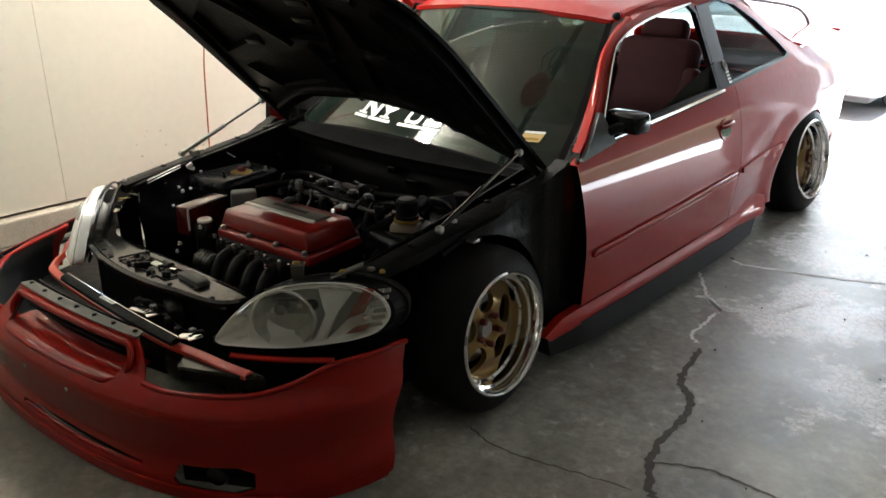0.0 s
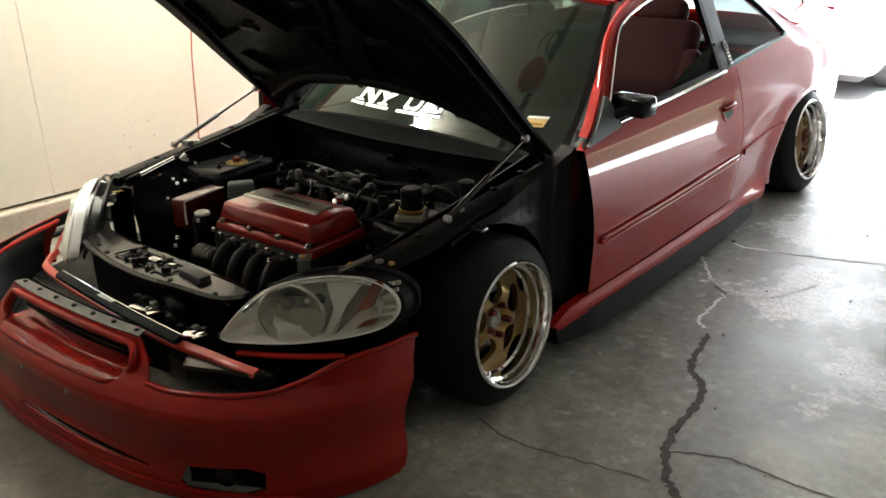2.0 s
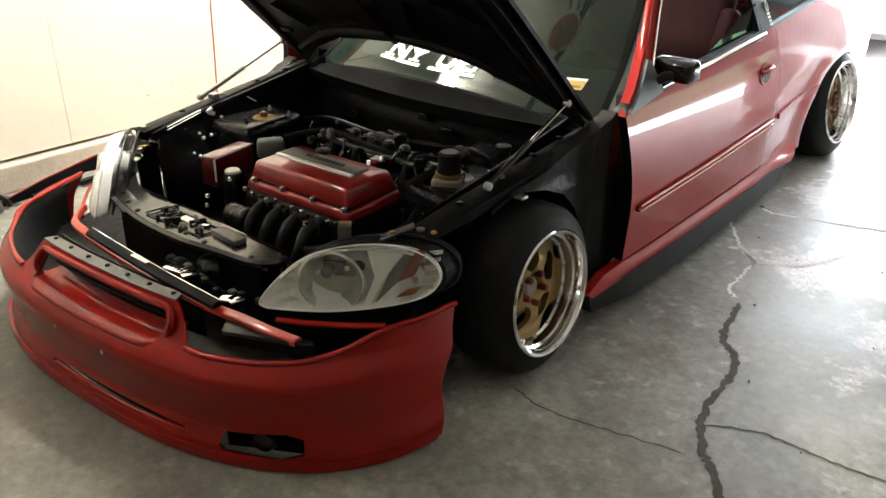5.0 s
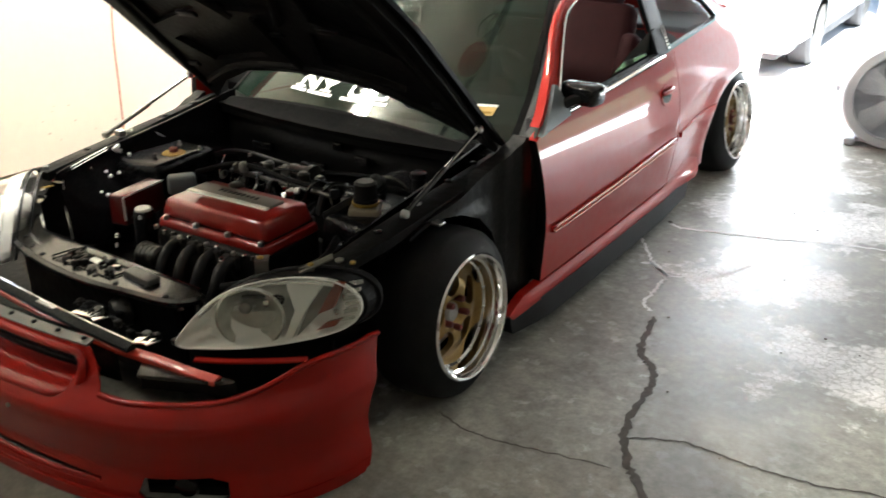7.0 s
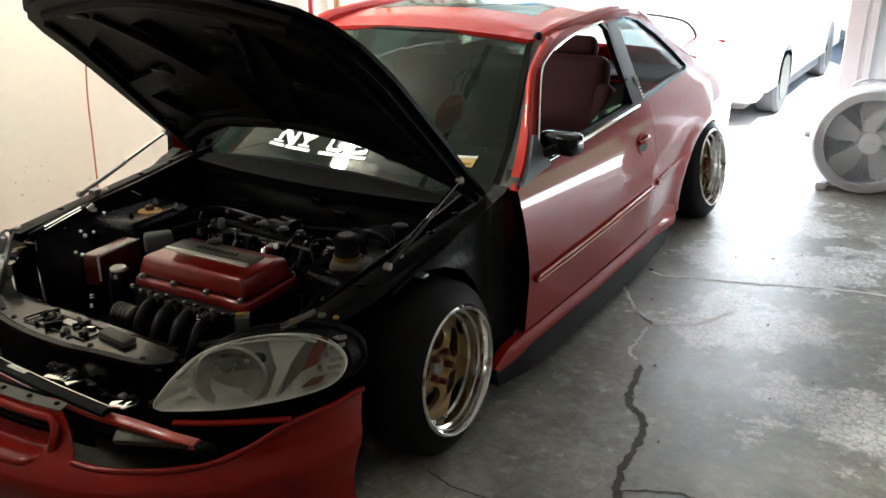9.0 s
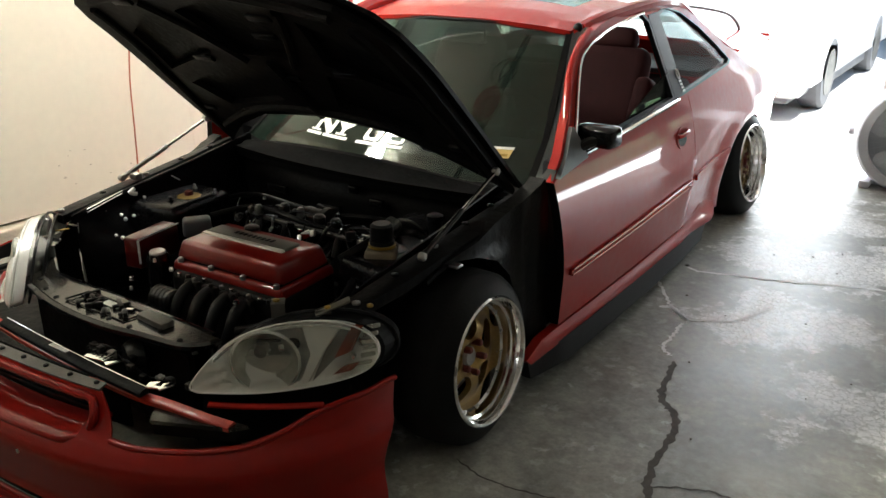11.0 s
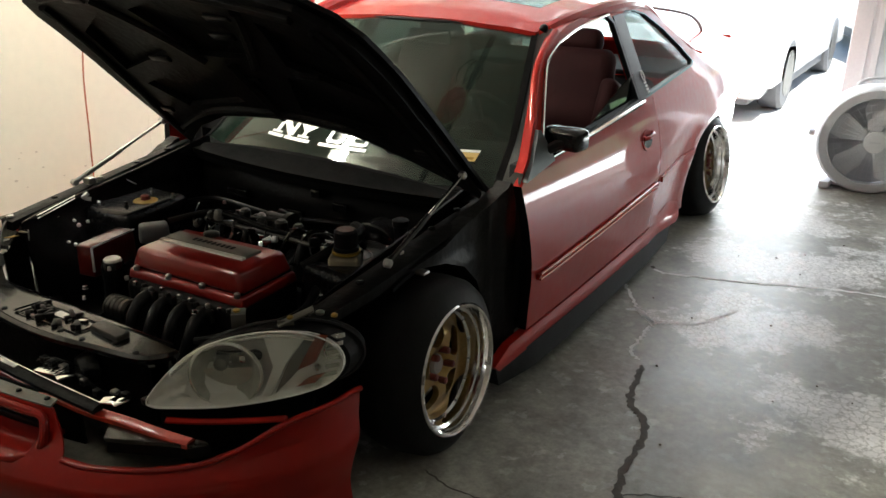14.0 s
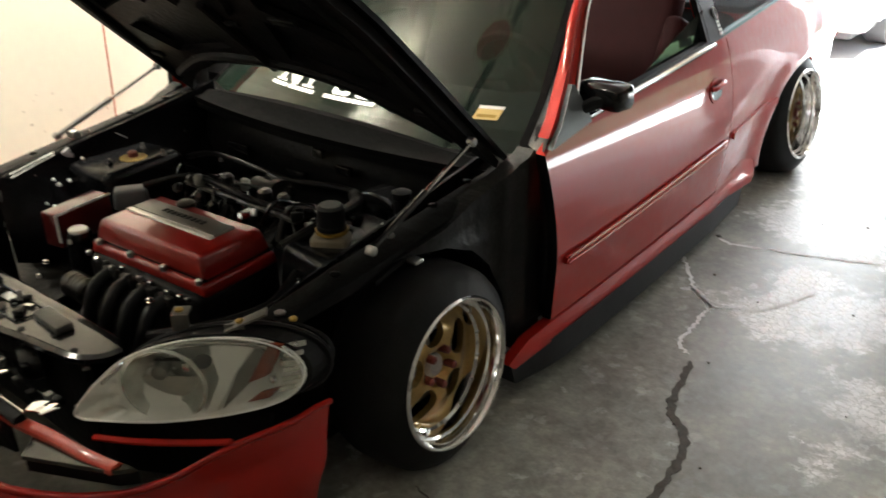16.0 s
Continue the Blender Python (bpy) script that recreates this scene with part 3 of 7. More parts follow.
reel_turn = Matrix.Translation((0, 0, 2.16)) @ Matrix.Rotation(-math.pi / 2, 4, 'Y')
part("reel_drum", spun([(-0.055, 0.07), (-0.05, 0.10), (-0.02, 0.108), (0.02, 0.108), (0.05, 0.095), (0.075, 0.06), (0.08, 0.02)], 32, m=reel_turn), TOOL_RED, reel, "red metal drum")
part("reel_rim", tube([(0.106 * math.cos(a), 0.106 * math.sin(a), 2.125) for a in [2 * math.pi * k / 32 for k in range(34)]], 0.008, 8), CREAM, reel, "pale worn rim")
part("reel_hook", tube(curve([(0, 0.02, 2.235), (0.03, 0.06, 2.29), (0.0, 0.09, 2.345), (-0.03, 0.06, 2.355), (-0.01, 0.03, 2.30), (0.0, 0.0, 2.235)], 6), 0.007, 8), PLASTIC, reel, "bent black hook")
for bend in (1, -1):
    part("cord_loop", tube(curve([(bend * 0.06, 0.13, 2.15), (bend * 0.10, 0.20, 2.18), (bend * 0.03, 0.27, 2.20), (-bend * 0.03, 0.22, 2.18), (0.0, 0.13, 2.16)], 6), 0.006, 6), PLASTIC, reel, "loose loop of black cord")


lamp = thing("ceiling_lamp", "small glowing warm lamp fixed to the ceiling", "lamp", (-1.09, 0.52, 0))
part("lamp_cover", box(-0.065, 0.065, -0.11, 0.11, 2.39, 2.47, 0.01), LAMP_GLOW, lamp, "warm glowing cover")
# unseen plate added to block the lamp's light from the upper wall
part("added_light_block", box(-0.092, -0.082, -0.13, 0.13, 2.315, 2.497, 0.002), CEIL, lamp, "added unseen plate that keeps lamp light off the wall")
part("lamp_base", box(-0.075, 0.075, -0.13, 0.13, 2.47, 2.498, 0.004), CEIL, lamp, "pale lamp base")
# added unseen lamp over the car's nose; its glow gives the bumper sheen
added_lamp = thing("ceiling_lamp", "added unseen warm lamp over the car's nose", "lamp", (-0.95, -1.45, 0))
part("lamp_cover", box(-0.065, 0.065, -0.11, 0.11, 2.39, 2.47, 0.01), ADDED_GLOW, added_lamp, "warm glowing cover")
part("lamp_base", box(-0.075, 0.075, -0.13, 0.13, 2.47, 2.498, 0.004), CEIL, added_lamp, "pale lamp base")


# ---- the car: shape of its sides ----
def half(y, z):
    """Half the car's width at y (rearwards from the front axle) and height z."""
    if z > 0.76:
        s = 0.785 - (z - 0.76) * 0.52
    elif z > 0.40:
        s = 0.845 - 0.06 * ((z - 0.40) / 0.36) ** 2
    else:
        s = 0.845 - 0.03 * (0.40 - z) / 0.3
    return s * (1 - 0.02 * max(0, (1.2 - y)) ** 2 - (0.025 + 0.045 * smoothstep(0.62, 0.45, z)) * max(0, y - 1.6) - 0.05 * max(0, y - 2.9) ** 2)


def belt(y):
    return 0.725 + 0.04 * (y - 0.4)


def roof_z(x, y):
    crown = table(y, (1.0, 1.095), (1.15, 1.135), (1.35, 1.168), (1.6, 1.188), (1.85, 1.185), (2.1, 1.16), (2.3, 1.12))
    return crown - 0.055 * (abs(x) / 0.57) ** 2.4


def wind_y(x, z):
    return 0.40 + (z - 0.68) * 1.5 + 0.14 * (x / 0.6) ** 2


car = thing("car", "lowered red two-door coupe with open black hood and stripped front end", "car")


def on_side(s, off=0.0):
    return lambda y, z: (s * (half(y, z) + off), y, z)


def inward(s, t=0.012):
    return lambda y, z: (-s * t, 0, 0)


ARCH_Y, ARCH_Z, ARCH_R = 2.62, 0.265, 0.265


def arch_swell(y, z):
    r = math.hypot((y - ARCH_Y) / (0.48 if y < ARCH_Y else 0.34), (z - ARCH_Z) / ARCH_R)
    return 0.026 * math.exp(-((r - 1) / 0.22) ** 2)


for s in (1, -1):
    # door
    door_shape = [(0.405, 0.69), (0.45, 0.196), (1.64, 0.20), (1.665, 0.5), (1.655, belt(1.65)), (0.50, belt(0.5))]
    door = part("door", panel(door_shape, on_side(s), inward(s, 0.03), 0.06), RED, car, "glossy red door skin")
    # front edge faces are black, painting the shade beside the hinge post
    door.data.materials.append(BLACK_DULL)
    for face in door.data.polygons:
        face.material_index = 1 if face.normal.y < -0.6 else 0
    mold = [(0.47, 0.372), (1.60, 0.402), (1.60, 0.425), (0.47, 0.392)]
    part("side_molding", panel(mold, on_side(s, 0.010), inward(s, 0.012), 0.05), RED, door, "slim red rub strip")
    for lift in (0.0, 1.0):
        part("molding_edge", tube([on_side(s, 0.011)(y, 0.374 + 0.018 * lift + 0.03 * (y - 0.47) / 1.13) for y in [0.475 + 0.1125 * k for k in range(11)]], 0.0045, 8), RED, door, "rounded edge of the rub strip")
    trim = [(0.60, belt(0.6) - 0.004), (1.50, belt(1.5) - 0.004), (1.50, belt(1.5) + 0.012), (0.60, belt(0.6) + 0.012)]
    part("belt_trim", panel(trim, on_side(s, 0.006), inward(s, 0.012), 0.08), CHROME, door, "bright belt trim strip")
    # handle in a round dish
    dish = [(1.50 + 0.062 * math.cos(a), 0.625 + 0.043 * math.sin(a)) for a in [2 * math.pi * k / 20 for k in range(20)]]
    part("handle_dish", panel(dish, on_side(s, 0.004), inward(s, 0.008), 0.03), RED, door, "raised red handle surround")
    well = [(1.495 + 0.046 * math.cos(a), 0.622 + 0.026 * math.sin(a)) for a in [2 * math.pi * k / 20 for k in range(20)]]
    part("handle_well", panel(well, on_side(s, 0.006), inward(s, 0.006), 0.03), BLACK_PAINT, door, "dark recess behind the handle")
    hx = half(1.5, 0.635) + 0.016
    part("handle", tube(curve([(s * (hx - .01), 1.445, 0.640), (s * hx, 1.47, 0.642), (s * hx, 1.53, 0.646), (s * (hx - .01), 1.552, 0.648)], 4), 0.009, 8), RED, door, "red door pull")
    # quarter panel with the wheel arch
    arch = [(ARCH_Y + (0.48 if math.cos(a) < 0 else 0.34) * math.cos(a), ARCH_Z + ARCH_R * math.sin(a)) for a in [math.pi * (1.0 + 0.15 - 1.30 * k / 26) for k in range(27)]]
    quarter = [(1.645, 0.20)] + [p for p in arch] + [(3.25, 0.2), (3.50, 0.35), (3.48, 0.62), (3.35, 0.84), (2.9, 0.86), (2.45, 0.835), (2.2, belt(2.2)), (1.659, belt(1.66)), (1.6685, 0.5)]
    part("quarter_panel", panel(quarter, lambda y, z, s=s: (s * (half(y, z) + arch_swell(y, z)), y, z), inward(s, 0.02), 0.05), RED, car, "glossy red rear quarter panel with pulled arch")
    mold2 = [(1.69, 0.404), (2.20, 0.425), (2.215, 0.447), (1.69, 0.427)]
    part("side_molding", panel(mold2, lambda y, z, s=s: (s * (half(y, z) + arch_swell(y, z) + 0.010), y, z), inward(s, 0.014), 0.04), RED, car, "slim red rub strip")
    # greenhouse side: pillars and roof rail round two openings
    front_win = [(0.585, belt(0.58) + 0.012), (0.60, 0.80), (0.80, 0.985), (0.90, 1.032), (1.02, 1.062), (1.20, 1.088), (1.50, 1.112), (1.545, 1.08), (1.50, belt(1.5) + 0.012)]
    rear_win = [(1.60, belt(1.6) + 0.012), (1.65, 1.10), (1.76, 1.118), (1.92, 1.09), (2.10, 1.012), (2.26, 0.918), (2.375, 0.838), (2.33, 0.822)]
    green = [(0.43, belt(0.43)), (0.66, 0.895), (0.82, 1.012), (0.94, 1.066), (1.10, 1.10), (1.35, 1.128), (1.70, 1.145), (1.95, 1.12), (2.15, 1.04), (2.40, 0.90), (2.60, 0.84), (2.45, 0.826), (2.2, belt(2.2)), (1.4, belt(1.4))]
    part("pillar_frame", panel(green, on_side(s), inward(s, 0.03), 0.05, (front_win, rear_win)), RED, car, "red pillars and roof rail")
    def grown(poly, k):
        cy, cz = sum(p[0] for p in poly) / len(poly), sum(p[1] for p in poly) / len(poly)
        return [(cy + (p[0] - cy) * k, cz + (p[1] - cz) * k) for p in poly]
    rim1, rim2 = grown(front_win, 1.004), grown(rear_win, 1.01)
    part("window_seal", panel(rim1, on_side(s, 0.004), inward(s, 0.022), 0.06, (grown(front_win, 0.955),)), PLASTIC, car, "black rubber window seal")
    part("window_seal", panel(rim2, on_side(s, 0.004), inward(s, 0.022), 0.06, (grown(rear_win, 0.95),)), PLASTIC, car, "black rubber window seal")
    part("bright_trim", tube([on_side(s, 0.008)(q.x, q.y) for q in curve([(p[0], p[1], 0) for p in front_win[1:7]], 4)], 0.005, 6), CHROME, car, "thin bright window trim")
    part("bright_trim", tube([on_side(s, 0.012)(y, belt(y) + 0.008) for y in [0.62 + 0.09 * k for k in range(11)]], 0.006, 6), CHROME, car, "bright belt trim below the window")
    part("quarter_glass", panel(grown(rear_win, 0.97), on_side(s, -0.008), inward(s, 0.004), 0.12), DARK_GLASS, car, "smoked quarter window").visible_shadow = False
    # the front door glass is wound half down
    b_pillar = [(1.50, belt(1.5) + 0.01), (1.60, belt(1.6) + 0.01), (1.655, 1.105), (1.545, 1.10)]
    part("door_post", panel(b_pillar, on_side(s, 0.005), inward(s, 0.02), 0.08), PLASTIC, car, "black door post trim")
    # sill skirt with black lip
    skirt = [(0.235, 0.158), (0.262, 0.134), (0.8, 0.136), (1.66, 0.130), (2.02, 0.128), (2.11, 0.225), (2.02, 0.262), (1.90, 0.235), (1.70, 0.196), (1.3, 0.190), (0.44, 0.190), (0.34, 0.186)]
    sk = part("side_skirt", panel(skirt, lambda y, z, s=s: (s * (half(y, z) + 0.018 * smoothstep(0.2, 0.14, z) + 0.034 * smoothstep(1.75, 2.1, y) * smoothstep(0.25, 0.16, z)), y, z), inward(s, 0.03), 0.03), RED, car, "red side skirt flaring before the wheel")
    lip = [(0.262, 0.142), (0.30, 0.058), (0.7, 0.050), (1.95, 0.044), (2.02, 0.130), (1.2, 0.140)]
    part("skirt_lip", panel(lip, lambda y, z, s=s: (s * (half(y, z) + 0.002 + (0.018 + 0.16 * (0.14 - z)) * smoothstep(0.26, 0.5, y)), y, z), inward(s, 0.05), 0.06), LIP_BLACK, sk, "dull black plastic lip")

# floor pan and inner shell, unseen but solid
part("floor_pan", box(-0.72, 0.72, 0.42, 3.3, 0.12, 0.17, 0.01), BLACK_DULL, car, "black floor pan")
# roof with sunroof
roof_shape = [(-0.50, 1.06), (-0.3, 1.03), (0, 1.02), (0.3, 1.03), (0.50, 1.06), (0.575, 1.25), (0.585, 1.75), (0.56, 2.0), (0.50, 2.16), (-0.50, 2.16), (-0.56, 2.0), (-0.585, 1.75), (-0.575, 1.25)]
sun_hole = [(-0.40, 1.30), (0.40, 1.30), (0.40, 1.72), (-0.40, 1.72)]
part("roof", panel(roof_shape, lambda x, y: (x, y, roof_z(x, y)), lambda x, y: (0, 0, -0.02), 0.07, (sun_hole,)), RED, car, "red roof skin with a glass sunroof")
part("sunroof", panel(sun_hole, lambda x, y: (x, y, roof_z(x, y) + 0.002), lambda x, y: (0, 0, -0.006), 0.1), DARK_GLASS, car, "dark tinted sunroof glass")
# rail that joins roof and pillars
for s in (1, -1):
    rail = curve([(s * 0.545, 1.05, 1.075), (s * 0.572, 1.25, 1.112), (s * 0.588, 1.7, 1.138), (s * 0.575, 2.0, 1.105), (s * 0.61, 2.25, 0.985), (s * 0.68, 2.5, 0.865)], 6)
    part("roof_rail", tube(rail, 0.030, 10), RED, car, "rounded red roof rail")
    screen_edge = curve([(s * 0.665, wind_y(0.665, 0.66), 0.66), (s * 0.625, wind_y(0.625, 0.80), 0.80), (s * 0.56, wind_y(0.56, 0.96), 0.96), (s * 0.50, wind_y(0.50, 1.078), 1.082)], 6)
    door_edge = curve([(s * (half(y, z) + 0.004), y, z) for y, z in ((0.40, 0.70), (0.55, 0.805), (0.768, 0.992), (1.0, 1.088))], 6)
    b = bmesh.new()
    rows = []
    out = Vector((s * 0.85, -0.35, 0.4)).normalized()
    for p, q in zip(screen_edge, door_edge):
        ts = [0.92 * k / 6 for k in range(7)]
        row = [p.lerp(q, t) + out * 0.014 * math.sin(math.pi * t) for t in ts] + [p.lerp(q, t) - out * 0.02 for t in (ts[6], ts[3], ts[0])]
        rows.append([b.verts.new(v) for v in row])
    for r0, r1 in zip(rows, rows[1:]):
        for i in range(len(r0)):
            b.faces.new((r0[i], r0[(i + 1) % len(r0)], r1[(i + 1) % len(r0)], r1[i]))
    b.faces.new(rows[0]), b.faces.new(rows[-1])
    part("pillar_molding", b, PLASTIC, car, "black rubber molding along the windshield")
    part("windshield_pillar", tube([Vector((p.x - s * 0.016, p.y + 0.012, p.z - 0.008)) for p in door_edge[4:]], 0.016, 16), RED, car, "rounded red windshield pillar")
# aerial base at the top of the driver's pillar
aerial = part("aerial_base", spun([(0, 0.017), (0.012, 0.016), (0.020, 0.010), (0.024, 0.003)], 16, m=Matrix.Translation((0.565, 0.985, 1.088)) @ Matrix.Rotation(radians(-60), 4, 'Y')), PLASTIC, car, "round black aerial base")
# windscreen and rear screen
screen_shape = [(-0.67, 0.63), (0.67, 0.63), (0.64, 0.75), (0.50, 1.075), (0.25, 1.095), (-0.25, 1.095), (-0.50, 1.075), (-0.64, 0.75)]
screen = part("windshield", panel(screen_shape, lambda x, z: (x, wind_y(x, z), z), lambda x, z: (0, 0.004, -0.003), 0.09), GLASS, car, "green tinted windshield")
screen.visible_shadow = False
seal_in = [(x * 0.965, 0.875 + (z - 0.875) * (0.965 if z > 0.8 else 0.97)) for x, z in screen_shape]
part("windshield_seal", panel(screen_shape, lambda x, z: (x, wind_y(x, z) - 0.003, z + 0.002), lambda x, z: (0, 0.01, -0.006), 0.04, (seal_in,)), BLACK_DULL, car, "black windshield border")
back_shape = [(-0.52, 2.14), (0.52, 2.14), (0.60, 2.85), (-0.60, 2.85)]
rs = part("rear_screen", panel(back_shape, lambda x, y: (x, y, 1.135 - (y - 2.14) * 0.38 - 0.05 * (x / .55) ** 2), lambda x, y: (0, 0, -0.004), 0.15), REAR_GLASS, car, "sloping rear window")
rs.visible_shadow = False
part("boot_lid", panel([(-0.66, 2.80), (0.66, 2.80), (0.66, 3.45), (-0.66, 3.45)], lambda x, y: (x, y, 0.875 + 0.02 * smoothstep(2.9, 3.4, y) - 0.04 * (x / .66) ** 4), lambda x, y: (0, 0, -0.02), 0.1), RED, car, "red boot lid")
part("rear_bumper", panel([(-1, 0.14), (1, 0.14), (1, 0.62), (-1, 0.62)], lambda u, z: (0.72 * math.sin(u * 1.5), 3.38 + 0.20 * math.cos(u * 1.5) ** 0.7, z), lambda u, z: (0, -0.03, 0), 0.1), RED, car, "red rear bumper")
part("rear_panel", box(-0.66, 0.66, 3.40, 3.44, 0.6, 0.87, 0.01), RED, car, "red rear panel")


# ---- wheels ----
def wheel(x, y, z, s, camber, size=1.0, toe=0.0, dish=0.0):
    """A stretched tyre on a deep-lipped gold wheel; the outer face looks to +x."""
    w = new("wheel")
    w.parent = car
    tagged(w, "deep polished-lip gold wheel with a stretched tyre")
    w.matrix_world = Matrix.Translation((x, y, z)) @ Matrix.Rotation(radians(-s * toe) + (0 if s > 0 else math.pi), 4, 'Z') @ Matrix.Rotation(radians(-camber), 4, 'Y') @ Matrix.Scale(size, 4)
    tyre = [(0.000, 0.200), (0.004, 0.208), (-0.012, 0.238), (-0.030, 0.264), (-0.048, 0.274), (-0.10, 0.280), (-0.17, 0.279), (-0.205, 0.270), (-0.225, 0.24), (-0.235, 0.20)]
    part("tyre", spun(tyre, 64, closed=True), RUBBER, w, "black stretched low-profile tyre")
    lip = [(0.004, 0.206), (0.010, 0.202), (0.008, 0.196), (-0.004, 0.191), (-0.030, 0.188), (-0.034, 0.180), (-0.060, 0.176), (-0.066, 0.168), (-0.085, 0.166), (-0.20, 0.164), (-0.235, 0.19), (-0.235, 0.195), (-0.20, 0.172), (-0.05, 0.192)]
    part("rim", spun(lip, 64, closed=True), CHROME, w, "polished stepped rim lip")
    hub = [(-0.10, 0.036), (-0.078, 0.034), (-0.070, 0.026), (-0.070, 0.002)]
    part("hub", spun([(a - dish, r) for a, r in [(-0.14, 0.05)] + hub], 24), STEEL, w, "bare steel hub")
    slots = []
    for k in range(5):
        mid = 2 * math.pi * k / 5 + 0.35
        slots.append([(0.112 * math.cos(mid) + 0.050 * math.cos(t) * math.cos(mid) - 0.043 * math.sin(t) * math.sin(mid), 0.112 * math.sin(mid) + 0.050 * math.cos(t) * math.sin(mid) + 0.043 * math.sin(t) * math.cos(mid)) for t in [2 * math.pi * j / 18 for j in range(18)]])
    disc = [(0.171 * math.cos(t), 0.171 * math.sin(t)) for t in [2 * math.pi * j / 48 for j in range(48)]]

    def dished(a, b):
        r = math.hypot(a, b)
        return Vector((-0.094 - dish + 0.030 * smoothstep(0.165, 0.09, r) - 0.022 * smoothstep(0.06, 0.03, r), a, b))

    part("wheel_face", panel(disc, dished, lambda a, b: (-0.022, 0, 0), 0.018, slots), GOLD, w, "gold five-spoke wheel face")
    for k in range(5):
        a = 2 * math.pi * (k + 0.5) / 5 + 0.35
        part("lug_nut", spun([(-0.090, 0.012), (-0.048, 0.011), (-0.044, 0.006)], 10, m=Matrix.Translation((-dish, 0.050 * math.cos(a), 0.050 * math.sin(a)))), HUB_RED, w, "red lug nut")
        for j in range(3):
            t = a + (j - 1) * 0.4
            part("rim_bolt", spun([(-0.074, 0.0045), (-0.060, 0.0045)], 6, m=Matrix.Translation((-dish, 0.172 * math.cos(t), 0.172 * math.sin(t)))), STEEL, w)
    part("brake_disc", spun([(-0.15 - dish, 0.125), (-0.13 - dish, 0.125), (-0.13 - dish, 0.06)], 40), STEEL, w, "dull steel brake disc")
    part("brake_caliper", box(-0.17 - dish, -0.118 - dish, 0.05, 0.135, -0.06, 0.06, 0.01), BLACK_DULL, w, "black brake caliper")
    return w


for s in (1, -1):
    wheel(s * 0.820, 0.010, 0.2595, s, 5, 0.928)
    wheel(s * 0.855, 2.62, 0.279, s, 8, 1.0, 4.5, 0.07)

# ---- hood, hinged up at the cowl ----
HINGE = Vector((0.035, 0.405, 0.672))
OPEN = radians(42.5)


def hood_at(x, d, up=0.0):
    """A point of the open hood: x across, d forward from the hinge, up out of its outer side."""
    sag = 0.045 * (x / 0.66) ** 2 + 0.05 * max(0, (d - 0.55) / 0.45) ** 2
    n = Vector((0, math.sin(OPEN), math.cos(OPEN)))
    return HINGE + Vector((x, -d * math.cos(OPEN), d * math.sin(OPEN))) + n * (up - sag + 0.022)


hood_edge = [(0.0, 0.245), (0.31, 0.215), (0.50, 0.13), (0.60, 0.055), (0.66, 0.0), (0.658, 0.35), (0.648, 0.62), (0.632, 0.78), (0.60, 0.86), (0.53, 0.915), (0.30, 0.965), (0.0, 0.98)]
hood_shape = hood_edge + [(-x, d) for x, d in reversed(hood_edge[1:-1])]
normal = Vector((0, math.sin(OPEN), math.cos(OPEN)))
hood = part("hood", panel(hood_shape, lambda x, d: hood_at(x, d, 0.01), lambda x, d: -normal * 0.012, 0.06), BLACK_DULL, car, "dull black hood propped open on gas struts")
holes = [[(s * 0.12, 0.33), (s * 0.42, 0.27), (s * 0.50, 0.40), (s * 0.20, 0.52)] for s in (1, -1)]
holes += [[(s * 0.24, 0.58), (s * 0.52, 0.48), (s * 0.50, 0.68), (s * 0.30, 0.80)] for s in (1, -1)]
holes += [[(-0.12, 0.58), (0.12, 0.58), (0.18, 0.80), (0, 0.86), (-0.18, 0.80)]]
inner_shape = [(x * 0.965, 0.5 + (d - 0.5) * (0.96 if d > 0.3 else 0.99)) for x, d in hood_shape]
part("hood_frame", panel(inner_shape, lambda x, d: hood_at(x, d, -0.028), lambda x, d: normal * 0.02, 0.05, holes), HOOD_IN, hood, "pressed inner frame with ribs and cutouts")
for line in ([(-0.57, 0.13), (-0.31, 0.255), (0, 0.285), (0.31, 0.255), (0.57, 0.13)], [(-0.60, 0.1), (-0.52, 0.82)], [(0.60, 0.1), (0.52, 0.82)], [(-0.48, 0.86), (0, 0.92), (0.48, 0.86)], [(0, 0.26), (0, 0.56)], [(-0.1, 0.55), (-0.28, 0.85)], [(0.1, 0.55), (0.28, 0.85)]):
    pts = [hood_at(p.x, p.y, -0.03) for p in curve([(x, d, 0) for x, d in line], 8)]
    part("hood_rib", tube(pts, 0.015, 8), HOOD_IN, hood)
for x, d in ((-0.34, 0.24), (-0.15, 0.28), (0.0, 0.29), (0.22, 0.275), (0.42, 0.19), (-0.3, 0.55), (0.3, 0.55), (0.56, 0.25), (-0.56, 0.25), (0.1, 0.70), (-0.35, 0.85), (0.17, 0.80), (0.02, 0.48)):
    c = hood_at(x, d, -0.030)
    b = box(-0.045, 0.045, -0.012, 0.012, -0.006, 0.006, 0.004)
    b.transform(Matrix.Translation(c) @ Matrix.Rotation(-OPEN, 4, 'X'))
    part("hood_pad", b, PLASTIC, hood, "small dark pad")
for s in (1, -1):
    lo, hi = Vector((s * 0.665, -0.105, 0.585)), hood_at(s * 0.645, 0.165, -0.03)
    mid = lo.lerp(hi, 0.52)
    strut = part("gas_strut", tube([lo, mid], 0.0085, 10), BLACK_PAINT if s > 0 else STEEL, car, "slim hood gas strut")
    part("strut_rod", tube([mid, hi], 0.0055, 8), CHROME, strut, "thin polished rod")
    for e in (lo, hi):
        part("ball_end", spun([(-0.012, 0.006), (-0.008, 0.012), (0.008, 0.012), (0.012, 0.006)], 10, m=Matrix.Translation(e)), STEEL, strut, "steel ball end")

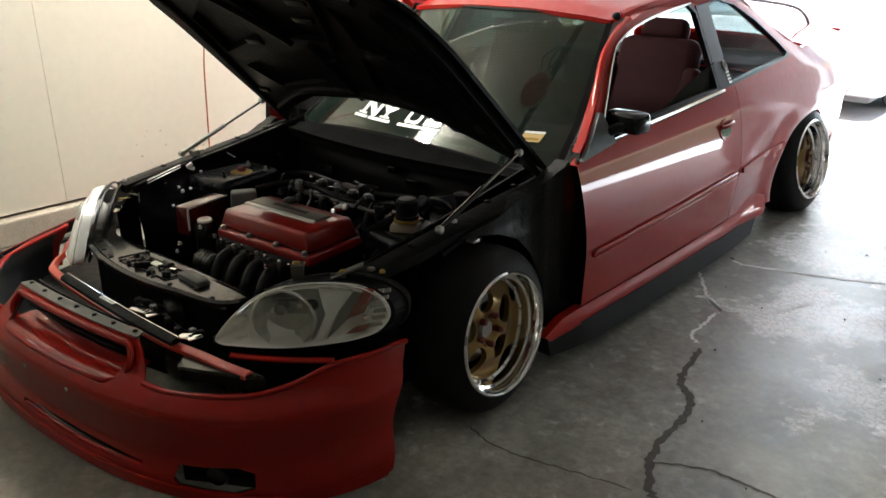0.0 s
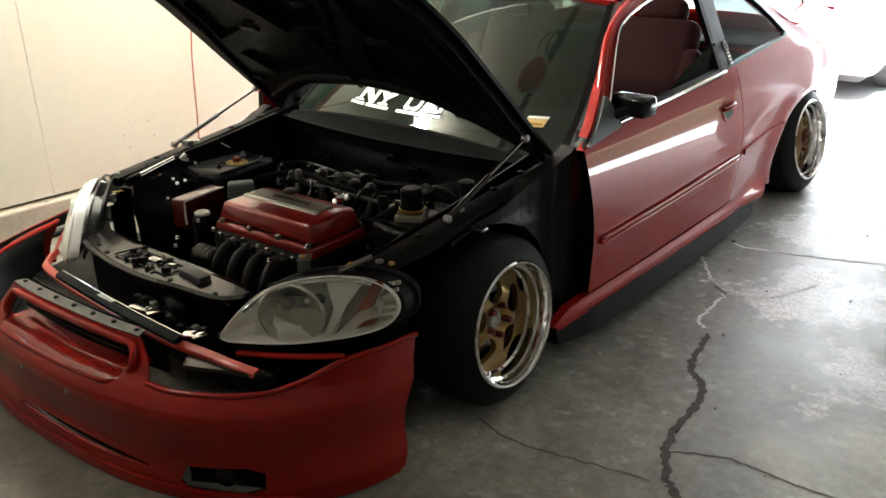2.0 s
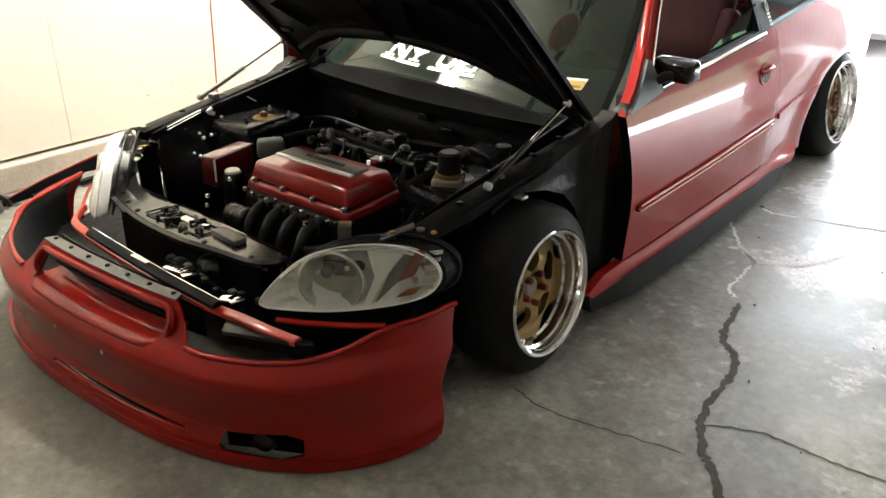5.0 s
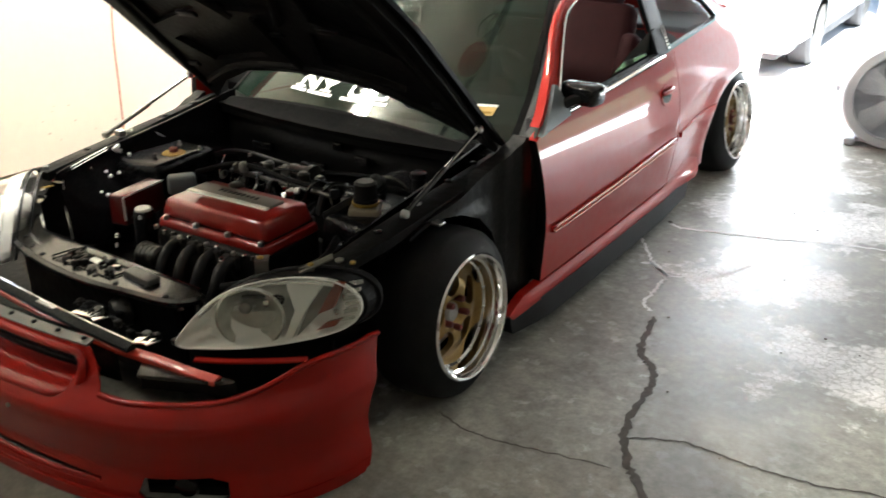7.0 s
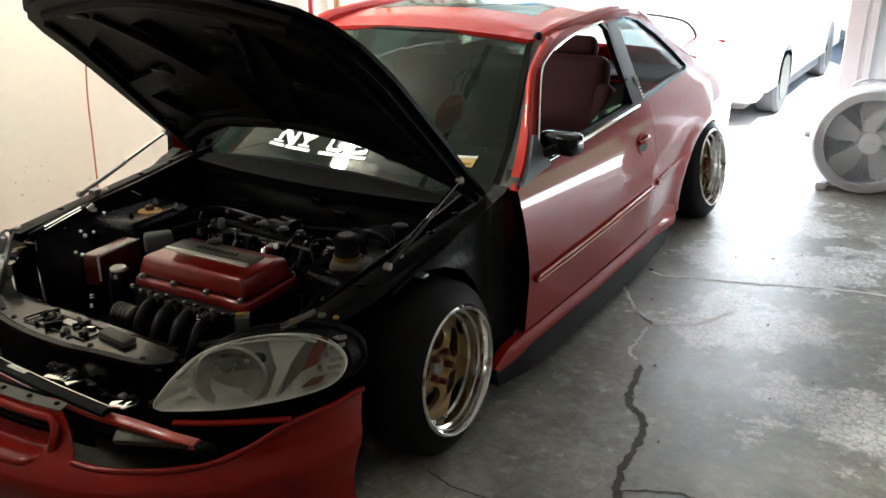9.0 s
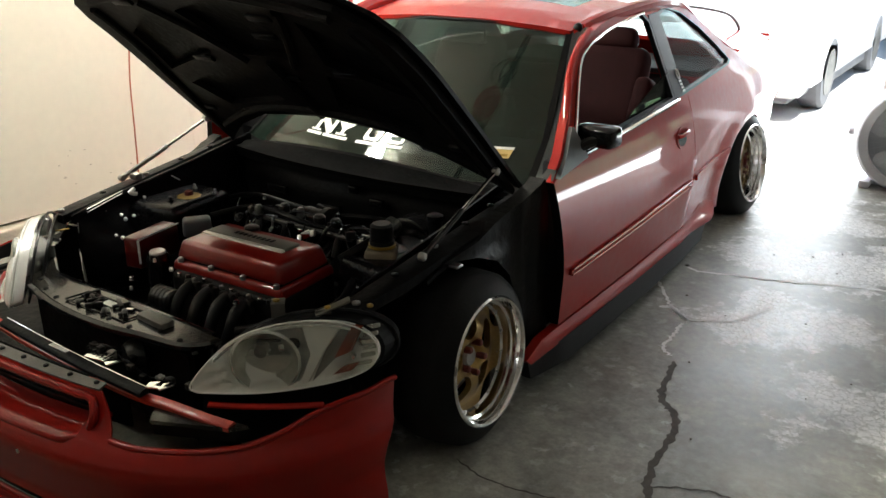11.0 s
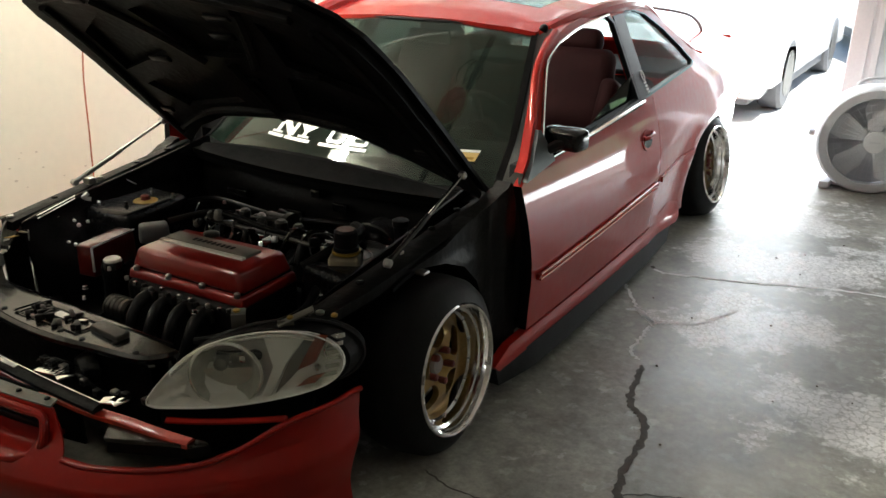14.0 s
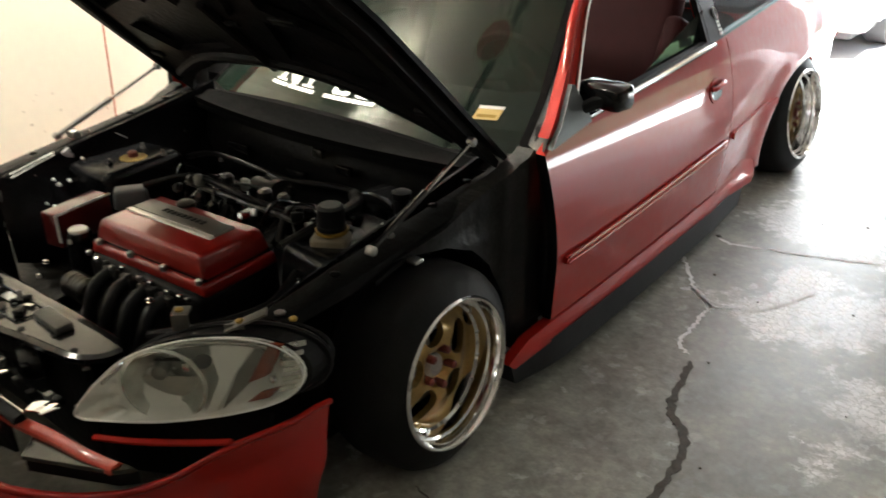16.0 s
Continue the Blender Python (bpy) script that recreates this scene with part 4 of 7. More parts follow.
# ---- engine bay ----
for s in (1, -1):
    apron = [(-0.36, 0.28), (-0.36, 0.525), (-0.25, 0.55), (0.10, 0.60), (0.45, 0.66), (0.45, 0.30), (0.33, 0.20), (-0.2, 0.24)]
    part("inner_apron", panel(apron, lambda y, z, s=s: (s * (0.60 - 0.10 * smoothstep(0.56, 0.30, z) * smoothstep(-.5, -.2, y)), y, z), lambda y, z, s=s: (-s * 0.008, 0, 0), 0.06), SATIN_BLACK, car, "satin black inner wing")
    # black panel added so the gap behind the far headlight stays dark
    if s < 0:
        dark_gap_panel = [(-0.43, 0.16), (-0.43, 0.44), (-0.35, 0.52), (-0.35, 0.2)]
        part("dark_gap_panel", panel(dark_gap_panel, lambda y, z, s=s: (s * 0.60, y, z), lambda y, z, s=s: (-s * 0.008, 0, 0), 0.06), BLACK_DULL, car, "added black panel darkening the gap behind the far headlight")
    rail = [(-0.38, 0.605), (-0.38, 0.665), (-0.2, 0.685), (0.0, 0.695), (0.43, 0.725), (0.43, 0.655), (0.0, 0.625)]
    part("wing_rail", panel(rail, lambda y, x, s=s: (s * x, y, 0.500 + 0.145 * (y + 0.6) / 1.05 - 0.35 * max(0, x - 0.67)), lambda y, x: (0, 0, -0.03), 0.05), BLACK_DULL, car, "black upper wing rail with bolt holes")
    # strut tower
    tower = box(-0.15, 0.13, -0.16, 0.17, 0.24, 0.522)
    for v in tower.verts:
        if v.co.z > 0.4:
            v.co.x, v.co.y = v.co.x * (0.82 if v.co.x * s < 0 else 1.0), v.co.y * 0.88
    bmesh.ops.bevel(tower, geom=tower.edges[:], offset=0.028, segments=4, affect='EDGES', profile=0.5)
    bmesh.ops.subdivide_edges(tower, edges=[e for e in tower.edges if e.calc_length() > 0.08], cuts=3, use_grid_fill=True)
    tower.transform(Matrix.Translation((s * 0.50, 0.01, 0)) @ Matrix.Rotation(radians(s * -6), 4, 'Z'))
    tw = part("strut_tower", tower, SATIN_BLACK, car, "satin black suspension tower", True, 50)
    for a, b in ((-0.07, 0.09), (0.07, 0.09), (0.0, -0.10)):
        part("tower_stud", spun([(0, 0.009), (0.006, 0.009), (0.007, 0.005), (0.018, 0.005)], 8, m=Matrix.Translation((s * 0.465 + a * 0.8, 0.022 + b * 0.8, 0.522)) @ Matrix.Rotation(-math.pi / 2, 4, 'Y')), STEEL if a else BLACK_PAINT, tw, "threaded stud and nut")
    mount = Matrix.Translation((s * 0.465, 0.022, 0.519)) @ Matrix.Rotation(-math.pi / 2, 4, 'Y')
    cap = part("tower_cap", spun([(0, 0.043), (0.005, 0.041), (0.008, 0.024)], 24, m=mount), YELLOW if s < 0 else GUNMETAL, tw, "yellow zinc top mount" if s < 0 else "dark steel top mount")
    part("damper_nut", spun([(0.004, 0.017), (0.022, 0.015), (0.026, 0.008)], 8, m=mount), HUB_RED if s < 0 else GUNMETAL, cap, "brown nut on the damper rod")
    # side of the cowl and door hinge post
    post = [(-0.06, 0.553), (0.10, 0.578), (0.25, 0.622), (0.36, 0.672), (0.405, 0.70), (0.428, 0.68), (0.440, 0.60), (0.455, 0.45), (0.470, 0.16), (0.36, 0.12), (0.325, 0.22), (0.305, 0.33), (0.265, 0.42), (0.19, 0.49), (0.10, 0.528), (0.0, 0.545)]
    if s < 0:
        post = [(0.25, 0.60), (0.40, 0.64), (0.47, 0.16), (0.36, 0.12), (0.30, 0.33)]
    part("hinge_post", panel(post, lambda y, z, s=s: (s * (0.728 + 0.020 * smoothstep(0.27, 0.33, y) + 0.014 * smoothstep(0.35, 0.38, y) - 0.02 * smoothstep(0.1, -0.1, y) - 0.012 * smoothstep(0.50, 0.54, z) * smoothstep(0.3, 0.2, y)), y, z), lambda y, z, s=s: (-s * 0.05, 0, 0), 0.025), DUSTY_BLACK, car, "dusty black hinge post and cowl side")
    well = [(0.36 * math.cos(a), 0.25 + 0.30 * math.sin(a)) for a in [math.pi * 0.62 * k / 14 for k in range(15)]]
    b = bmesh.new()
    r0 = [b.verts.new((s * 0.70, y, z)) for y, z in well]
    r1 = [b.verts.new((s * 0.605, y, z)) for y, z in well]
    r2 = [b.verts.new((s * 0.605, y * 0.97, z - 0.012)) for y, z in well]
    r3 = [b.verts.new((s * 0.70, y * 0.97, z - 0.012)) for y, z in well]
    for a0, a1 in ((r0, r1), (r1, r2), (r2, r3), (r3, r0)):
        for i in range(14):
            b.faces.new((a0[i], a0[i + 1], a1[i + 1], a1[i]))
    part("wheel_well", b, BLACK_DULL, car, "black wheel well liner")
part("firewall", panel([(-0.62, 0.2), (0.62, 0.2), (0.64, 0.62), (-0.64, 0.62)], lambda x, z: (x, 0.36 - 0.03 * math.cos(x * 4) + 0.05 * smoothstep(.5, .62, z), z), lambda x, z: (0, 0.02, 0), 0.08), BLACK_DULL, car, "black painted firewall")
part("cowl", panel([(-0.68, 0.33), (0.68, 0.33), (0.68, 0.52), (-0.68, 0.52)], lambda x, y: (x, y + 0.06 * (x / .6) ** 2 - .02, 0.615 + 0.16 * (y - 0.33)), lambda x, y: (0, 0, -0.03), 0.07), BLACK_DULL, car, "black cowl tray")
cover, cover_rows = bmesh.new(), []
for k in range(29):
    x = -0.66 + 1.32 * k / 28
    top_z = 0.672 - 0.052 * (abs(x + 0.02) / 0.6) ** 2
    front = Vector((x, 0.302 + 0.06 * (x / 0.6) ** 2, 0.624))
    back = Vector((x, wind_y(x, top_z) - 0.010, top_z + 0.005))
    ridge = front.lerp(back, 0.8) + Vector((0, -0.004, 0.006))
    cover_rows.append([cover.verts.new(v) for v in (front - Vector((0, 0, 0.016)), front, front.lerp(back, 0.4) + Vector((0, 0, -0.003)), ridge, back, back + Vector((0, 0.012, -0.012)))])
for r0, r1 in zip(cover_rows, cover_rows[1:]):
    for i in range(5):
        cover.faces.new((r0[i], r0[i + 1], r1[i + 1], r1[i]))
part("cowl_cover", cover, COWL_BLACK, car, "dusty black cover along the foot of the windshield")
part("bay_floor", box(-0.60, 0.60, -0.55, 0.38, 0.10, 0.13), BLACK_DULL, car, "dark undertray")

# ---- front bumper, hanging loose ----
BX, BW = -0.095, 0.872
YAW = 0.075


def smooth_table(x, *pairs):
    taps = [(0.004 * k, math.exp(-(k / 3.2) ** 2)) for k in range(-7, 8)]
    return sum(w * table(x + d, *pairs) for d, w in taps) / sum(w for d, w in taps)


def nose(u, z, out=0.0):
    """The bumper's skin: u from -1 to 1 round the nose, z up; its right end has swung forward."""
    k = smooth_table(z, (0.0, 0.98), (0.045, 0.985), (0.075, 0.966), (0.10, 0.95), (0.16, 0.968), (0.21, 0.986), (0.242, 0.988), (0.265, 0.955), (0.285, 0.90), (0.30, 0.865), (0.33, 0.83), (0.38, 0.79)) + out
    a = u * math.pi / 2
    si, co = math.sin(a), max(0.0, math.cos(a))
    sx = math.copysign(abs(si) ** (2 / 2.6), si)
    wide = 1 - (1 - k) * 0.25 + 0.03 * smoothstep(0.16, 0.06, z)
    dx, dy = BX + BW * sx * wide - 0.777, -0.575 * co ** 0.9 * k
    dy += 0.9 * max(0.0, abs(u) - 1)
    return Vector((0.777 + dx - YAW * dy, -0.345 + dy + YAW * dx, z))


def nose_u(x):
    """u at which the bumper reaches x."""
    r = min(1, abs(x - BX) / BW)
    return math.copysign(math.asin(r ** 1.3) * 2 / math.pi, x - BX)


def nose_in(t):
    return lambda u, z: (Vector((BX * 0.5, -0.30, z)) - nose(u, z)).normalized() * t


def U(pairs):
    return [(nose_u(x), z) for x, z in pairs]


top = [(1.025, 0.343), (0.98, 0.352), (0.9, 0.354)] + U([(0.72, 0.352), (0.655, 0.318), (0.585, 0.298), (0.49, 0.290), (0.36, 0.286), (0.285, 0.290), (0.255, 0.335), (0.222, 0.374)])
top += U([(0.1, 0.377), (0.0, 0.378), (-0.2, 0.378), (-0.3, 0.377), (-0.428, 0.374), (-0.46, 0.335), (-0.49, 0.290), (-0.57, 0.288), (-0.70, 0.290), (-0.80, 0.297), (-0.87, 0.315)]) + [(-1.0, 0.33)]
low = [(-0.95, 0.16), (-0.86, 0.02), (-0.6, 0.008), (-0.2, 0.006), (0.2, 0.006), (0.6, 0.008), (0.82, 0.012), (0.90, 0.02), (0.925, 0.12), (0.945, 0.2), (0.985, 0.28)]
ghole = U([(0.185, 0.280), (0.1, 0.272), (0.0, 0.270), (-0.2, 0.270), (-0.3, 0.272), (-0.395, 0.282), (-0.405, 0.335), (-0.38, 0.353), (-0.2, 0.358), (-0.1, 0.359), (0.1, 0.357), (0.185, 0.351), (0.205, 0.325)])
fog_l = U([(0.375, 0.05), (0.39, 0.035), (0.53, 0.032), (0.575, 0.05), (0.575, 0.09), (0.54, 0.102), (0.39, 0.09)])
fog_r = U([(-0.58, 0.05), (-0.60, 0.035), (-0.74, 0.032), (-0.785, 0.05), (-0.785, 0.09), (-0.75, 0.102), (-0.60, 0.09)])
slit = U([(0.275, 0.060), (0.15, 0.054), (0.0, 0.052), (-0.15, 0.054), (-0.28, 0.060), (-0.28, 0.073), (-0.15, 0.080), (0.0, 0.082), (0.15, 0.080), (0.275, 0.073)])
bumper = part("front_bumper", panel(low + top, lambda u, z: nose(u, z), nose_in(0.006), 0.014, (ghole, fog_l, fog_r, slit)), SHADED_RED, car, "red front bumper hanging loose with open grille")
chin = [(-0.90, 0.012), (-0.6, 0.004), (0.0, 0.003), (0.6, 0.005), (0.88, 0.014), (0.905, 0.050), (0.6, 0.036), (0.0, 0.034), (-0.6, 0.036), (-0.90, 0.048)]
part("chin_lip", panel(chin, lambda u, z: nose(u, z, 0.012 + 0.12 * (0.05 - z)), nose_in(0.012), 0.03), SHADED_RED, bumper, "red lower lip with a crease above it")
for run in (top[:9], top[17:]):
    part("rolled_edge", tube(curve([nose(u, z - 0.003) for u, z in run], 6), 0.0075, 10), SHADED_RED, bumper, "rolled glossy upper edge")
# dull black inside of the bumper skin
part("bumper_lining", panel([(max(-0.94, min(0.88, u * 0.985)), z + (0.004 if z < 0.2 else -0.006)) for u, z in low + top], lambda u, z: nose(u, z) + nose_in(0.008)(u, z), nose_in(0.004), 0.05, (ghole, fog_l, fog_r, slit)), PLASTIC, bumper, "unpainted black inner face")
# rolled frame round the grille mouth
def off_nose(x, out, z, base=0.30):
    """A point that stands out from the bumper's skin by a given distance."""
    u = nose_u(x)
    p, q = nose(u, base), nose(u, base, 0.05)
    n = Vector((q.x - p.x, q.y - p.y, 0)).normalized()
    return Vector((p.x, p.y, z)) + n * out


frame_line = [off_nose(-0.39, -0.004, 0.268), off_nose(-0.415, -0.004, 0.315)] + [off_nose(x, 0.002, 0.364 - 0.010 * (abs(x + 0.1) / 0.31) ** 6, 0.35) for x in [-0.40 + 0.60 * k / 12 for k in range(13)]] + [off_nose(0.222, -0.004, 0.320), off_nose(0.195, -0.004, 0.270)]
part("grille_frame", tube(curve(frame_line, 4), 0.0105, 10), SHADED_RED, bumper, "rounded red grille surround")
section = [(-0.022, 0.248), (-0.008, 0.257), (0.001, 0.264), (0.006, 0.270), (0.006, 0.276), (0.0, 0.281), (-0.012, 0.284), (-0.035, 0.286), (-0.07, 0.288), (-0.105, 0.290), (-0.105, 0.278), (-0.04, 0.262)]
b = bmesh.new()
rows = []
for k in range(33):
    x = 0.200 - 0.598 * k / 32
    end = smoothstep(0, 0.05, 0.299 - abs(x + 0.099))
    peak = 0.75 + 0.25 * (1 - (x + 0.1) ** 2 / 0.1)
    rows.append([b.verts.new(off_nose(x, out * (end * peak if out > 0 else 1) - (1 - end) * 0.02, z - 0.004 * (1 - abs(x + 0.1) / 0.31), 0.268)) for out, z in section])
for r0, r1 in zip(rows, rows[1:]):
    for i in range(len(section)):
        b.faces.new((r0[i], r0[(i + 1) % len(section)], r1[(i + 1) % len(section)], r1[i]))
b.faces.new(rows[0]), b.faces.new(rows[-1])
part("grille_lip", b, SHADED_RED, bumper, "rounded glossy red chin below the grille", True, 60)
for z in (0.315, 0.337):
    pts = [nose(nose_u(x), z, -0.07) for x in [0.18 - 0.56 * k / 12 for k in range(13)]]
    part("grille_slat", tube(pts, 0.006, 6), PLASTIC, bumper, "black grille slat")
# black sheets added to darken the openings, as shade behind them would
part("grille_backing", panel([(0.23, 0.25), (-0.1, 0.25), (-0.43, 0.25), (-0.43, 0.368), (-0.1, 0.37), (0.23, 0.368)], lambda x, z: nose(nose_u(x), 0.33) + Vector((0, 0.075, z - 0.33)), lambda x, z: (0, 0.006, 0), 0.05), BLACK_DULL, bumper, "black sheet darkening the grille mouth")
part("slit_backing", panel([(0.30, 0.04), (-0.1, 0.035), (-0.31, 0.04), (-0.31, 0.095), (-0.1, 0.10), (0.30, 0.095)], lambda x, z: off_nose(x, -0.03, z, 0.07), lambda x, z: (0, 0.005, 0), 0.05), BLACK_DULL, bumper, "black sheet darkening the lower slit")
part("slit_ledge", tube([off_nose(x, -0.006, 0.052 + 0.008 * (abs(x) / 0.28) ** 2, 0.07) for x in [0.27 - 0.54 * k / 14 for k in range(15)]], 0.007, 8), SHADED_RED, bumper, "rounded red ledge of the lower slit")
# grey shelf behind the grille top
shelf = [(0.215, 0.0), (0.1, 0.0), (-0.1, 0.0), (-0.3, 0.0), (-0.425, 0.0), (-0.41, 0.032), (-0.3, 0.036), (-0.1, 0.038), (0.1, 0.036), (0.20, 0.032)]
part("grille_shelf", panel(shelf, lambda x, d: nose(nose_u(x), 0.375) + Vector((0, d, 0.004 + 0.02 * d)), lambda x, d: (0, 0, -0.006), 0.03), GREY_PLASTIC, bumper, "dusty grey plastic shelf behind the grille")
for k in range(7):
    x = 0.18 - 0.095 * k
    c = nose(nose_u(x), 0.375) + Vector((0, 0.022, 0.005))
    part("push_clip", spun([(-0.002, 0.007), (0.003, 0.007), (0.005, 0.004)], 10, m=Matrix.Translation(c) @ Matrix.Rotation(-math.pi / 2, 4, 'Y')), PLASTIC, bumper, "black push clip")
# fog lamp behind the opening
for s, x in ((1, 0.475), (-1, -0.68)):
    c = nose(nose_u(x), 0.065, -0.06)
    part("fog_pocket", panel([(-0.12, -0.045), (0.12, -0.045), (0.12, 0.045), (-0.12, 0.045)], lambda a, z, c=c, s=s: c + Vector((a * 0.85, s * a * 0.5 + 0.02, z)), lambda a, z: (0, 0.008, 0), 0.06), BLACK_PAINT, bumper, "dark fog lamp pocket")
    part("fog_lamp", spun([(-0.03, 0.03), (0.0, 0.034), (0.012, 0.028), (0.016, 0.01)], 20, m=Matrix.Translation(c) @ Matrix.Rotation(radians(-90 + s * 25), 4, 'Z')), BLACK_PAINT, bumper, "small dark fog lamp")
for x in (-0.20, 0.02):
    c = nose(nose_u(x), 0.215, 0.001)
    part("plate_hole", spun([(-0.001, 0.006), (0.002, 0.006), (0.003, 0.003)], 10, m=Matrix.Translation(c) @ Matrix.Rotation(math.pi / -2, 4, 'Z')), STEEL, bumper, "small bolt where a plate was fixed")
# orange-red crash beam and brackets behind the bumper
def strap(path, depth, tall, mat, name, label, turn_down=0.0):
    """A folded metal strap along a line, with its top flange to the rear."""
    b = bmesh.new()
    rows = []
    for p in curve(path, 6):
        rows.append([b.verts.new(p + Vector((0, dy, dz))) for dy, dz in ((0, -tall), (0, -0.006), (0.006, 0), (depth - 0.006, 0.003), (depth, -0.004), (depth, -tall))])
    for r0, r1 in zip(rows, rows[1:]):
        for i in range(6):
            b.faces.new((r0[i], r0[(i + 1) % 6], r1[(i + 1) % 6], r1[i]))
    b.faces.new(rows[0]), b.faces.new(rows[-1])
    return part(name, b, mat, car, label)


strap([(-0.50, -0.70, 0.385), (-0.46, -0.745, 0.38), (-0.40, -0.772, 0.378), (-0.2, -0.790, 0.376), (0.1, -0.795, 0.372), (0.28, -0.785, 0.364), (0.40, -0.765, 0.360), (0.50, -0.752, 0.356), (0.57, -0.735, 0.350)], 0.026, 0.016, RED_RAW, "crash_beam", "orange-red painted crash beam")
strap([(-0.30, -0.785, 0.391), (0.05, -0.797, 0.389), (0.33, -0.790, 0.383)], 0.026, 0.014, BLACK_DULL, "tie_bar", "straight glossy black tie bar")
# the bar's reflected highlight, put in as a thin chrome line
part("bar_highlight", tube([(-0.30, -0.760, 0.393), (-0.05, -0.769, 0.392), (0.15, -0.771, 0.390), (0.33, -0.765, 0.386)], 0.0022, 6), CHROME, car, "chrome line painting the highlight on the tie bar")
part("bar_label", box(-0.055, 0.02, -0.785, -0.772, 0.3925, 0.394), STICKER, car, "white sticker on the tie bar", False)
for s in (1, -1):
    strap([Vector((s * x, y, z)) for x, y, z in ((0.475, -0.712, 0.366), (0.55, -0.672, 0.367), (0.63, -0.618, 0.368), (0.70, -0.562, 0.369))], 0.012, 0.011, RED, "bumper_bracket", "glossy red strip below the headlight")
wedge = [(0.395, -0.815), (0.352, -0.765), (0.466, -0.728), (0.600, -0.700), (0.575, -0.730)]
part("signal_bracket", panel(wedge, lambda x, y: (x, y, 0.345), lambda x, y: (0, 0, -0.010), 0.04), SUPPORT, car, "dark grey bracket below the headlight")
part("signal_duct", panel([(x, y + 0.006) for x, y in wedge], lambda x, y: (x, y, 0.334), lambda x, y: (0, 0, -0.03), 0.04), BLACK_DULL, car, "black duct below the headlight")
part("corner_filler", panel([(0.36, 0.20), (0.68, 0.20), (0.69, 0.36), (0.37, 0.37)], lambda x, z: (x, -0.70 + 0.9 * max(0, abs(x) - 0.40) ** 1.25 + 0.06, z), lambda x, z: (0, 0.01, 0), 0.06), BLACK_DULL, car, "black panel below the headlight")
# black sheet added in place of the shade inside the bumper end
part("dark_gap_sheet", panel([(-0.94, -0.30), (-0.86, -0.62), (-0.62, -0.80), (-0.38, -0.86), (-0.36, -0.5), (-0.5, 0.05), (-0.78, 0.05)], lambda x, y: (x, y, 0.17 + 0.05 * (y + 0.8)), lambda x, y: (0, 0, -0.006), 0.07), BLACK_DULL, car, "added black sheet darkening the gap behind the bumper end")


# ---- headlights ----
def lamp_y(x, z):
    x = abs(x)
    return -0.722 + 0.85 * max(0, x - 0.38) ** 1.1 + 1.5 * max(0, x - 0.62) ** 2 + 0.28 * (z - 0.37)


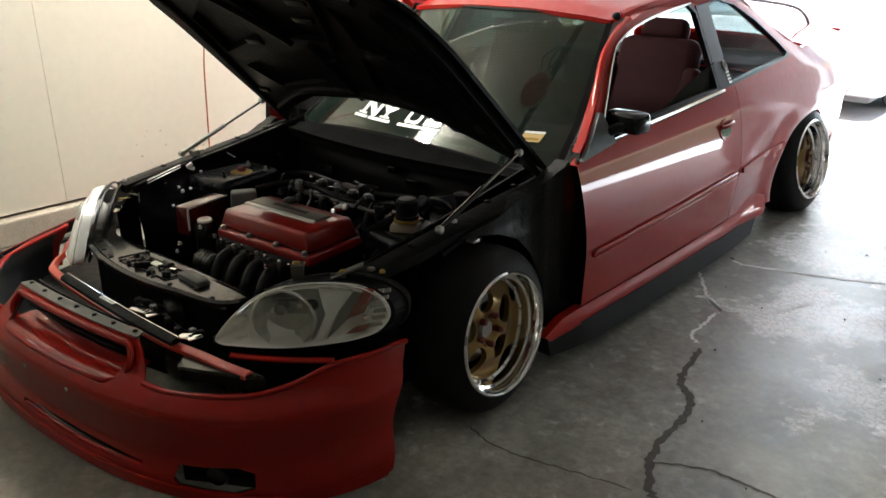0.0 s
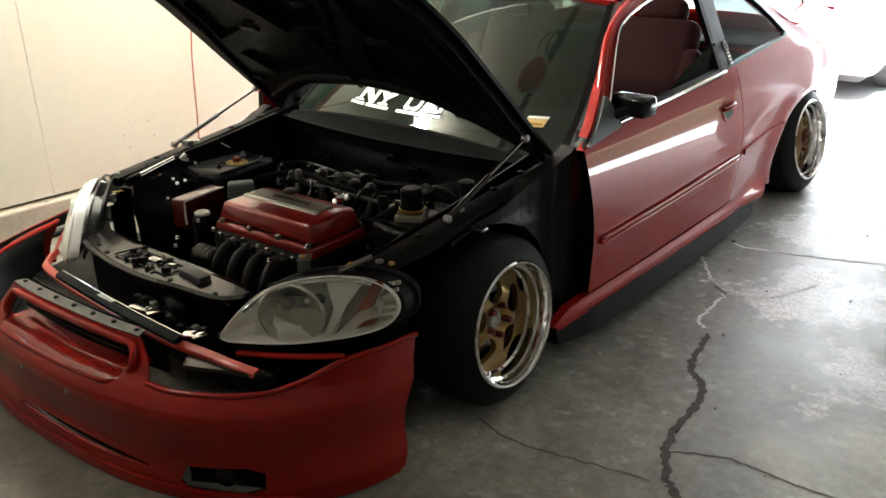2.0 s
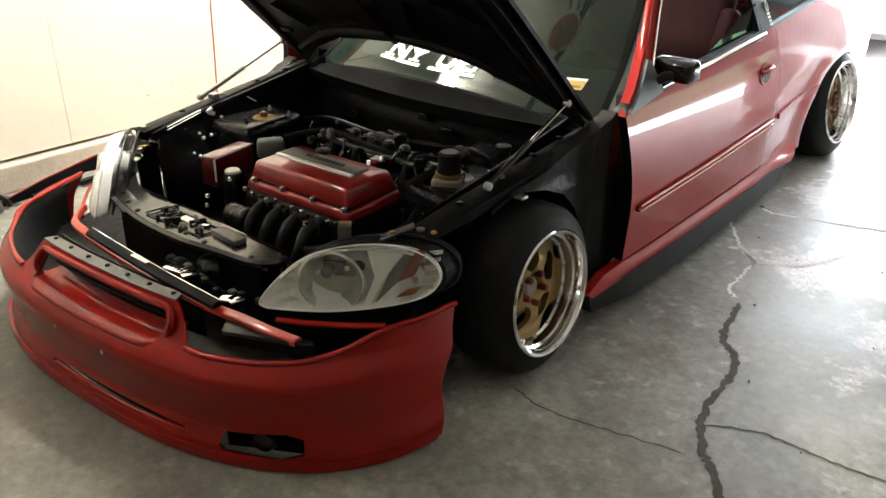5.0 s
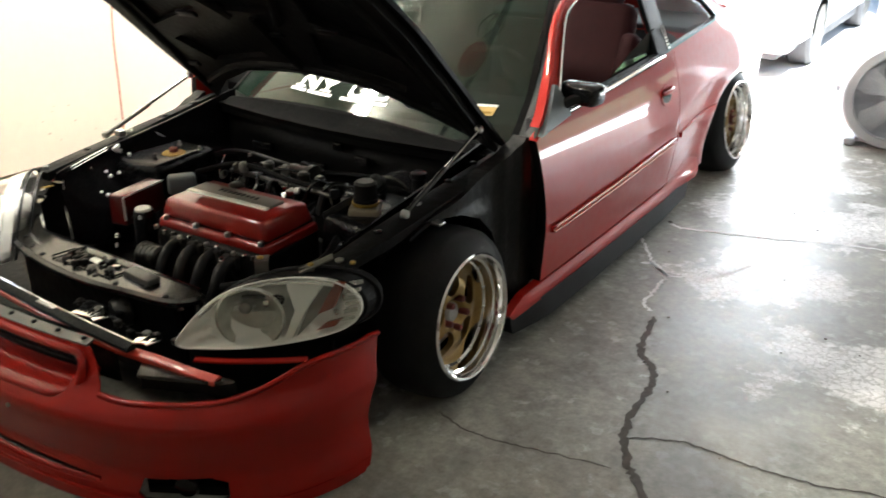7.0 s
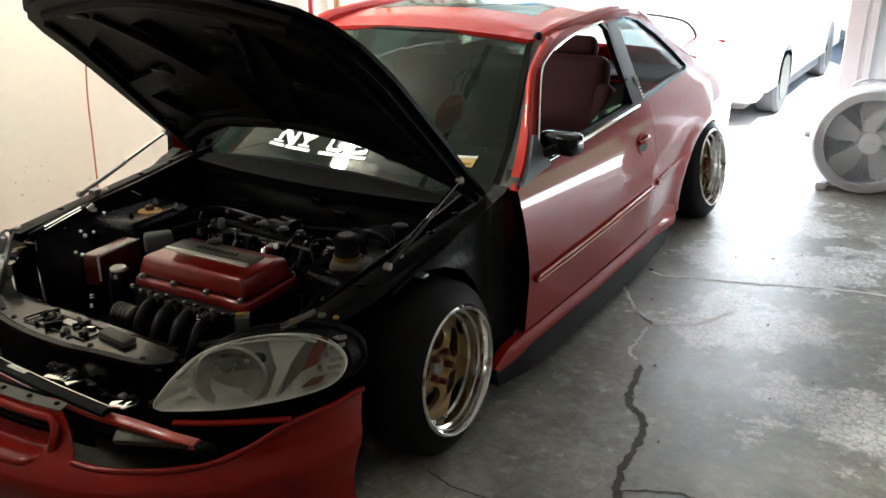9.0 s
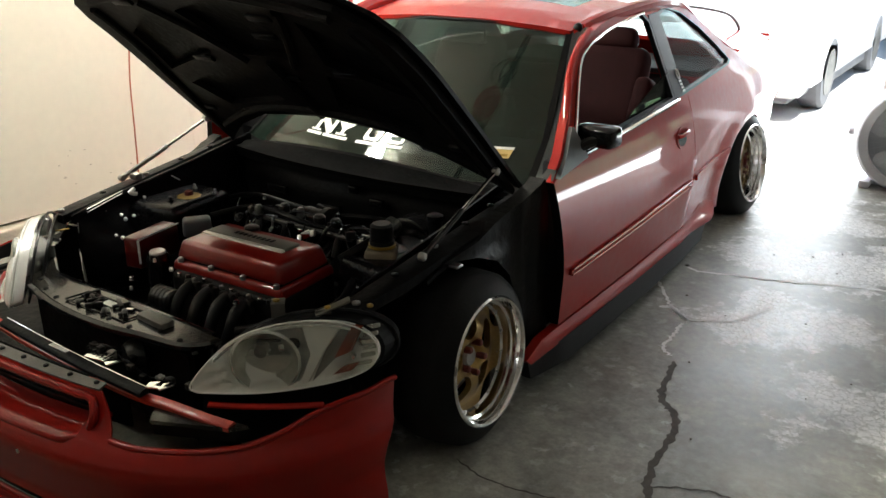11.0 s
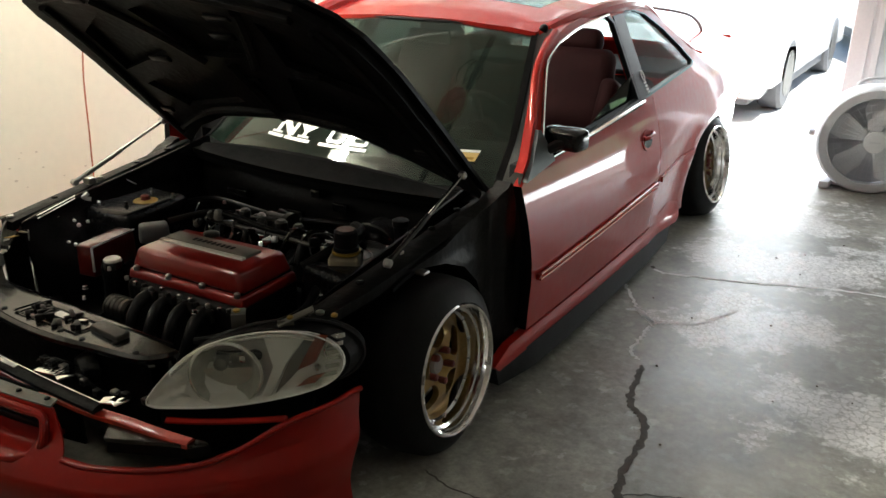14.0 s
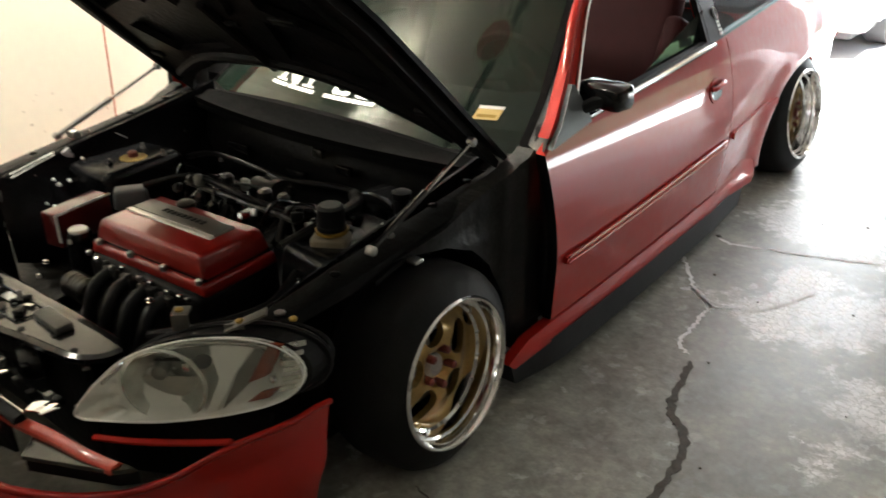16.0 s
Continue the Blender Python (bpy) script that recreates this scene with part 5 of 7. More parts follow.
lens_shape = [(0.400, 0.385), (0.433, 0.446), (0.481, 0.500), (0.551, 0.530), (0.633, 0.537), (0.692, 0.521), (0.732, 0.485), (0.746, 0.44), (0.729, 0.402), (0.666, 0.379), (0.546, 0.362), (0.44, 0.364), (0.41, 0.368)]
for s in (1, -1):
    shape = [(p.x, p.y) for p in curve([(s * x, z, 0) for x, z in lens_shape], 3, True)]
    cx, cz = s * 0.585, 0.45

    def shrunk(k, shape=shape, cx=cx, cz=cz):
        return [(cx + (x - cx) * k, cz + (z - cz) * k) for x, z in shape]

    def bulge(x, z, shape=shape):
        d = 1.0
        for (x0, z0), (x1, z1) in zip(shape, shape[1:] + shape[:1]):
            k = min(1, max(0, ((x - x0) * (x1 - x0) + (z - z0) * (z1 - z0)) / ((x1 - x0) ** 2 + (z1 - z0) ** 2)))
            d = min(d, math.hypot(x - x0 - k * (x1 - x0), z - z0 - k * (z1 - z0)))
        return 0.036 * (1 - (1 - min(1, d / 0.045)) ** 2)

    def wall_depth(x, z, bulge=bulge):
        return min(1, bulge(x, z) / 0.022)

    # far housing and lens are silver, with the clear plastic's sheen in their colour
    light = part("headlight", panel(shrunk(1.01), lambda x, z: (x, lamp_y(x, z) + 0.018, z), lambda x, z: (0, 0.05 if s > 0 else 0.03, 0.0), 0.04, (shrunk(0.955),)), PLASTIC if s > 0 else REFLECTOR, car, "clear headlight unit in its housing")
    gasket = [Vector((x, lamp_y(x, z) + 0.066, z)) for x, z in shrunk(1.02)]
    part("gasket", tube(gasket + gasket[:2], 0.007 if s > 0 else 0.004, 6), PLASTIC, light, "black rubber gasket")
    part("housing_back", panel(shrunk(0.93), lambda x, z: (x, lamp_y(x, z) + 0.10, z), lambda x, z: (0, 0.01, 0), 0.05), BLACK_DULL, light)
    edge_line = [Vector((x, lamp_y(x, z) + 0.004, z)) for x, z in [tuple(p)[:2] for p in curve([(x, z, 0) for x, z in shrunk(0.975)], 3, True)]]
    part("lens_rim", tube(edge_line + edge_line[:2], 0.0022, 6), REFLECTOR, light, "bright lens edge")
    lens = part("lens", panel(shrunk(0.985), lambda x, z: (x, lamp_y(x, z) + 0.012 - bulge(x, z), z), lambda x, z: (0, 0.003, 0), 0.012), LENS if s > 0 else PEARL, light, "curved headlight lens")
    lens.visible_shadow = False
    # pale reflector with a round main bowl, a divider and the amber corner
    bowl = Vector((s * 0.540, 0, 0.438))

    def bottom(x, z, s=s, bowl=bowl, wall_depth=wall_depth):
        r = math.hypot((x - bowl.x) * 1.0, z - bowl.z)
        deep = 0.022 + 0.075 * (1 - min(1, r / 0.083) ** 2)
        if r > 0.087 and abs(x) < 0.61:
            deep += 0.006 * math.sin(22 * math.atan2(z - bowl.z, x - bowl.x))
        if abs(x) > 0.655:
            deep = 0.03 + 0.012 * math.sin((abs(x) - 0.655) * 60)
        deep += 0.15 * max(0, z - 0.40)
        return Vector((x, lamp_y(x, z) + 0.002 + (deep - 0.002) * wall_depth(x, z), z))

    part("reflector", panel(shrunk(0.975), bottom, lambda x, z: (0, 0.006, 0), 0.007), REFLECTOR, light, "silver reflector bowl")
    axis = Matrix.Translation((bowl.x, lamp_y(bowl.x, bowl.z) + 0.012, bowl.z)) @ Matrix.Rotation(-math.pi / 2 + s * 0.63, 4, 'Z') @ Matrix.Diagonal((1, 1.14, 1.14, 1))
    part("bowl", spun([(0.008, 0.072), (-0.002, 0.067), (-0.02, 0.058), (-0.042, 0.040), (-0.055, 0.016), (-0.057, 0.003), (-0.060, 0.003), (-0.058, 0.020), (-0.045, 0.045), (-0.02, 0.064), (0.004, 0.076)], 36, m=axis, closed=True), BOWL, light, "mirror bowl of the main lamp")
    part("bulb_shield", spun([(-0.045, 0.015), (-0.012, 0.014), (-0.008, 0.009), (-0.006, 0.002)], 18, m=axis @ Matrix.Translation((0, s * -0.012, 0.016))), ALLOY, light, "dull bulb shield")
    for y, z, w, h, mat in ((0.004, 0.034, 0.026, 0.006, GUNMETAL), (0.030, 0.018, 0.006, 0.018, CHROME), (-0.020, 0.022, 0.012, 0.005, STEEL)):
        part("lamp_facet", box(-0.036, -0.030, y - w, y + w, z - h / 2, z + h / 2, 0.0015, m=axis), mat, light, "small piece inside the bowl")
    # grey half disc that paints the shading of the bowl's lower half
    hollow = panel([(0.056 * math.cos(a), 0.056 * math.sin(a)) for a in [math.pi + math.pi * k / 14 for k in range(15)]], lambda a, b: axis @ Vector((-0.030 - 0.10 * b * b / 0.06, a, b)), lambda a, b: (0, 0.003, 0), 0.02)
    part("bowl_shade", hollow, BOWL_SHADE, light, "grey half disc painting shade in the lower bowl")
    # the specular band along the lens top, put in as a chrome line
    ledge = [Vector((x, lamp_y(x, z) + 0.008, z - 0.006)) for x, z in [(s * a, b) for a, b in ((0.44, 0.448), (0.487, 0.498), (0.553, 0.524), (0.633, 0.530), (0.688, 0.515))]]
    part("lens_top_highlight", tube(curve(ledge, 5), 0.005, 8), CHROME, light, "chrome line painting the highlight along the lens top")
    part("bowl_rim", tube([axis @ Vector((0.008, 0.071 * math.cos(a), 0.071 * math.sin(a))) for a in [2 * math.pi * k / 32 for k in range(34)]], 0.0014, 6), CHROME, light, "thin bright rim of the main bowl")
    web = [(s * x, z) for x, z in ((0.592, 0.522), (0.672, 0.528), (0.645, 0.46), (0.628, 0.385), (0.614, 0.383), (0.622, 0.45))]
    part("divider", panel(web, lambda x, z: (x, lamp_y(x, z) + 0.006 + 0.12 * max(0, z - 0.385), z), lambda x, z: (0, 0.006, 0), 0.03), REFLECTOR, light, "pale forked divider")
    slope = [(s * x, z) for x, z in ((0.676, 0.525), (0.692, 0.512), (0.668, 0.44), (0.632, 0.385), (0.648, 0.46))]
    part("side_slope", panel(slope, lambda x, z: (x, lamp_y(x, z) + 0.014, z), lambda x, z: (0, 0.004, 0), 0.03), ALLOY, light, "grey slope beside the divider")
    amber = [(s * 0.668, 0.440), (s * 0.692, 0.452), (s * 0.706, 0.512), (s * 0.690, 0.518)]
    part("amber_reflector", panel(amber, lambda x, z: (x, lamp_y(x, z) + 0.008, z), lambda x, z: (0, 0.012, 0), 0.02), AMBER, light, "amber side reflector")
    amber2 = [(s * 0.670, 0.400), (s * 0.700, 0.406), (s * 0.712, 0.425), (s * 0.685, 0.418)]
    part("amber_reflector", panel(amber2, lambda x, z: (x, lamp_y(x, z) + 0.008, z), lambda x, z: (0, 0.012, 0), 0.02), AMBER, light, "amber side reflector")
    for k in range(6):
        z0 = 0.415 + 0.017 * k
        step = [(s * (0.708 + 0.003 * (k % 2)), z0), (s * 0.732, z0 + 0.003), (s * 0.730, z0 + 0.013), (s * 0.708, z0 + 0.011)]
        part("facet", panel(step, lambda x, z, k=k: (x, lamp_y(x, z) + 0.012 + 0.004 * (k % 3), z), lambda x, z: (0, 0.004, 0), 0.02), BOWL if k % 2 else CHROME, light, "bright stepped facet")
    for x, z, r in ((0.70, 0.47, 0.012), (0.715, 0.505, 0.008), (0.69, 0.435, 0.01), (0.725, 0.455, 0.007)):
        part("facet", spun([(-0.004, r), (0.004, r), (0.006, r * .6)], 8, m=Matrix.Translation((s * x, lamp_y(x, z) + 0.03, z)) @ Matrix.Rotation(-math.pi / 2, 4, 'Z')), CHROME, light, "bright reflector facet")
    if s > 0:
        at = Matrix.Translation((0.525, -0.512, 0.540)) @ Matrix.Rotation(radians(42), 4, 'Z')
        tab = box(-0.017, 0.017, -0.003, 0.003, -0.030, 0.022, 0.001, m=at)
        box(-0.017, 0.017, 0.003, 0.036, 0.017, 0.022, 0.001, tab, m=at)
        tab = part("mounting_tab", tab, TAB_GREY, light, "grey plastic mounting tab")
        part("tab_bolt", spun([(0, 0.009), (0.004, 0.009), (0.006, 0.005)], 8, m=at @ Matrix.Translation((-0.004, 0.018, 0.022)) @ Matrix.Rotation(-math.pi / 2, 4, 'Y')), YELLOW, tab, "rusty orange bolt")
        at = Matrix.Translation((0.618, -0.462, 0.545)) @ Matrix.Rotation(radians(46), 4, 'Z')
        arm = box(-0.012, 0.026, -0.003, 0.003, -0.028, 0.006, 0.001, m=at)
        box(-0.012, 0.078, -0.014, 0.014, -0.003, 0.002, 0.001, arm, m=at @ Matrix.Rotation(radians(-22), 4, 'Y'))
        arm = part("mounting_arm", arm, TAB_GREY, light, "grey sloping mounting arm")
        part("tab_bolt", spun([(0, 0.008), (0.004, 0.008), (0.006, 0.005)], 8, m=at @ Matrix.Translation((0.018, 0, 0.010)) @ Matrix.Rotation(-math.pi / 2, 4, 'Y')), YELLOW, arm, "rusty orange bolt")
        part("rail_screw", spun([(0, 0.008), (0.005, 0.008), (0.008, 0.004)], 8, m=Matrix.Translation((0.700, -0.372, 0.548)) @ Matrix.Rotation(-math.pi / 2, 4, 'Y')), YELLOW, car, "small brass screw head")

# ---- radiator support ----
sup = [(-0.56, -0.57), (-0.40, -0.625), (-0.20, -0.665), (0.0, -0.672), (0.15, -0.645), (0.275, -0.622), (0.325, -0.585), (0.335, -0.545), (0.25, -0.543), (0.065, -0.548), (-0.176, -0.556), (-0.33, -0.548), (-0.45, -0.515), (-0.56, -0.46)]
support = part("radiator_support", panel(sup, lambda x, y: (x, y, 0.432 - 0.02 * abs(x)), lambda x, y: (0, 0, -0.012), 0.03), SUPPORT, car, "dusty dark radiator support plate")
part("support_flange", tube([(x, y - 0.002, 0.424 - 0.02 * abs(x)) for x, y in [tuple(p)[:2] for p in curve([(x, y, 0) for x, y in sup[:8]], 4)]], 0.012, 6), BLACK_PAINT, support, "black folded flange")
for i in range(11):
    x = -0.5 + 0.085 * i
    y = -0.60 + 0.02 * math.sin(i * 1.7) - 0.03 * (1 - (x / 0.5) ** 2)
    part("bolt_hole", spun([(-0.001, 0.008), (0.0015, 0.008), (0.002, 0.005)], 8, m=Matrix.Translation((x, y, 0.433 - 0.02 * abs(x))) @ Matrix.Rotation(-math.pi / 2, 4, 'Y')), BLACK_DULL, support)
bitsy = random.Random(3)
for k in range(16):
    x, y = bitsy.uniform(-0.16, 0.03), bitsy.uniform(-0.635, -0.575)
    a, w = bitsy.uniform(0, 180), bitsy.uniform(0.010, 0.028)
    part("latch_piece", box(-w, w, -0.006, 0.006, 0, bitsy.uniform(0.006, 0.018), 0.002, m=Matrix.Translation((x, y, 0.431)) @ Matrix.Rotation(radians(a), 4, 'Z')), (PLASTIC, BLACK_DULL, PLASTIC, CHROME if k == 7 else BLACK_DULL)[k % 4], support, "piece of the hood latch")
part("latch_outline", tube([(-0.20, -0.64, 0.433), (0.06, -0.635, 0.434), (0.07, -0.565, 0.434), (-0.19, -0.57, 0.433), (-0.20, -0.64, 0.433)], 0.0025, 6), BLACK_PAINT, support, "raised edge round the latch recess")
part("radiator_label", box(-0.09, -0.02, -0.60, -0.575, 0.4335, 0.4345), STICKER, support, "faded white label", False)
part("air_guide", box(0.10, 0.215, -0.60, -0.56, 0.425, 0.446, 0.005, m=Matrix.Translation((0.0, 0.005, 0)) @ Matrix.Rotation(radians(-3), 4, 'Z')), GREY_PLASTIC, support, "grey plastic air guide")
part("radiator", box(-0.42, 0.30, -0.56, -0.52, 0.14, 0.425, 0.008), BLACK_PAINT, car, "black radiator core")
part("condenser", box(-0.40, 0.30, -0.62, -0.60, 0.14, 0.40, 0.005), BLACK_DULL, car, "dark condenser core")
rnd = random.Random(5)
bits = part("wire_loom", tube(curve([(-0.02, -0.70, 0.36), (0.05, -0.69, 0.38), (0.10, -0.68, 0.35), (0.16, -0.70, 0.37), (0.22, -0.69, 0.34), (0.30, -0.68, 0.36)], 5), 0.005, 8), PLASTIC, car, "black wire bundle")
for x, y, w, d, a in ((0.06, -0.695, 0.075, 0.05, 12), (0.125, -0.70, 0.03, 0.04, -20), (0.30, -0.71, 0.04, 0.035, 25), (0.335, -0.70, 0.03, 0.04, -15)):
    part("horn_bracket", box(-w / 2, w / 2, -d / 2, d / 2, 0.366, 0.372, 0.002, m=Matrix.Translation((x, y, 0)) @ Matrix.Rotation(radians(a), 4, 'Z') @ Matrix.Rotation(radians(3), 4, 'X')), CHROME, car, "bright plated bracket behind the tie bar")
for k in range(5):
    x = 0.035 + 0.014 * k
    part("thin_wire", tube(curve([(x, -0.73, 0.370), (x + 0.012, -0.705, 0.378), (x + 0.002, -0.685, 0.376), (x + 0.02, -0.66, 0.36)], 4), 0.0016, 5), PLASTIC, bits, "thin black wire")
for k in range(9):
    x, y, z = 0.0 + 0.045 * k, -0.67 - 0.04 * rnd.random(), 0.345 + 0.03 * rnd.random()
    part("connector", box(x - .010, x + .010, y - .008, y + .010, z - .008, z + .010, .003), (GUNMETAL, PLASTIC, ALLOY, PLASTIC)[k % 4], bits, "small connector block")
part("horn", spun([(-0.03, 0.035), (-0.01, 0.045), (0.012, 0.045), (0.02, 0.02)], 20, m=Matrix.Translation((0.10, -0.635, 0.345)) @ Matrix.Rotation(radians(70), 4, 'Z')), GUNMETAL, car, "dark metal horn")

# ---- engine ----
turn = Matrix.Translation((0.145, -0.243, 0)) @ Matrix.Rotation(radians(3), 4, 'Z')


def slab(x0, x1, y0, y1, z0, z1, taper, bev, m):
    b = box(x0, x1, y0, y1, z0, z1)
    for v in b.verts:
        if v.co.z > (z0 + z1) / 2:
            v.co.x, v.co.y = v.co.x * taper, v.co.y * taper
    bmesh.ops.bevel(b, geom=b.edges[:], offset=bev, segments=3, affect='EDGES', profile=0.5)
    b.transform(m)
    return b


cover = part("valve_cover", slab(-0.228, 0.196, -0.094, 0.122, 0.490, 0.552, 0.90, 0.014, turn), VALVE_RED, car, "glossy red valve cover with a grey plate")
part("cover_tier", slab(-0.236, 0.206, -0.104, 0.130, 0.455, 0.489, 0.97, 0.010, turn), VALVE_RED, cover, "red lower tier of the cover")
part("cover_seam", slab(-0.222, 0.190, -0.088, 0.118, 0.480, 0.50, 1.0, 0.003, turn), BLACK_DULL, cover, "dark seam")
part("cover_plate", slab(-0.195, 0.130, 0.006, 0.070, 0.549, 0.558, 0.97, 0.003, turn), PLATE, cover, "dull grey spark plug cover")
part("cover_stripe", slab(-0.195, 0.130, -0.012, 0.004, 0.549, 0.5575, 0.98, 0.002, turn), SILVER, cover, "pale silver stripe")
for k in range(9):
    part("plate_mark", slab(-0.10 + 0.018 * k, -0.09 + 0.018 * k, 0.028, 0.046, 0.558, 0.5595, 1, 0.0004, turn), BLACK_DULL, cover)
for k in range(4):
    for y in (-0.097, 0.124):
        part("cover_bolt", spun([(0, 0.009), (0.012, 0.009), (0.015, 0.005)], 8, m=turn @ Matrix.Translation((-0.2 + 0.127 * k, y, 0.486)) @ Matrix.Rotation(-math.pi / 2, 4, 'Y')), STEEL, cover, "steel cap nut")
part("oil_cap", spun([(0, 0.024), (0.014, 0.024), (0.018, 0.018)], 20, m=turn @ Matrix.Translation((-0.09, 0.096, 0.546)) @ Matrix.Rotation(-math.pi / 2, 4, 'Y')), GUNMETAL, cover, "dim metal oil cap")
for k in range(3):
    part("cover_rib", tube([turn @ Vector((-0.20, -0.086 + 0.006 * k, 0.503 + 0.015 * k)), turn @ Vector((0.168, -0.086 + 0.006 * k, 0.503 + 0.015 * k))], 0.0035, 8), VALVE_RED, cover, "raised rib along the cover")
part("engine_block", slab(-0.225, 0.20, -0.125, 0.14, 0.16, 0.462, 1.0, 0.02, turn), BLACK_DULL, car, "dark engine block")
for k in range(4):
    x = 0.03 + 0.075 * k
    run = [(x, -0.37, 0.44), (x + 0.005, -0.42, 0.43), (x + 0.01, -0.455, 0.38), (x * 0.8 + 0.02, -0.47, 0.28), (x * 0.3 + 0.06, -0.46, 0.18)]
    part("exhaust_runner", tube(curve(run, 5), 0.018, 12), PLASTIC, car, "dark exhaust runner")
    part("runner_flange", box(x - 0.028, x + 0.028, -0.388, -0.368, 0.415, 0.455, 0.006), GUNMETAL, car, "grey exhaust flange")
part("alternator", spun([(-0.045, 0.028), (-0.04, 0.034), (0.04, 0.034), (0.045, 0.028)], 24, m=Matrix.Translation((-0.03, -0.43, 0.40))), GUNMETAL, car, "grey finned alternator")
for k in range(5):
    part("alternator_fin", spun([(-0.003, 0.036), (0.003, 0.036)], 20, m=Matrix.Translation((-0.064 + 0.017 * k, -0.43, 0.40))), GUNMETAL, car)
# intake side behind the cover
for k in range(4):
    x = -0.05 + 0.11 * k
    run = [(x, -0.09, 0.48), (x, -0.02, 0.515), (x, 0.05, 0.50), (x, 0.10, 0.45)]
    part("intake_runner", tube(curve(run, 5), 0.024, 12), BLACK_PAINT, car, "black intake runner")
    part("injector", tube([(x + 0.03, -0.07, 0.49), (x + 0.03, -0.045, 0.545)], 0.011, 10), PLASTIC, car, "black fuel injector")
part("intake_plenum", tube([(-0.12, 0.09, 0.465), (0.36, 0.09, 0.465)], 0.05, 18), BLACK_PAINT, car, "black intake plenum")
part("fuel_rail", tube([(-0.09, -0.045, 0.55), (0.36, -0.045, 0.55)], 0.008, 10), GUNMETAL, car, "steel fuel rail")
part("throttle_body", spun([(-0.05, 0.04), (0.02, 0.04), (0.03, 0.05), (0.05, 0.05)], 20, m=Matrix.Translation((0.14, 0.05, 0.54))), GUNMETAL, car, "cast throttle body")
for pts, r, mat, name, lab in (
        ([(-0.14, -0.15, 0.56), (-0.06, -0.06, 0.58), (0.05, -0.04, 0.575), (0.16, -0.05, 0.57), (0.30, -0.02, 0.55)], 0.009, BLACK_DULL, "vacuum_hose", "thin black hose"),
        ([(0.36, -0.10, 0.50), (0.42, 0.0, 0.55), (0.40, 0.12, 0.55), (0.30, 0.22, 0.52)], 0.018, BLACK_DULL, "coolant_hose", "black rubber hose"),
        ([(0.43, -0.12, 0.46), (0.47, -0.25, 0.44), (0.40, -0.38, 0.42), (0.30, -0.46, 0.40)], 0.014, BLACK_DULL, "lower_hose", "black rubber hose")):
    part(name, tube(curve(pts, 6), r, 10), mat, car, lab)
for x, y, z, r in ((-0.02, -0.055, 0.575, .014), (0.06, -0.02, 0.585, .018), (0.11, 0.0, 0.575, .013), (0.20, -0.01, 0.572, .02), (0.255, 0.005, 0.565, .018), (0.31, 0.0, 0.555, .015), (0.0, 0.01, 0.56, .015)):
    part("fitting", spun([(-.016, r * .7), (-.012, r), (.010, r), (.018, r * .6)], 10, m=Matrix.Translation((x, y, z)) @ Matrix.Rotation(-math.pi / 2, 4, 'Y')), GUNMETAL if r > .014 else ALLOY, car, "small metal fitting")
# wires, clips and small castings that crowd the back of the engine
crowd = random.Random(44)
for k in range(9):
    x, y = -0.13 + 0.062 * k, -0.085 + 0.03 * crowd.random()
    pts = [(x, y, 0.50), (x + crowd.uniform(-.04, .04), y + 0.03, 0.565 + 0.02 * crowd.random()), (x + crowd.uniform(-.05, .07), y + 0.08, 0.57), (x + crowd.uniform(-.06, .10), y + 0.15, 0.52)]
    part("wire", tube(curve(pts, 6), crowd.choice((0.003, 0.004, 0.006)), 6), BLACK_PAINT, car, "black wire")
for k in range(26):
    x, y, z = crowd.uniform(-0.13, 0.42), crowd.uniform(-0.09, 0.07), crowd.uniform(0.515, 0.575)
    w, d, h = crowd.uniform(0.006, 0.016), crowd.uniform(0.005, 0.012), crowd.uniform(0.005, 0.016)
    m = Matrix.Translation((x, y, z)) @ Euler((crowd.uniform(-.5, .5), crowd.uniform(-.5, .5), crowd.uniform(0, 3))).to_matrix().to_4x4()
    part("engine_clip", box(-w, w, -d, d, -h, h, 0.003, m=m), (BLACK_PAINT, GUNMETAL, BLACK_PAINT, ALLOY, PLASTIC, CHROME, STEEL)[k % 7], car, "small clip or casting on the engine")
for k in range(12):
    x, y = -0.07 + 0.037 * k, -0.365 - 0.02 * crowd.random()
    part("manifold_nut", spun([(0, 0.007), (0.010, 0.007), (0.012, 0.004)], 6, m=Matrix.Translation((x, y, 0.45 + 0.012 * crowd.random())) @ Matrix.Rotation(-math.pi / 2, 4, 'Y')), (STEEL, CHROME, GUNMETAL)[k % 3], car, "nut on the exhaust manifold")
# harness along the firewall and the far wing
for pts, r in (([(-0.54, 0.27, 0.44), (-0.40, 0.29, 0.47), (-0.10, 0.31, 0.45), (0.20, 0.31, 0.48), (0.46, 0.28, 0.46), (0.57, 0.12, 0.47)], 0.010),):
    part("wire_harness", tube(curve(pts, 8), r, 8), BLACK_DULL, car, "taped black wire harness")
for x, y, z, w in ((-0.33, 0.33, 0.50, 0.05), (-0.05, 0.325, 0.47, 0.04), (0.16, 0.325, 0.53, 0.03), (0.05, 0.33, 0.56, 0.02)):
    part("firewall_bracket", box(x - w, x + w, y - 0.012, y + 0.008, z - 0.015, z + 0.015, 0.005), BLACK_PAINT, car, "black bracket on the firewall")
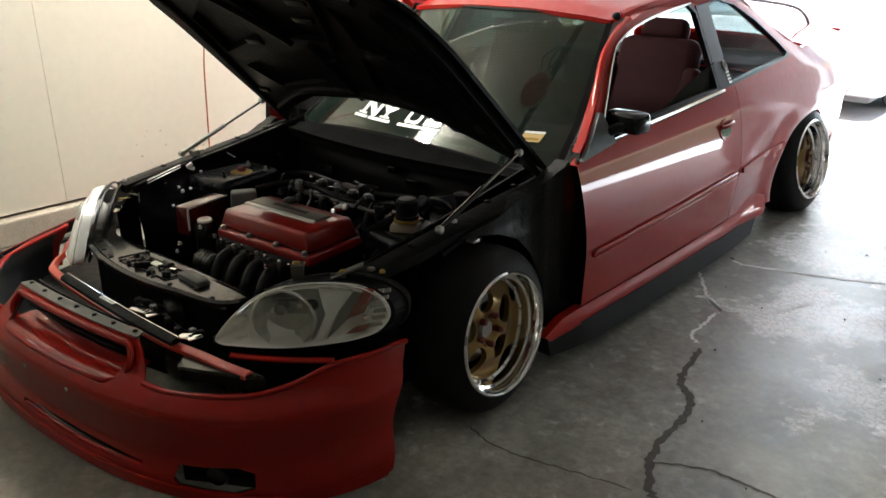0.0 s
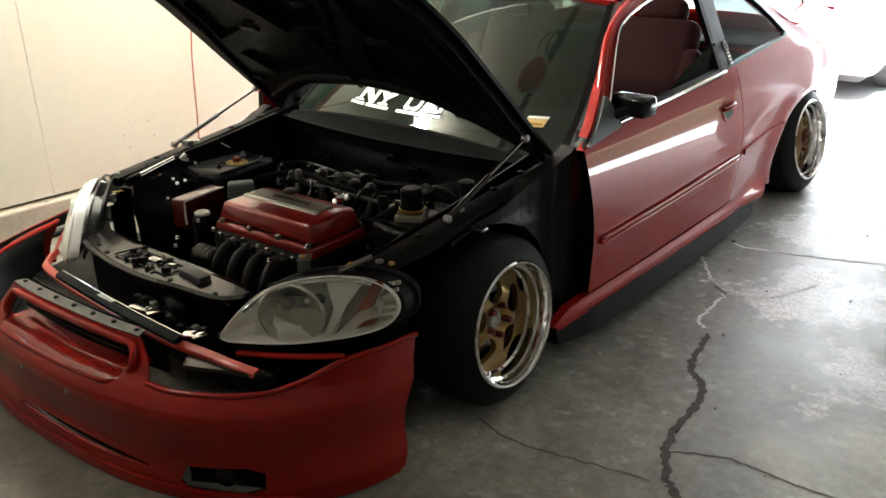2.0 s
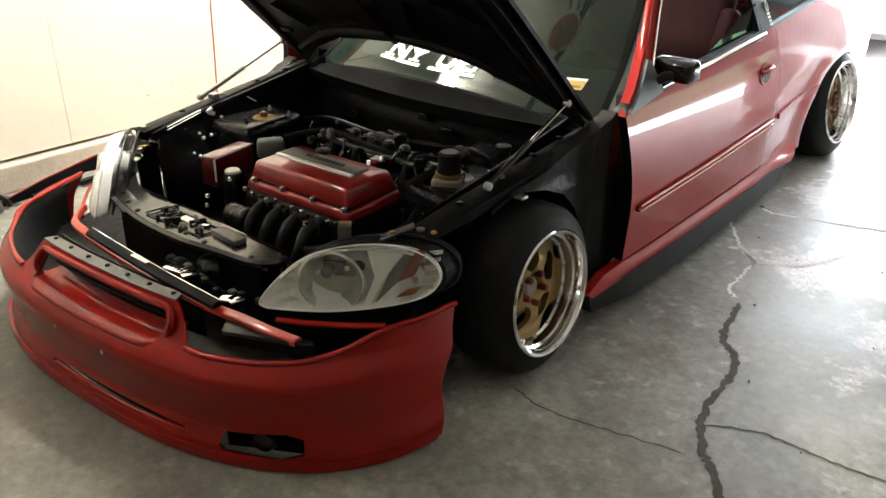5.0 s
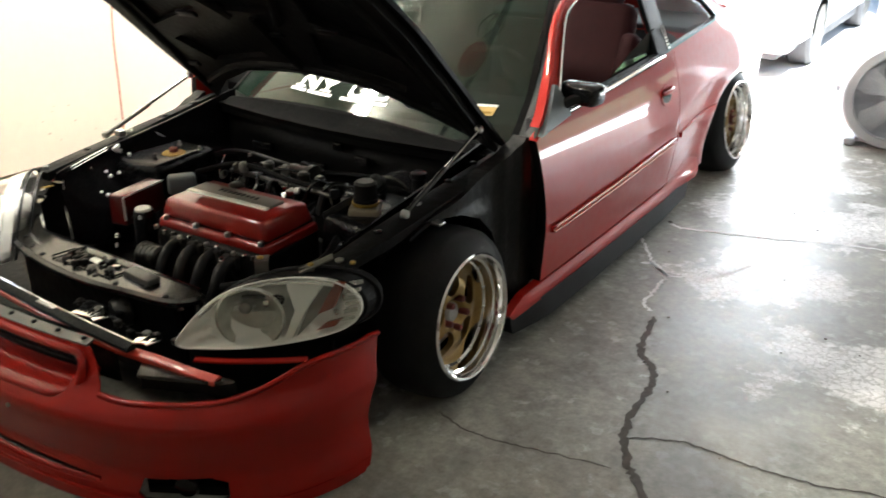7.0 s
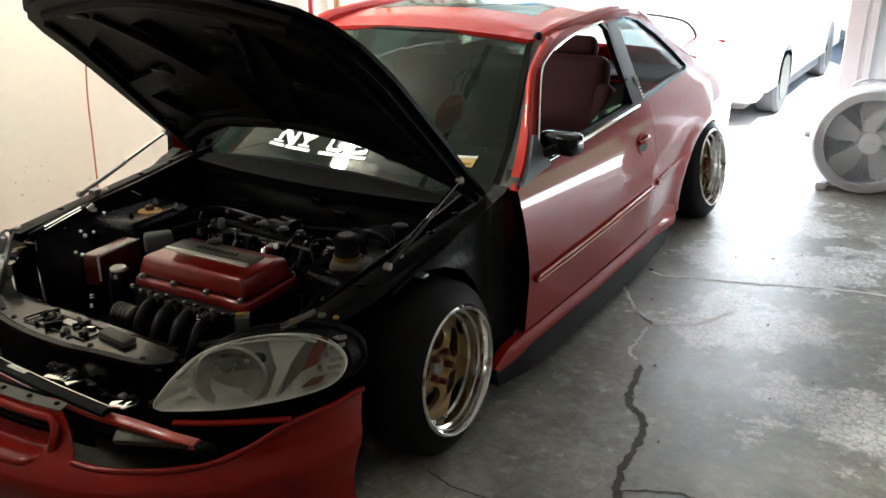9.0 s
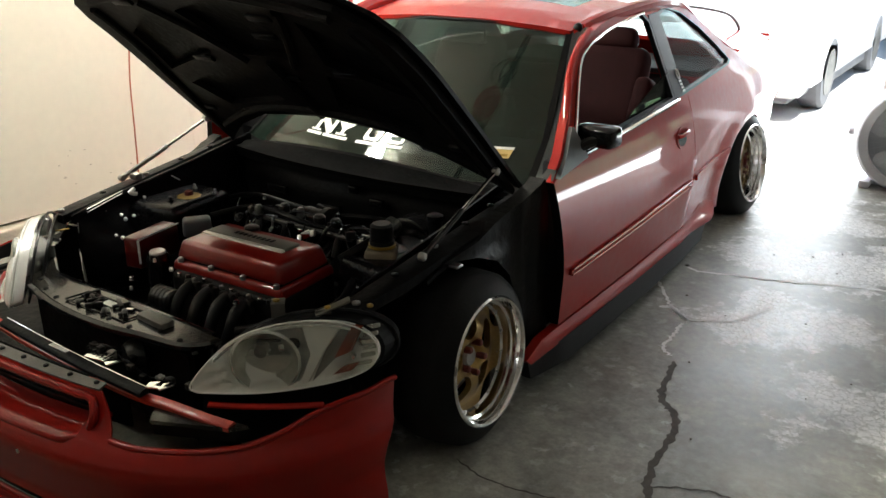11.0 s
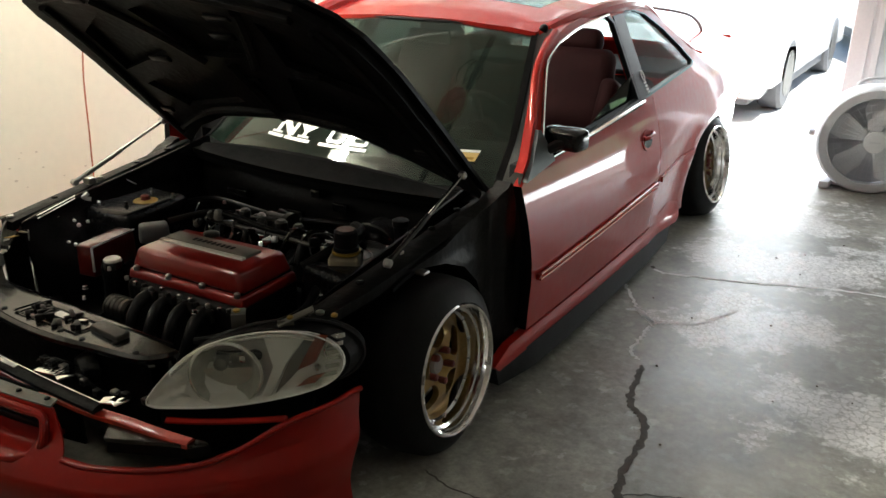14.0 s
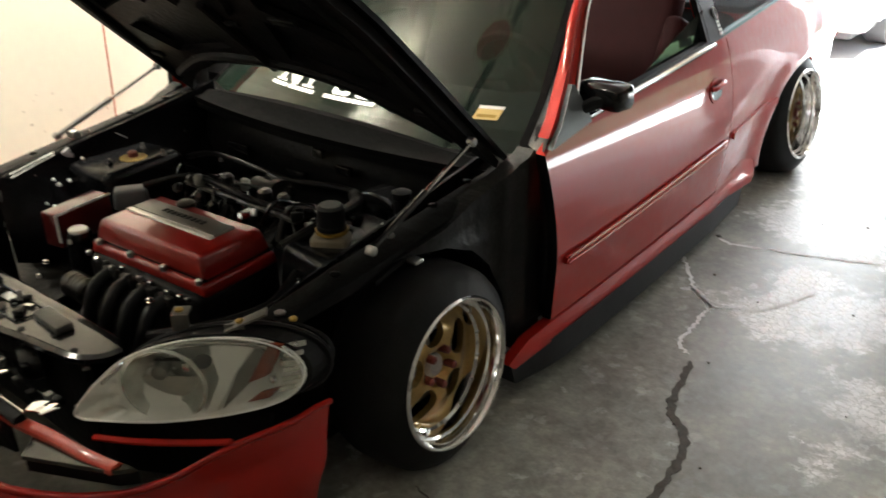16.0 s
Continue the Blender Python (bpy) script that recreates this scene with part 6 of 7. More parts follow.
# red intake box, white cap and black canister on the far side
boxed = Matrix.Translation((-0.283, -0.278, 0.0)) @ Matrix.Rotation(radians(101), 4, 'Z')
air_box = part("air_box", slab(-0.092, 0.092, -0.032, 0.032, 0.42, 0.518, 0.97, 0.006, boxed), BOX_RED, car, "dark red metal box")
# glints along the box edges, put in as pale tubes
part("box_edge", tube([boxed @ Vector((-0.09, -0.0315, 0.516)), boxed @ Vector((0.09, -0.0315, 0.516))], 0.003, 6), GLINT_METAL, air_box, "bright line for the glint on the box edge")
part("box_edge", tube([boxed @ Vector((-0.0915, -0.031, 0.515)), boxed @ Vector((-0.0925, -0.031, 0.44))], 0.0035, 6), GLINT_METAL, air_box, "bright line for the glint on the box edge")
part("reservoir", spun([(-0.16, 0.036), (-0.02, 0.036), (0.0, 0.030)], 20, m=Matrix.Translation((-0.182, -0.335, 0.48)) @ Matrix.Rotation(-math.pi / 2, 4, 'Y')), BLACK_PAINT, car, "black filler neck")
part("white_cap", spun([(0, 0.025), (0.006, 0.025), (0.009, 0.021)], 22, m=Matrix.Translation((-0.182, -0.335, 0.48)) @ Matrix.Rotation(-math.pi / 2, 4, 'Y')), WHITE_PLASTIC, car, "round white filler cap")
part("wiper_motor", slab(-0.048, 0.048, -0.030, 0.030, 0.48, 0.537, 0.9, 0.010, Matrix.Translation((-0.215, -0.150, 0.0)) @ Matrix.Rotation(radians(55), 4, 'Z')), SAIL_GREY, car, "grey cast housing")
# brake master cylinder and its bottle on the near side
part("brake_booster", spun([(-0.05, 0.085), (-0.04, 0.10), (0.03, 0.10), (0.05, 0.07)], 28, m=Matrix.Translation((0.36, 0.27, 0.44)) @ Matrix.Rotation(math.pi / 2, 4, 'Z')), BLACK_PAINT, car, "round black brake booster")
bottle = part("brake_reservoir", slab(-0.048, 0.048, -0.036, 0.036, 0.495, 0.545, 0.95, 0.012, Matrix.Translation((0.465, -0.035, 0)) @ Matrix.Rotation(radians(30), 4, 'Z')), CLOUDY, car, "cloudy fluid bottle")
part("bottle_cap", spun([(0, 0.037), (0.010, 0.037), (0.012, 0.034), (0.055, 0.034), (0.062, 0.026)], 22, m=Matrix.Translation((0.465, -0.03, 0.558)) @ Matrix.Rotation(-math.pi / 2, 4, 'Y')), PLASTIC, bottle, "tall black screw cap")
part("bottle_band", spun([(0, 0.041), (0.008, 0.041)], 22, m=Matrix.Translation((0.465, -0.03, 0.549)) @ Matrix.Rotation(-math.pi / 2, 4, 'Y')), YELLOW, bottle, "yellow warning band")
part("tray_edge", tube(curve([(0.39, -0.09, 0.492), (0.46, -0.105, 0.494), (0.54, -0.06, 0.497), (0.56, 0.0, 0.50)], 5), 0.0035, 6), CHROME, bottle, "bright bracket edge")
part("clutch_reservoir", spun([(0, 0.020), (0.05, 0.022), (0.055, 0.026), (0.07, 0.026), (0.075, 0.016)], 18, m=Matrix.Translation((0.50, 0.19, 0.52)) @ Matrix.Rotation(-math.pi / 2, 4, 'Y')), PLASTIC, car, "small black reservoir")
part("battery_tray", slab(-0.08, 0.08, -0.06, 0.06, 0.47, 0.482, 1, 0.003, Matrix.Translation((0.43, 0.03, 0)) @ Matrix.Rotation(.2, 4, 'Z')), GUNMETAL, car, "bare metal bracket plate")
# right side brackets behind the far headlight
for k in range(3):
    part("wing_bracket", box(-0.045, 0.045, -0.006, 0.006, -0.0015, 0.0015, 0.001, m=Matrix.Translation((-0.585 + 0.006 * k, -0.50 + 0.022 * k, 0.455 + 0.012 * k)) @ Matrix.Rotation(radians(35 - 9 * k), 4, 'Z') @ Matrix.Rotation(radians(15 * (k % 3)), 4, 'X')), (STEEL, CREAM, CHROME)[k % 3], car, "worn metal bracket")
for k in range(6):
    x, y, z = -0.60 + 0.015 * (k % 3), -0.52 + 0.030 * k, 0.452 + 0.010 * k
    m = Matrix.Translation((x, y, z)) @ Matrix.Rotation(radians(20 + 23 * k), 4, 'Z') @ Matrix.Rotation(radians(12 * (k % 3)), 4, 'Y')
    part("lamp_bracket", box(-0.028, 0.028, -0.007, 0.007, -0.0015, 0.0015, 0.001, m=m), (YELLOW, CHROME, CREAM, STEEL, YELLOW, CREAM)[k], car, "worn plated lamp bracket")
for y in (-0.36, -0.2, -0.02, 0.14, 0.28):
    for s in (1, -1):
        z = 0.502 + 0.145 * (y + 0.6) / 1.05
        part("rail_bolt", spun([(0, 0.011), (0.006, 0.011), (0.008, 0.006)], 8, m=Matrix.Translation((s * 0.645, y, z)) @ Matrix.Rotation(-math.pi / 2, 4, 'Y')), STEEL if y in (-0.36, -0.02) else BLACK_PAINT, car, "bolt on the wing rail")
# bright beads scattered through the bay to add glints
shine = random.Random(21)
for k in range(26):
    side_x = -0.592 if k < 9 else shine.uniform(-0.5, 0.55)
    y = shine.uniform(-0.34, 0.30) if k < 9 else shine.uniform(-0.52, 0.28)
    z = shine.uniform(0.44, 0.54) if k < 9 else (0.437 if y < -0.48 else shine.uniform(0.42, 0.50))
    turned = Matrix.Identity(4) if k < 9 else Matrix.Rotation(-math.pi / 2, 4, 'Y')
    r = shine.uniform(0.004, 0.008)
    part("bay_glint", spun([(0, r * 1.2), (0.003, r * 1.2), (0.004, r), (0.010, r), (0.011, r * 0.7)], 8, m=Matrix.Translation((side_x, y, z)) @ turned), (CHROME, STEEL)[k % 2], car, "bright bead added as a glint in the engine bay")
part("rail_tab", box(0.68, 0.73, -0.03, 0.0, 0.535, 0.545, 0.003), STEEL, car, "bright metal tab")
part("rail_clip", box(-0.66, -0.62, -0.08, -0.05, 0.575, 0.60, 0.006), STEEL, car, "bright metal clip")

# glints on the far inner wing, put in as bright lines, a clip and beads
for z0, z1 in ((0.537, 0.566), (0.526, 0.557)):
    part("wing_seam", tube([(-0.583, -0.305, z0), (-0.586, -0.234, (z0 + z1) / 2), (-0.587, -0.163, z1)], 0.0014, 6), GLINT_METAL, car, "thin bright line for the glint on a seam")
clip = box(-0.004, 0.004, -0.017, 0.010, -0.010, 0.004, 0.002, m=Matrix.Translation((-0.583, -0.126, 0.562)) @ Matrix.Rotation(radians(28), 4, 'X'))
box(-0.004, 0.005, -0.004, 0.018, -0.018, -0.004, 0.002, clip, m=Matrix.Translation((-0.583, -0.122, 0.558)) @ Matrix.Rotation(radians(-20), 4, 'X'))
part("glint_clip", clip, GLINT_METAL, car, "folded bright clip standing in for a glint")
part("seam_edge", tube([(-0.584, 0.045, 0.573), (-0.583, 0.080, 0.548)], 0.0015, 6), GLINT_METAL, car, "bright seam end")
part("apron_edge", tube(curve([(-0.583, -0.345, 0.500), (-0.578, -0.352, 0.45), (-0.582, -0.356, 0.395)], 5), 0.002, 6), STEEL, car, "bright line for the glint on the panel edge")
for x, y, z, r in ((-0.564, -0.194, 0.492, 0.0045), (-0.558, -0.184, 0.474, 0.006), (-0.558, -0.150, 0.477, 0.005), (-0.538, -0.242, 0.436, 0.004), (-0.530, -0.224, 0.422, 0.0055), (-0.578, -0.085, 0.526, 0.004), (-0.574, -0.352, 0.392, 0.006)):
    part("wing_glint", spun([(0, r * 1.2), (0.003, r * 1.2), (0.004, r), (0.008, r * 0.8), (0.009, r * 0.4)], 8, m=Matrix.Translation((x, y, z))), GLINT_METAL, car, "bright bead put in as a glint")

# ---- windshield lettering and stickers ----


def slab_letter(letter, x, z, wide, tall):
    """A block letter with slab serifs as strokes in its own square, each stroke a flat bar of vinyl."""
    w = 0.17
    bars = {"N": [((0.16, 0), (0.16, 1), w), ((0.84, 0), (0.84, 1), w), ((0.14, 1), (0.86, 0), w), ((-0.06, 0.05), (0.40, 0.05), 0.12), ((0.0, 0.95), (0.3, 0.95), 0.12), ((0.66, 0.95), (1.08, 0.95), 0.12)],
            "Y": [((0.5, 0), (0.5, 0.48), w), ((0.5, 0.46), (0.1, 1), w), ((0.5, 0.46), (0.9, 1), w), ((0.26, 0.05), (0.74, 0.05), 0.12), ((-0.06, 0.95), (0.3, 0.95), 0.12), ((0.7, 0.95), (1.06, 0.95), 0.12)],
            "U": [((0.16, 0.18), (0.16, 1), w), ((0.84, 0.18), (0.84, 1), w), ((0.12, 0.24), (0.32, 0.06), w), ((0.88, 0.24), (0.68, 0.06), w), ((0.25, 0.09), (0.75, 0.09), 0.18), ((-0.02, 0.95), (0.36, 0.95), 0.12), ((0.64, 0.95), (1.02, 0.95), 0.12)],
            "S": [((0.12, 0.09), (0.80, 0.09), 0.18), ((0.84, 0.06), (0.84, 0.52), w), ((0.84, 0.50), (0.16, 0.52), 0.18), ((0.16, 0.52), (0.16, 0.94), w), ((0.18, 0.92), (0.9, 0.92), 0.18), ((0.10, 0.04), (0.10, 0.30), 0.16)]}[letter]
    bm = bmesh.new()
    for k, (p, q, t) in enumerate(bars):
        p, q = Vector((x + p[0] * wide, z + p[1] * tall)), Vector((x + q[0] * wide, z + q[1] * tall))
        n = Vector((-(q - p).y, (q - p).x)).normalized() * (t * wide * 0.5 if abs(q.x - p.x) < abs(q.y - p.y) * 3 else t * tall * 0.5)
        step = max(2, int((q - p).length / 0.02))
        rows = []
        for a in range(step + 1):
            c = p.lerp(q, a / step)
            rows.append([bm.verts.new((v.x, wind_y(v.x, v.y) - 0.0035 - 0.0002 * k - d, v.y + 0.002)) for v in (c + n, c - n) for d in (0.0, 0.0006)])
        for r0, r1 in zip(rows, rows[1:]):
            for i, j in ((0, 2), (2, 3), (3, 1), (1, 0)):
                bm.faces.new((r0[i], r0[j], r1[j], r1[i]))
    return bm


for letter, x, wide in (("N", -0.268, 0.118), ("Y", -0.165, 0.112), ("U", -0.008, 0.086), ("S", 0.094, 0.082)):
    part("banner_letter", slab_letter(letter, x, 0.711, wide, 0.046), STICKER, screen, "white block letter with slab serifs", False)
for x0, x1 in ((-0.289, -0.205), (-0.195, -0.068), (-0.022, 0.092), (0.098, 0.178)):
    part("letter_shadow", panel([(x0, 0.699), (x1, 0.699), (x1, 0.707), (x0, 0.707)], lambda x, z: (x, wind_y(x, z) - 0.003, z + 0.002), lambda x, z: (0, 0.001, 0), 0.03), STICKER, screen, "white bar below the letters")
part("inspection_sticker", panel([(0.482, 0.700), (0.550, 0.700), (0.550, 0.722), (0.482, 0.722)], lambda x, z: (x, wind_y(x, z) - 0.002, z + 0.002), lambda x, z: (0, 0.001, 0), 0.03), ORANGE_LABEL, screen, "small yellow and orange sticker")
part("sticker_band", panel([(0.482, 0.7225), (0.550, 0.7225), (0.550, 0.729), (0.482, 0.729)], lambda x, z: (x, wind_y(x, z) - 0.002, z + 0.002), lambda x, z: (0, 0.001, 0), 0.03), STICKER, screen, "pale top of the sticker")
part("sticker_bar", panel([(0.49, 0.705), (0.542, 0.705), (0.542, 0.711), (0.49, 0.711)], lambda x, z: (x, wind_y(x, z) - 0.0035, z + 0.002), lambda x, z: (0, 0.001, 0), 0.03), YELLOW, screen, "unreadable print on the sticker")

# ---- cabin ----
part("dashboard", panel([(-0.64, 0.0), (0.64, 0.0), (0.62, 0.32), (-0.62, 0.32)], lambda x, d: (x, 0.52 + d + 0.08 * (x / .6) ** 2, 0.665 + 0.05 * math.sin(d * 8) - 0.25 * max(0, d - 0.22)), lambda x, d: (0, 0, -0.15), 0.06), DARK_CLOTH, car, "dark dashboard")
wheel_at = Matrix.Translation((0.33, 1.0, 0.70)) @ Matrix.Rotation(radians(-62), 4, 'X')
b = bmesh.new()
ringpts = [wheel_at @ Vector((0.17 * math.cos(a), 0.17 * math.sin(a), 0)) for a in [2 * math.pi * k / 36 for k in range(38)]]
steer = part("steering_wheel", tube(ringpts, 0.014, 10), SEAT_RED, car, "red steering wheel")
part("steering_hub", spun([(-0.02, 0.05), (0.02, 0.05), (0.03, 0.03)], 20, m=wheel_at @ Matrix.Rotation(-math.pi / 2, 4, 'Y')), HUB_RED, steer, "red hub")
for a in (0.2, 2.94, 4.71):
    part("steering_spoke", tube([wheel_at @ Vector((0.04 * math.cos(a), 0.04 * math.sin(a), 0)), wheel_at @ Vector((0.165 * math.cos(a), 0.165 * math.sin(a), 0))], 0.012, 8), STEEL, steer)


def seat(x):
    holder = new("seat")
    holder.parent = car
    tagged(holder, "red cloth bucket seat with dark bolsters")
    part("cushion", slab(-0.23, 0.23, -0.24, 0.24, 0.25, 0.42, 0.95, 0.05, Matrix.Translation((x, 1.35, 0))), SEAT_RED, holder)
    lean = Matrix.Translation((x, 1.55, 0.38)) @ Matrix.Rotation(radians(-22), 4, 'X')
    part("backrest", slab(-0.22, 0.22, -0.06, 0.07, 0.0, 0.60, 0.86, 0.05, lean), SEAT_RED, holder)
    for s in (1, -1):
        part("bolster", slab(-0.045, 0.045, -0.11, 0.05, 0.02, 0.46, 0.85, 0.03, lean @ Matrix.Translation((s * 0.21, 0, 0))), SEAT_RED, holder)
    part("headrest", slab(-0.12, 0.12, -0.04, 0.05, 0.585, 0.69, 0.9, 0.04, lean), SEAT_RED, holder, "red headrest")


seat(0.37), seat(-0.37)
part("rear_bench", slab(-0.55, 0.55, -0.10, 0.10, 0.25, 0.74, 0.95, 0.05, Matrix.Translation((0, 2.28, 0)) @ Matrix.Rotation(radians(-12), 4, 'X')), DARK_CLOTH, car, "dark rear bench")
part("parcel_shelf", box(-0.6, 0.6, 2.35, 2.9, 0.74, 0.77, 0.01), DARK_CLOTH, car, "dark parcel shelf")
for s in (1, -1):
    part("door_card", box(s * 0.70, s * 0.76, 0.5, 1.64, 0.2, 0.73, 0.01), DARK_CLOTH, car, "dark door card")
part("headliner", panel([(-0.5, 1.08), (0.5, 1.08), (0.52, 2.1), (-0.52, 2.1)], lambda x, y: (x, y, roof_z(x, y) - 0.035), lambda x, y: (0, 0, -0.004), 0.1, (sun_hole,)), DARK_CLOTH, car, "dark headliner")
part("rear_mirror", slab(-0.1, 0.1, -0.012, 0.012, 0.99, 1.045, 0.95, 0.008, Matrix.Translation((0, 1.12, 0))), PLASTIC, car, "interior mirror")

# door mirrors with their sail plates
for s in (1, -1):
    sail = [(0.42, 0.702), (0.625, 0.728), (0.622, 0.745), (0.60, 0.825), (0.585, 0.828)]
    mirror = part("door_mirror", slab(-0.072, 0.072, -0.042, 0.046, -0.036, 0.036, 0.95, 0.020, Matrix.Translation((s * 0.812, 0.675, 0.792)) @ Matrix.Rotation(radians(-8 * s), 4, 'Z')), BLACK_PAINT, car, "glossy black door mirror")
    part("sail_plate", panel(sail, on_side(s, 0.014), inward(s, 0.016), 0.06), SAIL_GREY, mirror, "grey triangular mirror base")
    part("mirror_arm", tube([(s * 0.77, 0.60, 0.755), (s * 0.80, 0.63, 0.775), (s * 0.84, 0.66, 0.785)], 0.018, 8), PLASTIC, mirror, "black mirror arm")

# a little of the glass of the driver's door still up
for s in (1, -1):
    part("door_glass", panel([(0.98, belt(1.0)), (1.52, belt(1.5)), (1.525, 0.885), (1.46, 0.872), (1.25, 0.825)], lambda y, z, s=s: (s * (half(y, belt(y)) - 0.030 - 0.20 * (z - belt(y))), y, z), inward(s, 0.004), 0.1), DOOR_GLASS, car, "partly lowered door glass").visible_shadow = False
# badge on the door post
ringb = [on_side(1, 0.008)(1.612 + 0.014 * math.cos(t), 0.865 + 0.018 * math.sin(t)) for t in [2 * math.pi * k / 16 for k in range(18)]]
badge = part("post_sticker", tube(ringb, 0.0025, 5), STICKER, car, "small white ring sticker")
for k in range(4):
    part("sticker_bar", panel([(1.598, 0.795 + 0.013 * k), (1.625, 0.796 + 0.013 * k), (1.626, 0.803 + 0.013 * k), (1.599, 0.802 + 0.013 * k)], on_side(1, 0.008), inward(1, 0.002), 0.03), STICKER, badge)
# slim wing on the boot
wing = curve([(-0.50, 3.38, 0.84), (-0.47, 3.36, 0.93), (-0.36, 3.35, 0.985), (0, 3.34, 1.01), (0.36, 3.35, 0.985), (0.47, 3.36, 0.93), (0.50, 3.38, 0.84)], 6)
# grey instead of red, since doorway glare is painted into the spoiler
part("rear_spoiler", tube(wing, 0.008, 8), GLARE_GREY, car, "slim grey boot spoiler")

# ---- on the floor by the wall ----
fender = thing("loose_fender", "removed front fender lying on the floor, black inside", "car part", (-1.56, -0.10, 0), 0)
span = [(-0.50, 0.0), (-0.42, 0.025), (-0.2, 0.065), (0.05, 0.105), (0.35, 0.115), (0.55, 0.10), (0.55, 0.0), (0.30, 0.0), (0.18, 0.035), (-0.02, 0.04), (-0.18, 0.02), (-0.28, 0.0)]
part("fender_skin", panel(span, lambda y, z: (-0.06 - 0.10 * z - 0.05 * math.cos(y * 3), y, z + 0.004), lambda y, z: (-0.004, 0, 0), 0.05), RED, fender, "red outer skin")
part("fender_inside", panel([(y * 0.985, z * 0.92 + 0.004) for y, z in span], lambda y, z: (-0.052 - 0.10 * z - 0.05 * math.cos(y * 3), y, z + 0.004), lambda y, z: (-0.004, 0, 0), 0.05), BLACK_DULL, fender, "black inner side")
part("fender_flange", tube([(-0.02 - 0.05 * math.cos(y * 3), y, 0.02) for y in [-0.3 + 0.8 * k / 10 for k in range(11)]], 0.014, 6), BLACK_DULL, fender, "folded lower flange")

# ---- low container by the wall ----
pan = thing("oil_pan", "low grey container with a curved black handle by the wall", "container", (-1.66, -0.68, 0))
part("tray", slab(-0.09, 0.09, -0.15, 0.15, 0.0, 0.085, 0.9, 0.02, Matrix.Identity(4)), GREY_PLASTIC, pan, "dusty grey tray")
part("handle", tube(curve([(0.0, -0.17, 0.10), (0.01, -0.06, 0.155), (0.03, 0.06, 0.13), (0.05, 0.16, 0.05), (0.05, 0.18, 0.012)], 6), 0.011, 8), PLASTIC, pan, "curved black handle")

# ---- orange cord on the wall ----
cord = thing("extension_cord", "thin orange extension cord hanging down the wall", "cord")
line = curve([(LEFT + 0.012, 0.80, 2.3), (LEFT + 0.015, 0.795, 1.4), (LEFT + 0.012, 0.80, 0.98), (LEFT + 0.014, 0.77, 0.7), (LEFT + 0.02, 0.755, 0.45), (LEFT + 0.02, 0.745, 0.26), (LEFT + 0.07, 0.70, 0.13), (LEFT + 0.10, 0.62, 0.132), (LEFT + 0.07, 0.56, 0.135), (LEFT + 0.05, 0.60, 0.17), (LEFT + 0.06, 0.66, 0.14)], 8)
part("cable", tube(line, 0.0040, 8), CORD, cord)
part("plug", tube([(LEFT + 0.06, 0.66, 0.14), (LEFT + 0.06, 0.71, 0.145)], 0.012, 8), CORD, cord, "moulded plug end")

# ---- long-handled tools hanging on the wall by the doorway ----
TOOL_GREEN = material("green_tool_handle", (0.03, 0.16, 0.08), 0.45, 0, 0.2, 0.15, 12)
for y, wide, mat, lab in ((2.46, 0.016, TOOL_RED, "red-handled garden tool hanging on the wall"), (2.73, 0.024, WOOD, "weathered wooden post leaning on the wall"), (3.13, 0.018, WOOD, "brown wooden-handled tool hanging on the wall"), (3.55, 0.015, TOOL_GREEN, "green-handled garden tool hanging on the wall"), (3.82, 0.016, WOOD, "brown wooden-handled tool hanging on the wall"), (3.98, 0.014, TOOL_RED, "red-handled garden tool hanging on the wall")):
    tool = thing("garden_tool", lab, "tool", (LEFT + 0.05, y, 0), 0, "tools on the wall")
    part("handle", tube([(0, 0, 0.62), (0.004, 0.004, 1.2), (0, 0, 1.95)], wide, 10), mat, tool)
    part("tool_head", slab(-0.012, 0.012, -0.09, 0.09, 0.40, 0.64, 0.7, 0.008, Matrix.Identity(4)), STEEL, tool, "grey metal head")
    part("hook", tube([(-0.05, 0, 1.93), (0.0, 0, 1.93), (0.012, 0, 1.96)], 0.006, 6), STEEL, tool, "metal hook")
rs2 = random.Random(8)
for k in range(9):
    y, z, r = rs2.uniform(0.30, 0.72), rs2.uniform(0.24, 0.42), rs2.uniform(0.002, 0.0055)
    part("scuff", panel([(y + r * 1.8 * math.cos(t), z + r * math.sin(t * 1.0)) for t in [2 * math.pi * j / 9 for j in range(9)]], lambda a, b: (LEFT + 0.0012, a, b), lambda a, b: (-0.001, 0, 0), 0.05), FOOTING, wall, "small dark scuff")

# flaked dirt along the foot of the wall
crumbs = thing("flaked_paint", "dark flakes of old paint lying along the wall", "debris")
for k in range(22):
    x, y, r = LEFT + rs2.uniform(0.07, 0.24), rs2.uniform(-0.55, 0.25), rs2.uniform(0.005, 0.018)
    bend = rs2.uniform(0, 3)
    part("flake", panel([(x + r * (1 + 0.4 * math.sin(3 * t + bend)) * math.cos(t), y + r * 2.0 * math.sin(t)) for t in [2 * math.pi * j / 10 for j in range(10)]], lambda a, b: (a, b, 0.003), lambda a, b: (0, 0, -0.0022), 0.03), CRACK_DARK, crumbs)

specks = thing("floor_crumbs", "small dry crumbs scattered on the concrete floor", "debris")
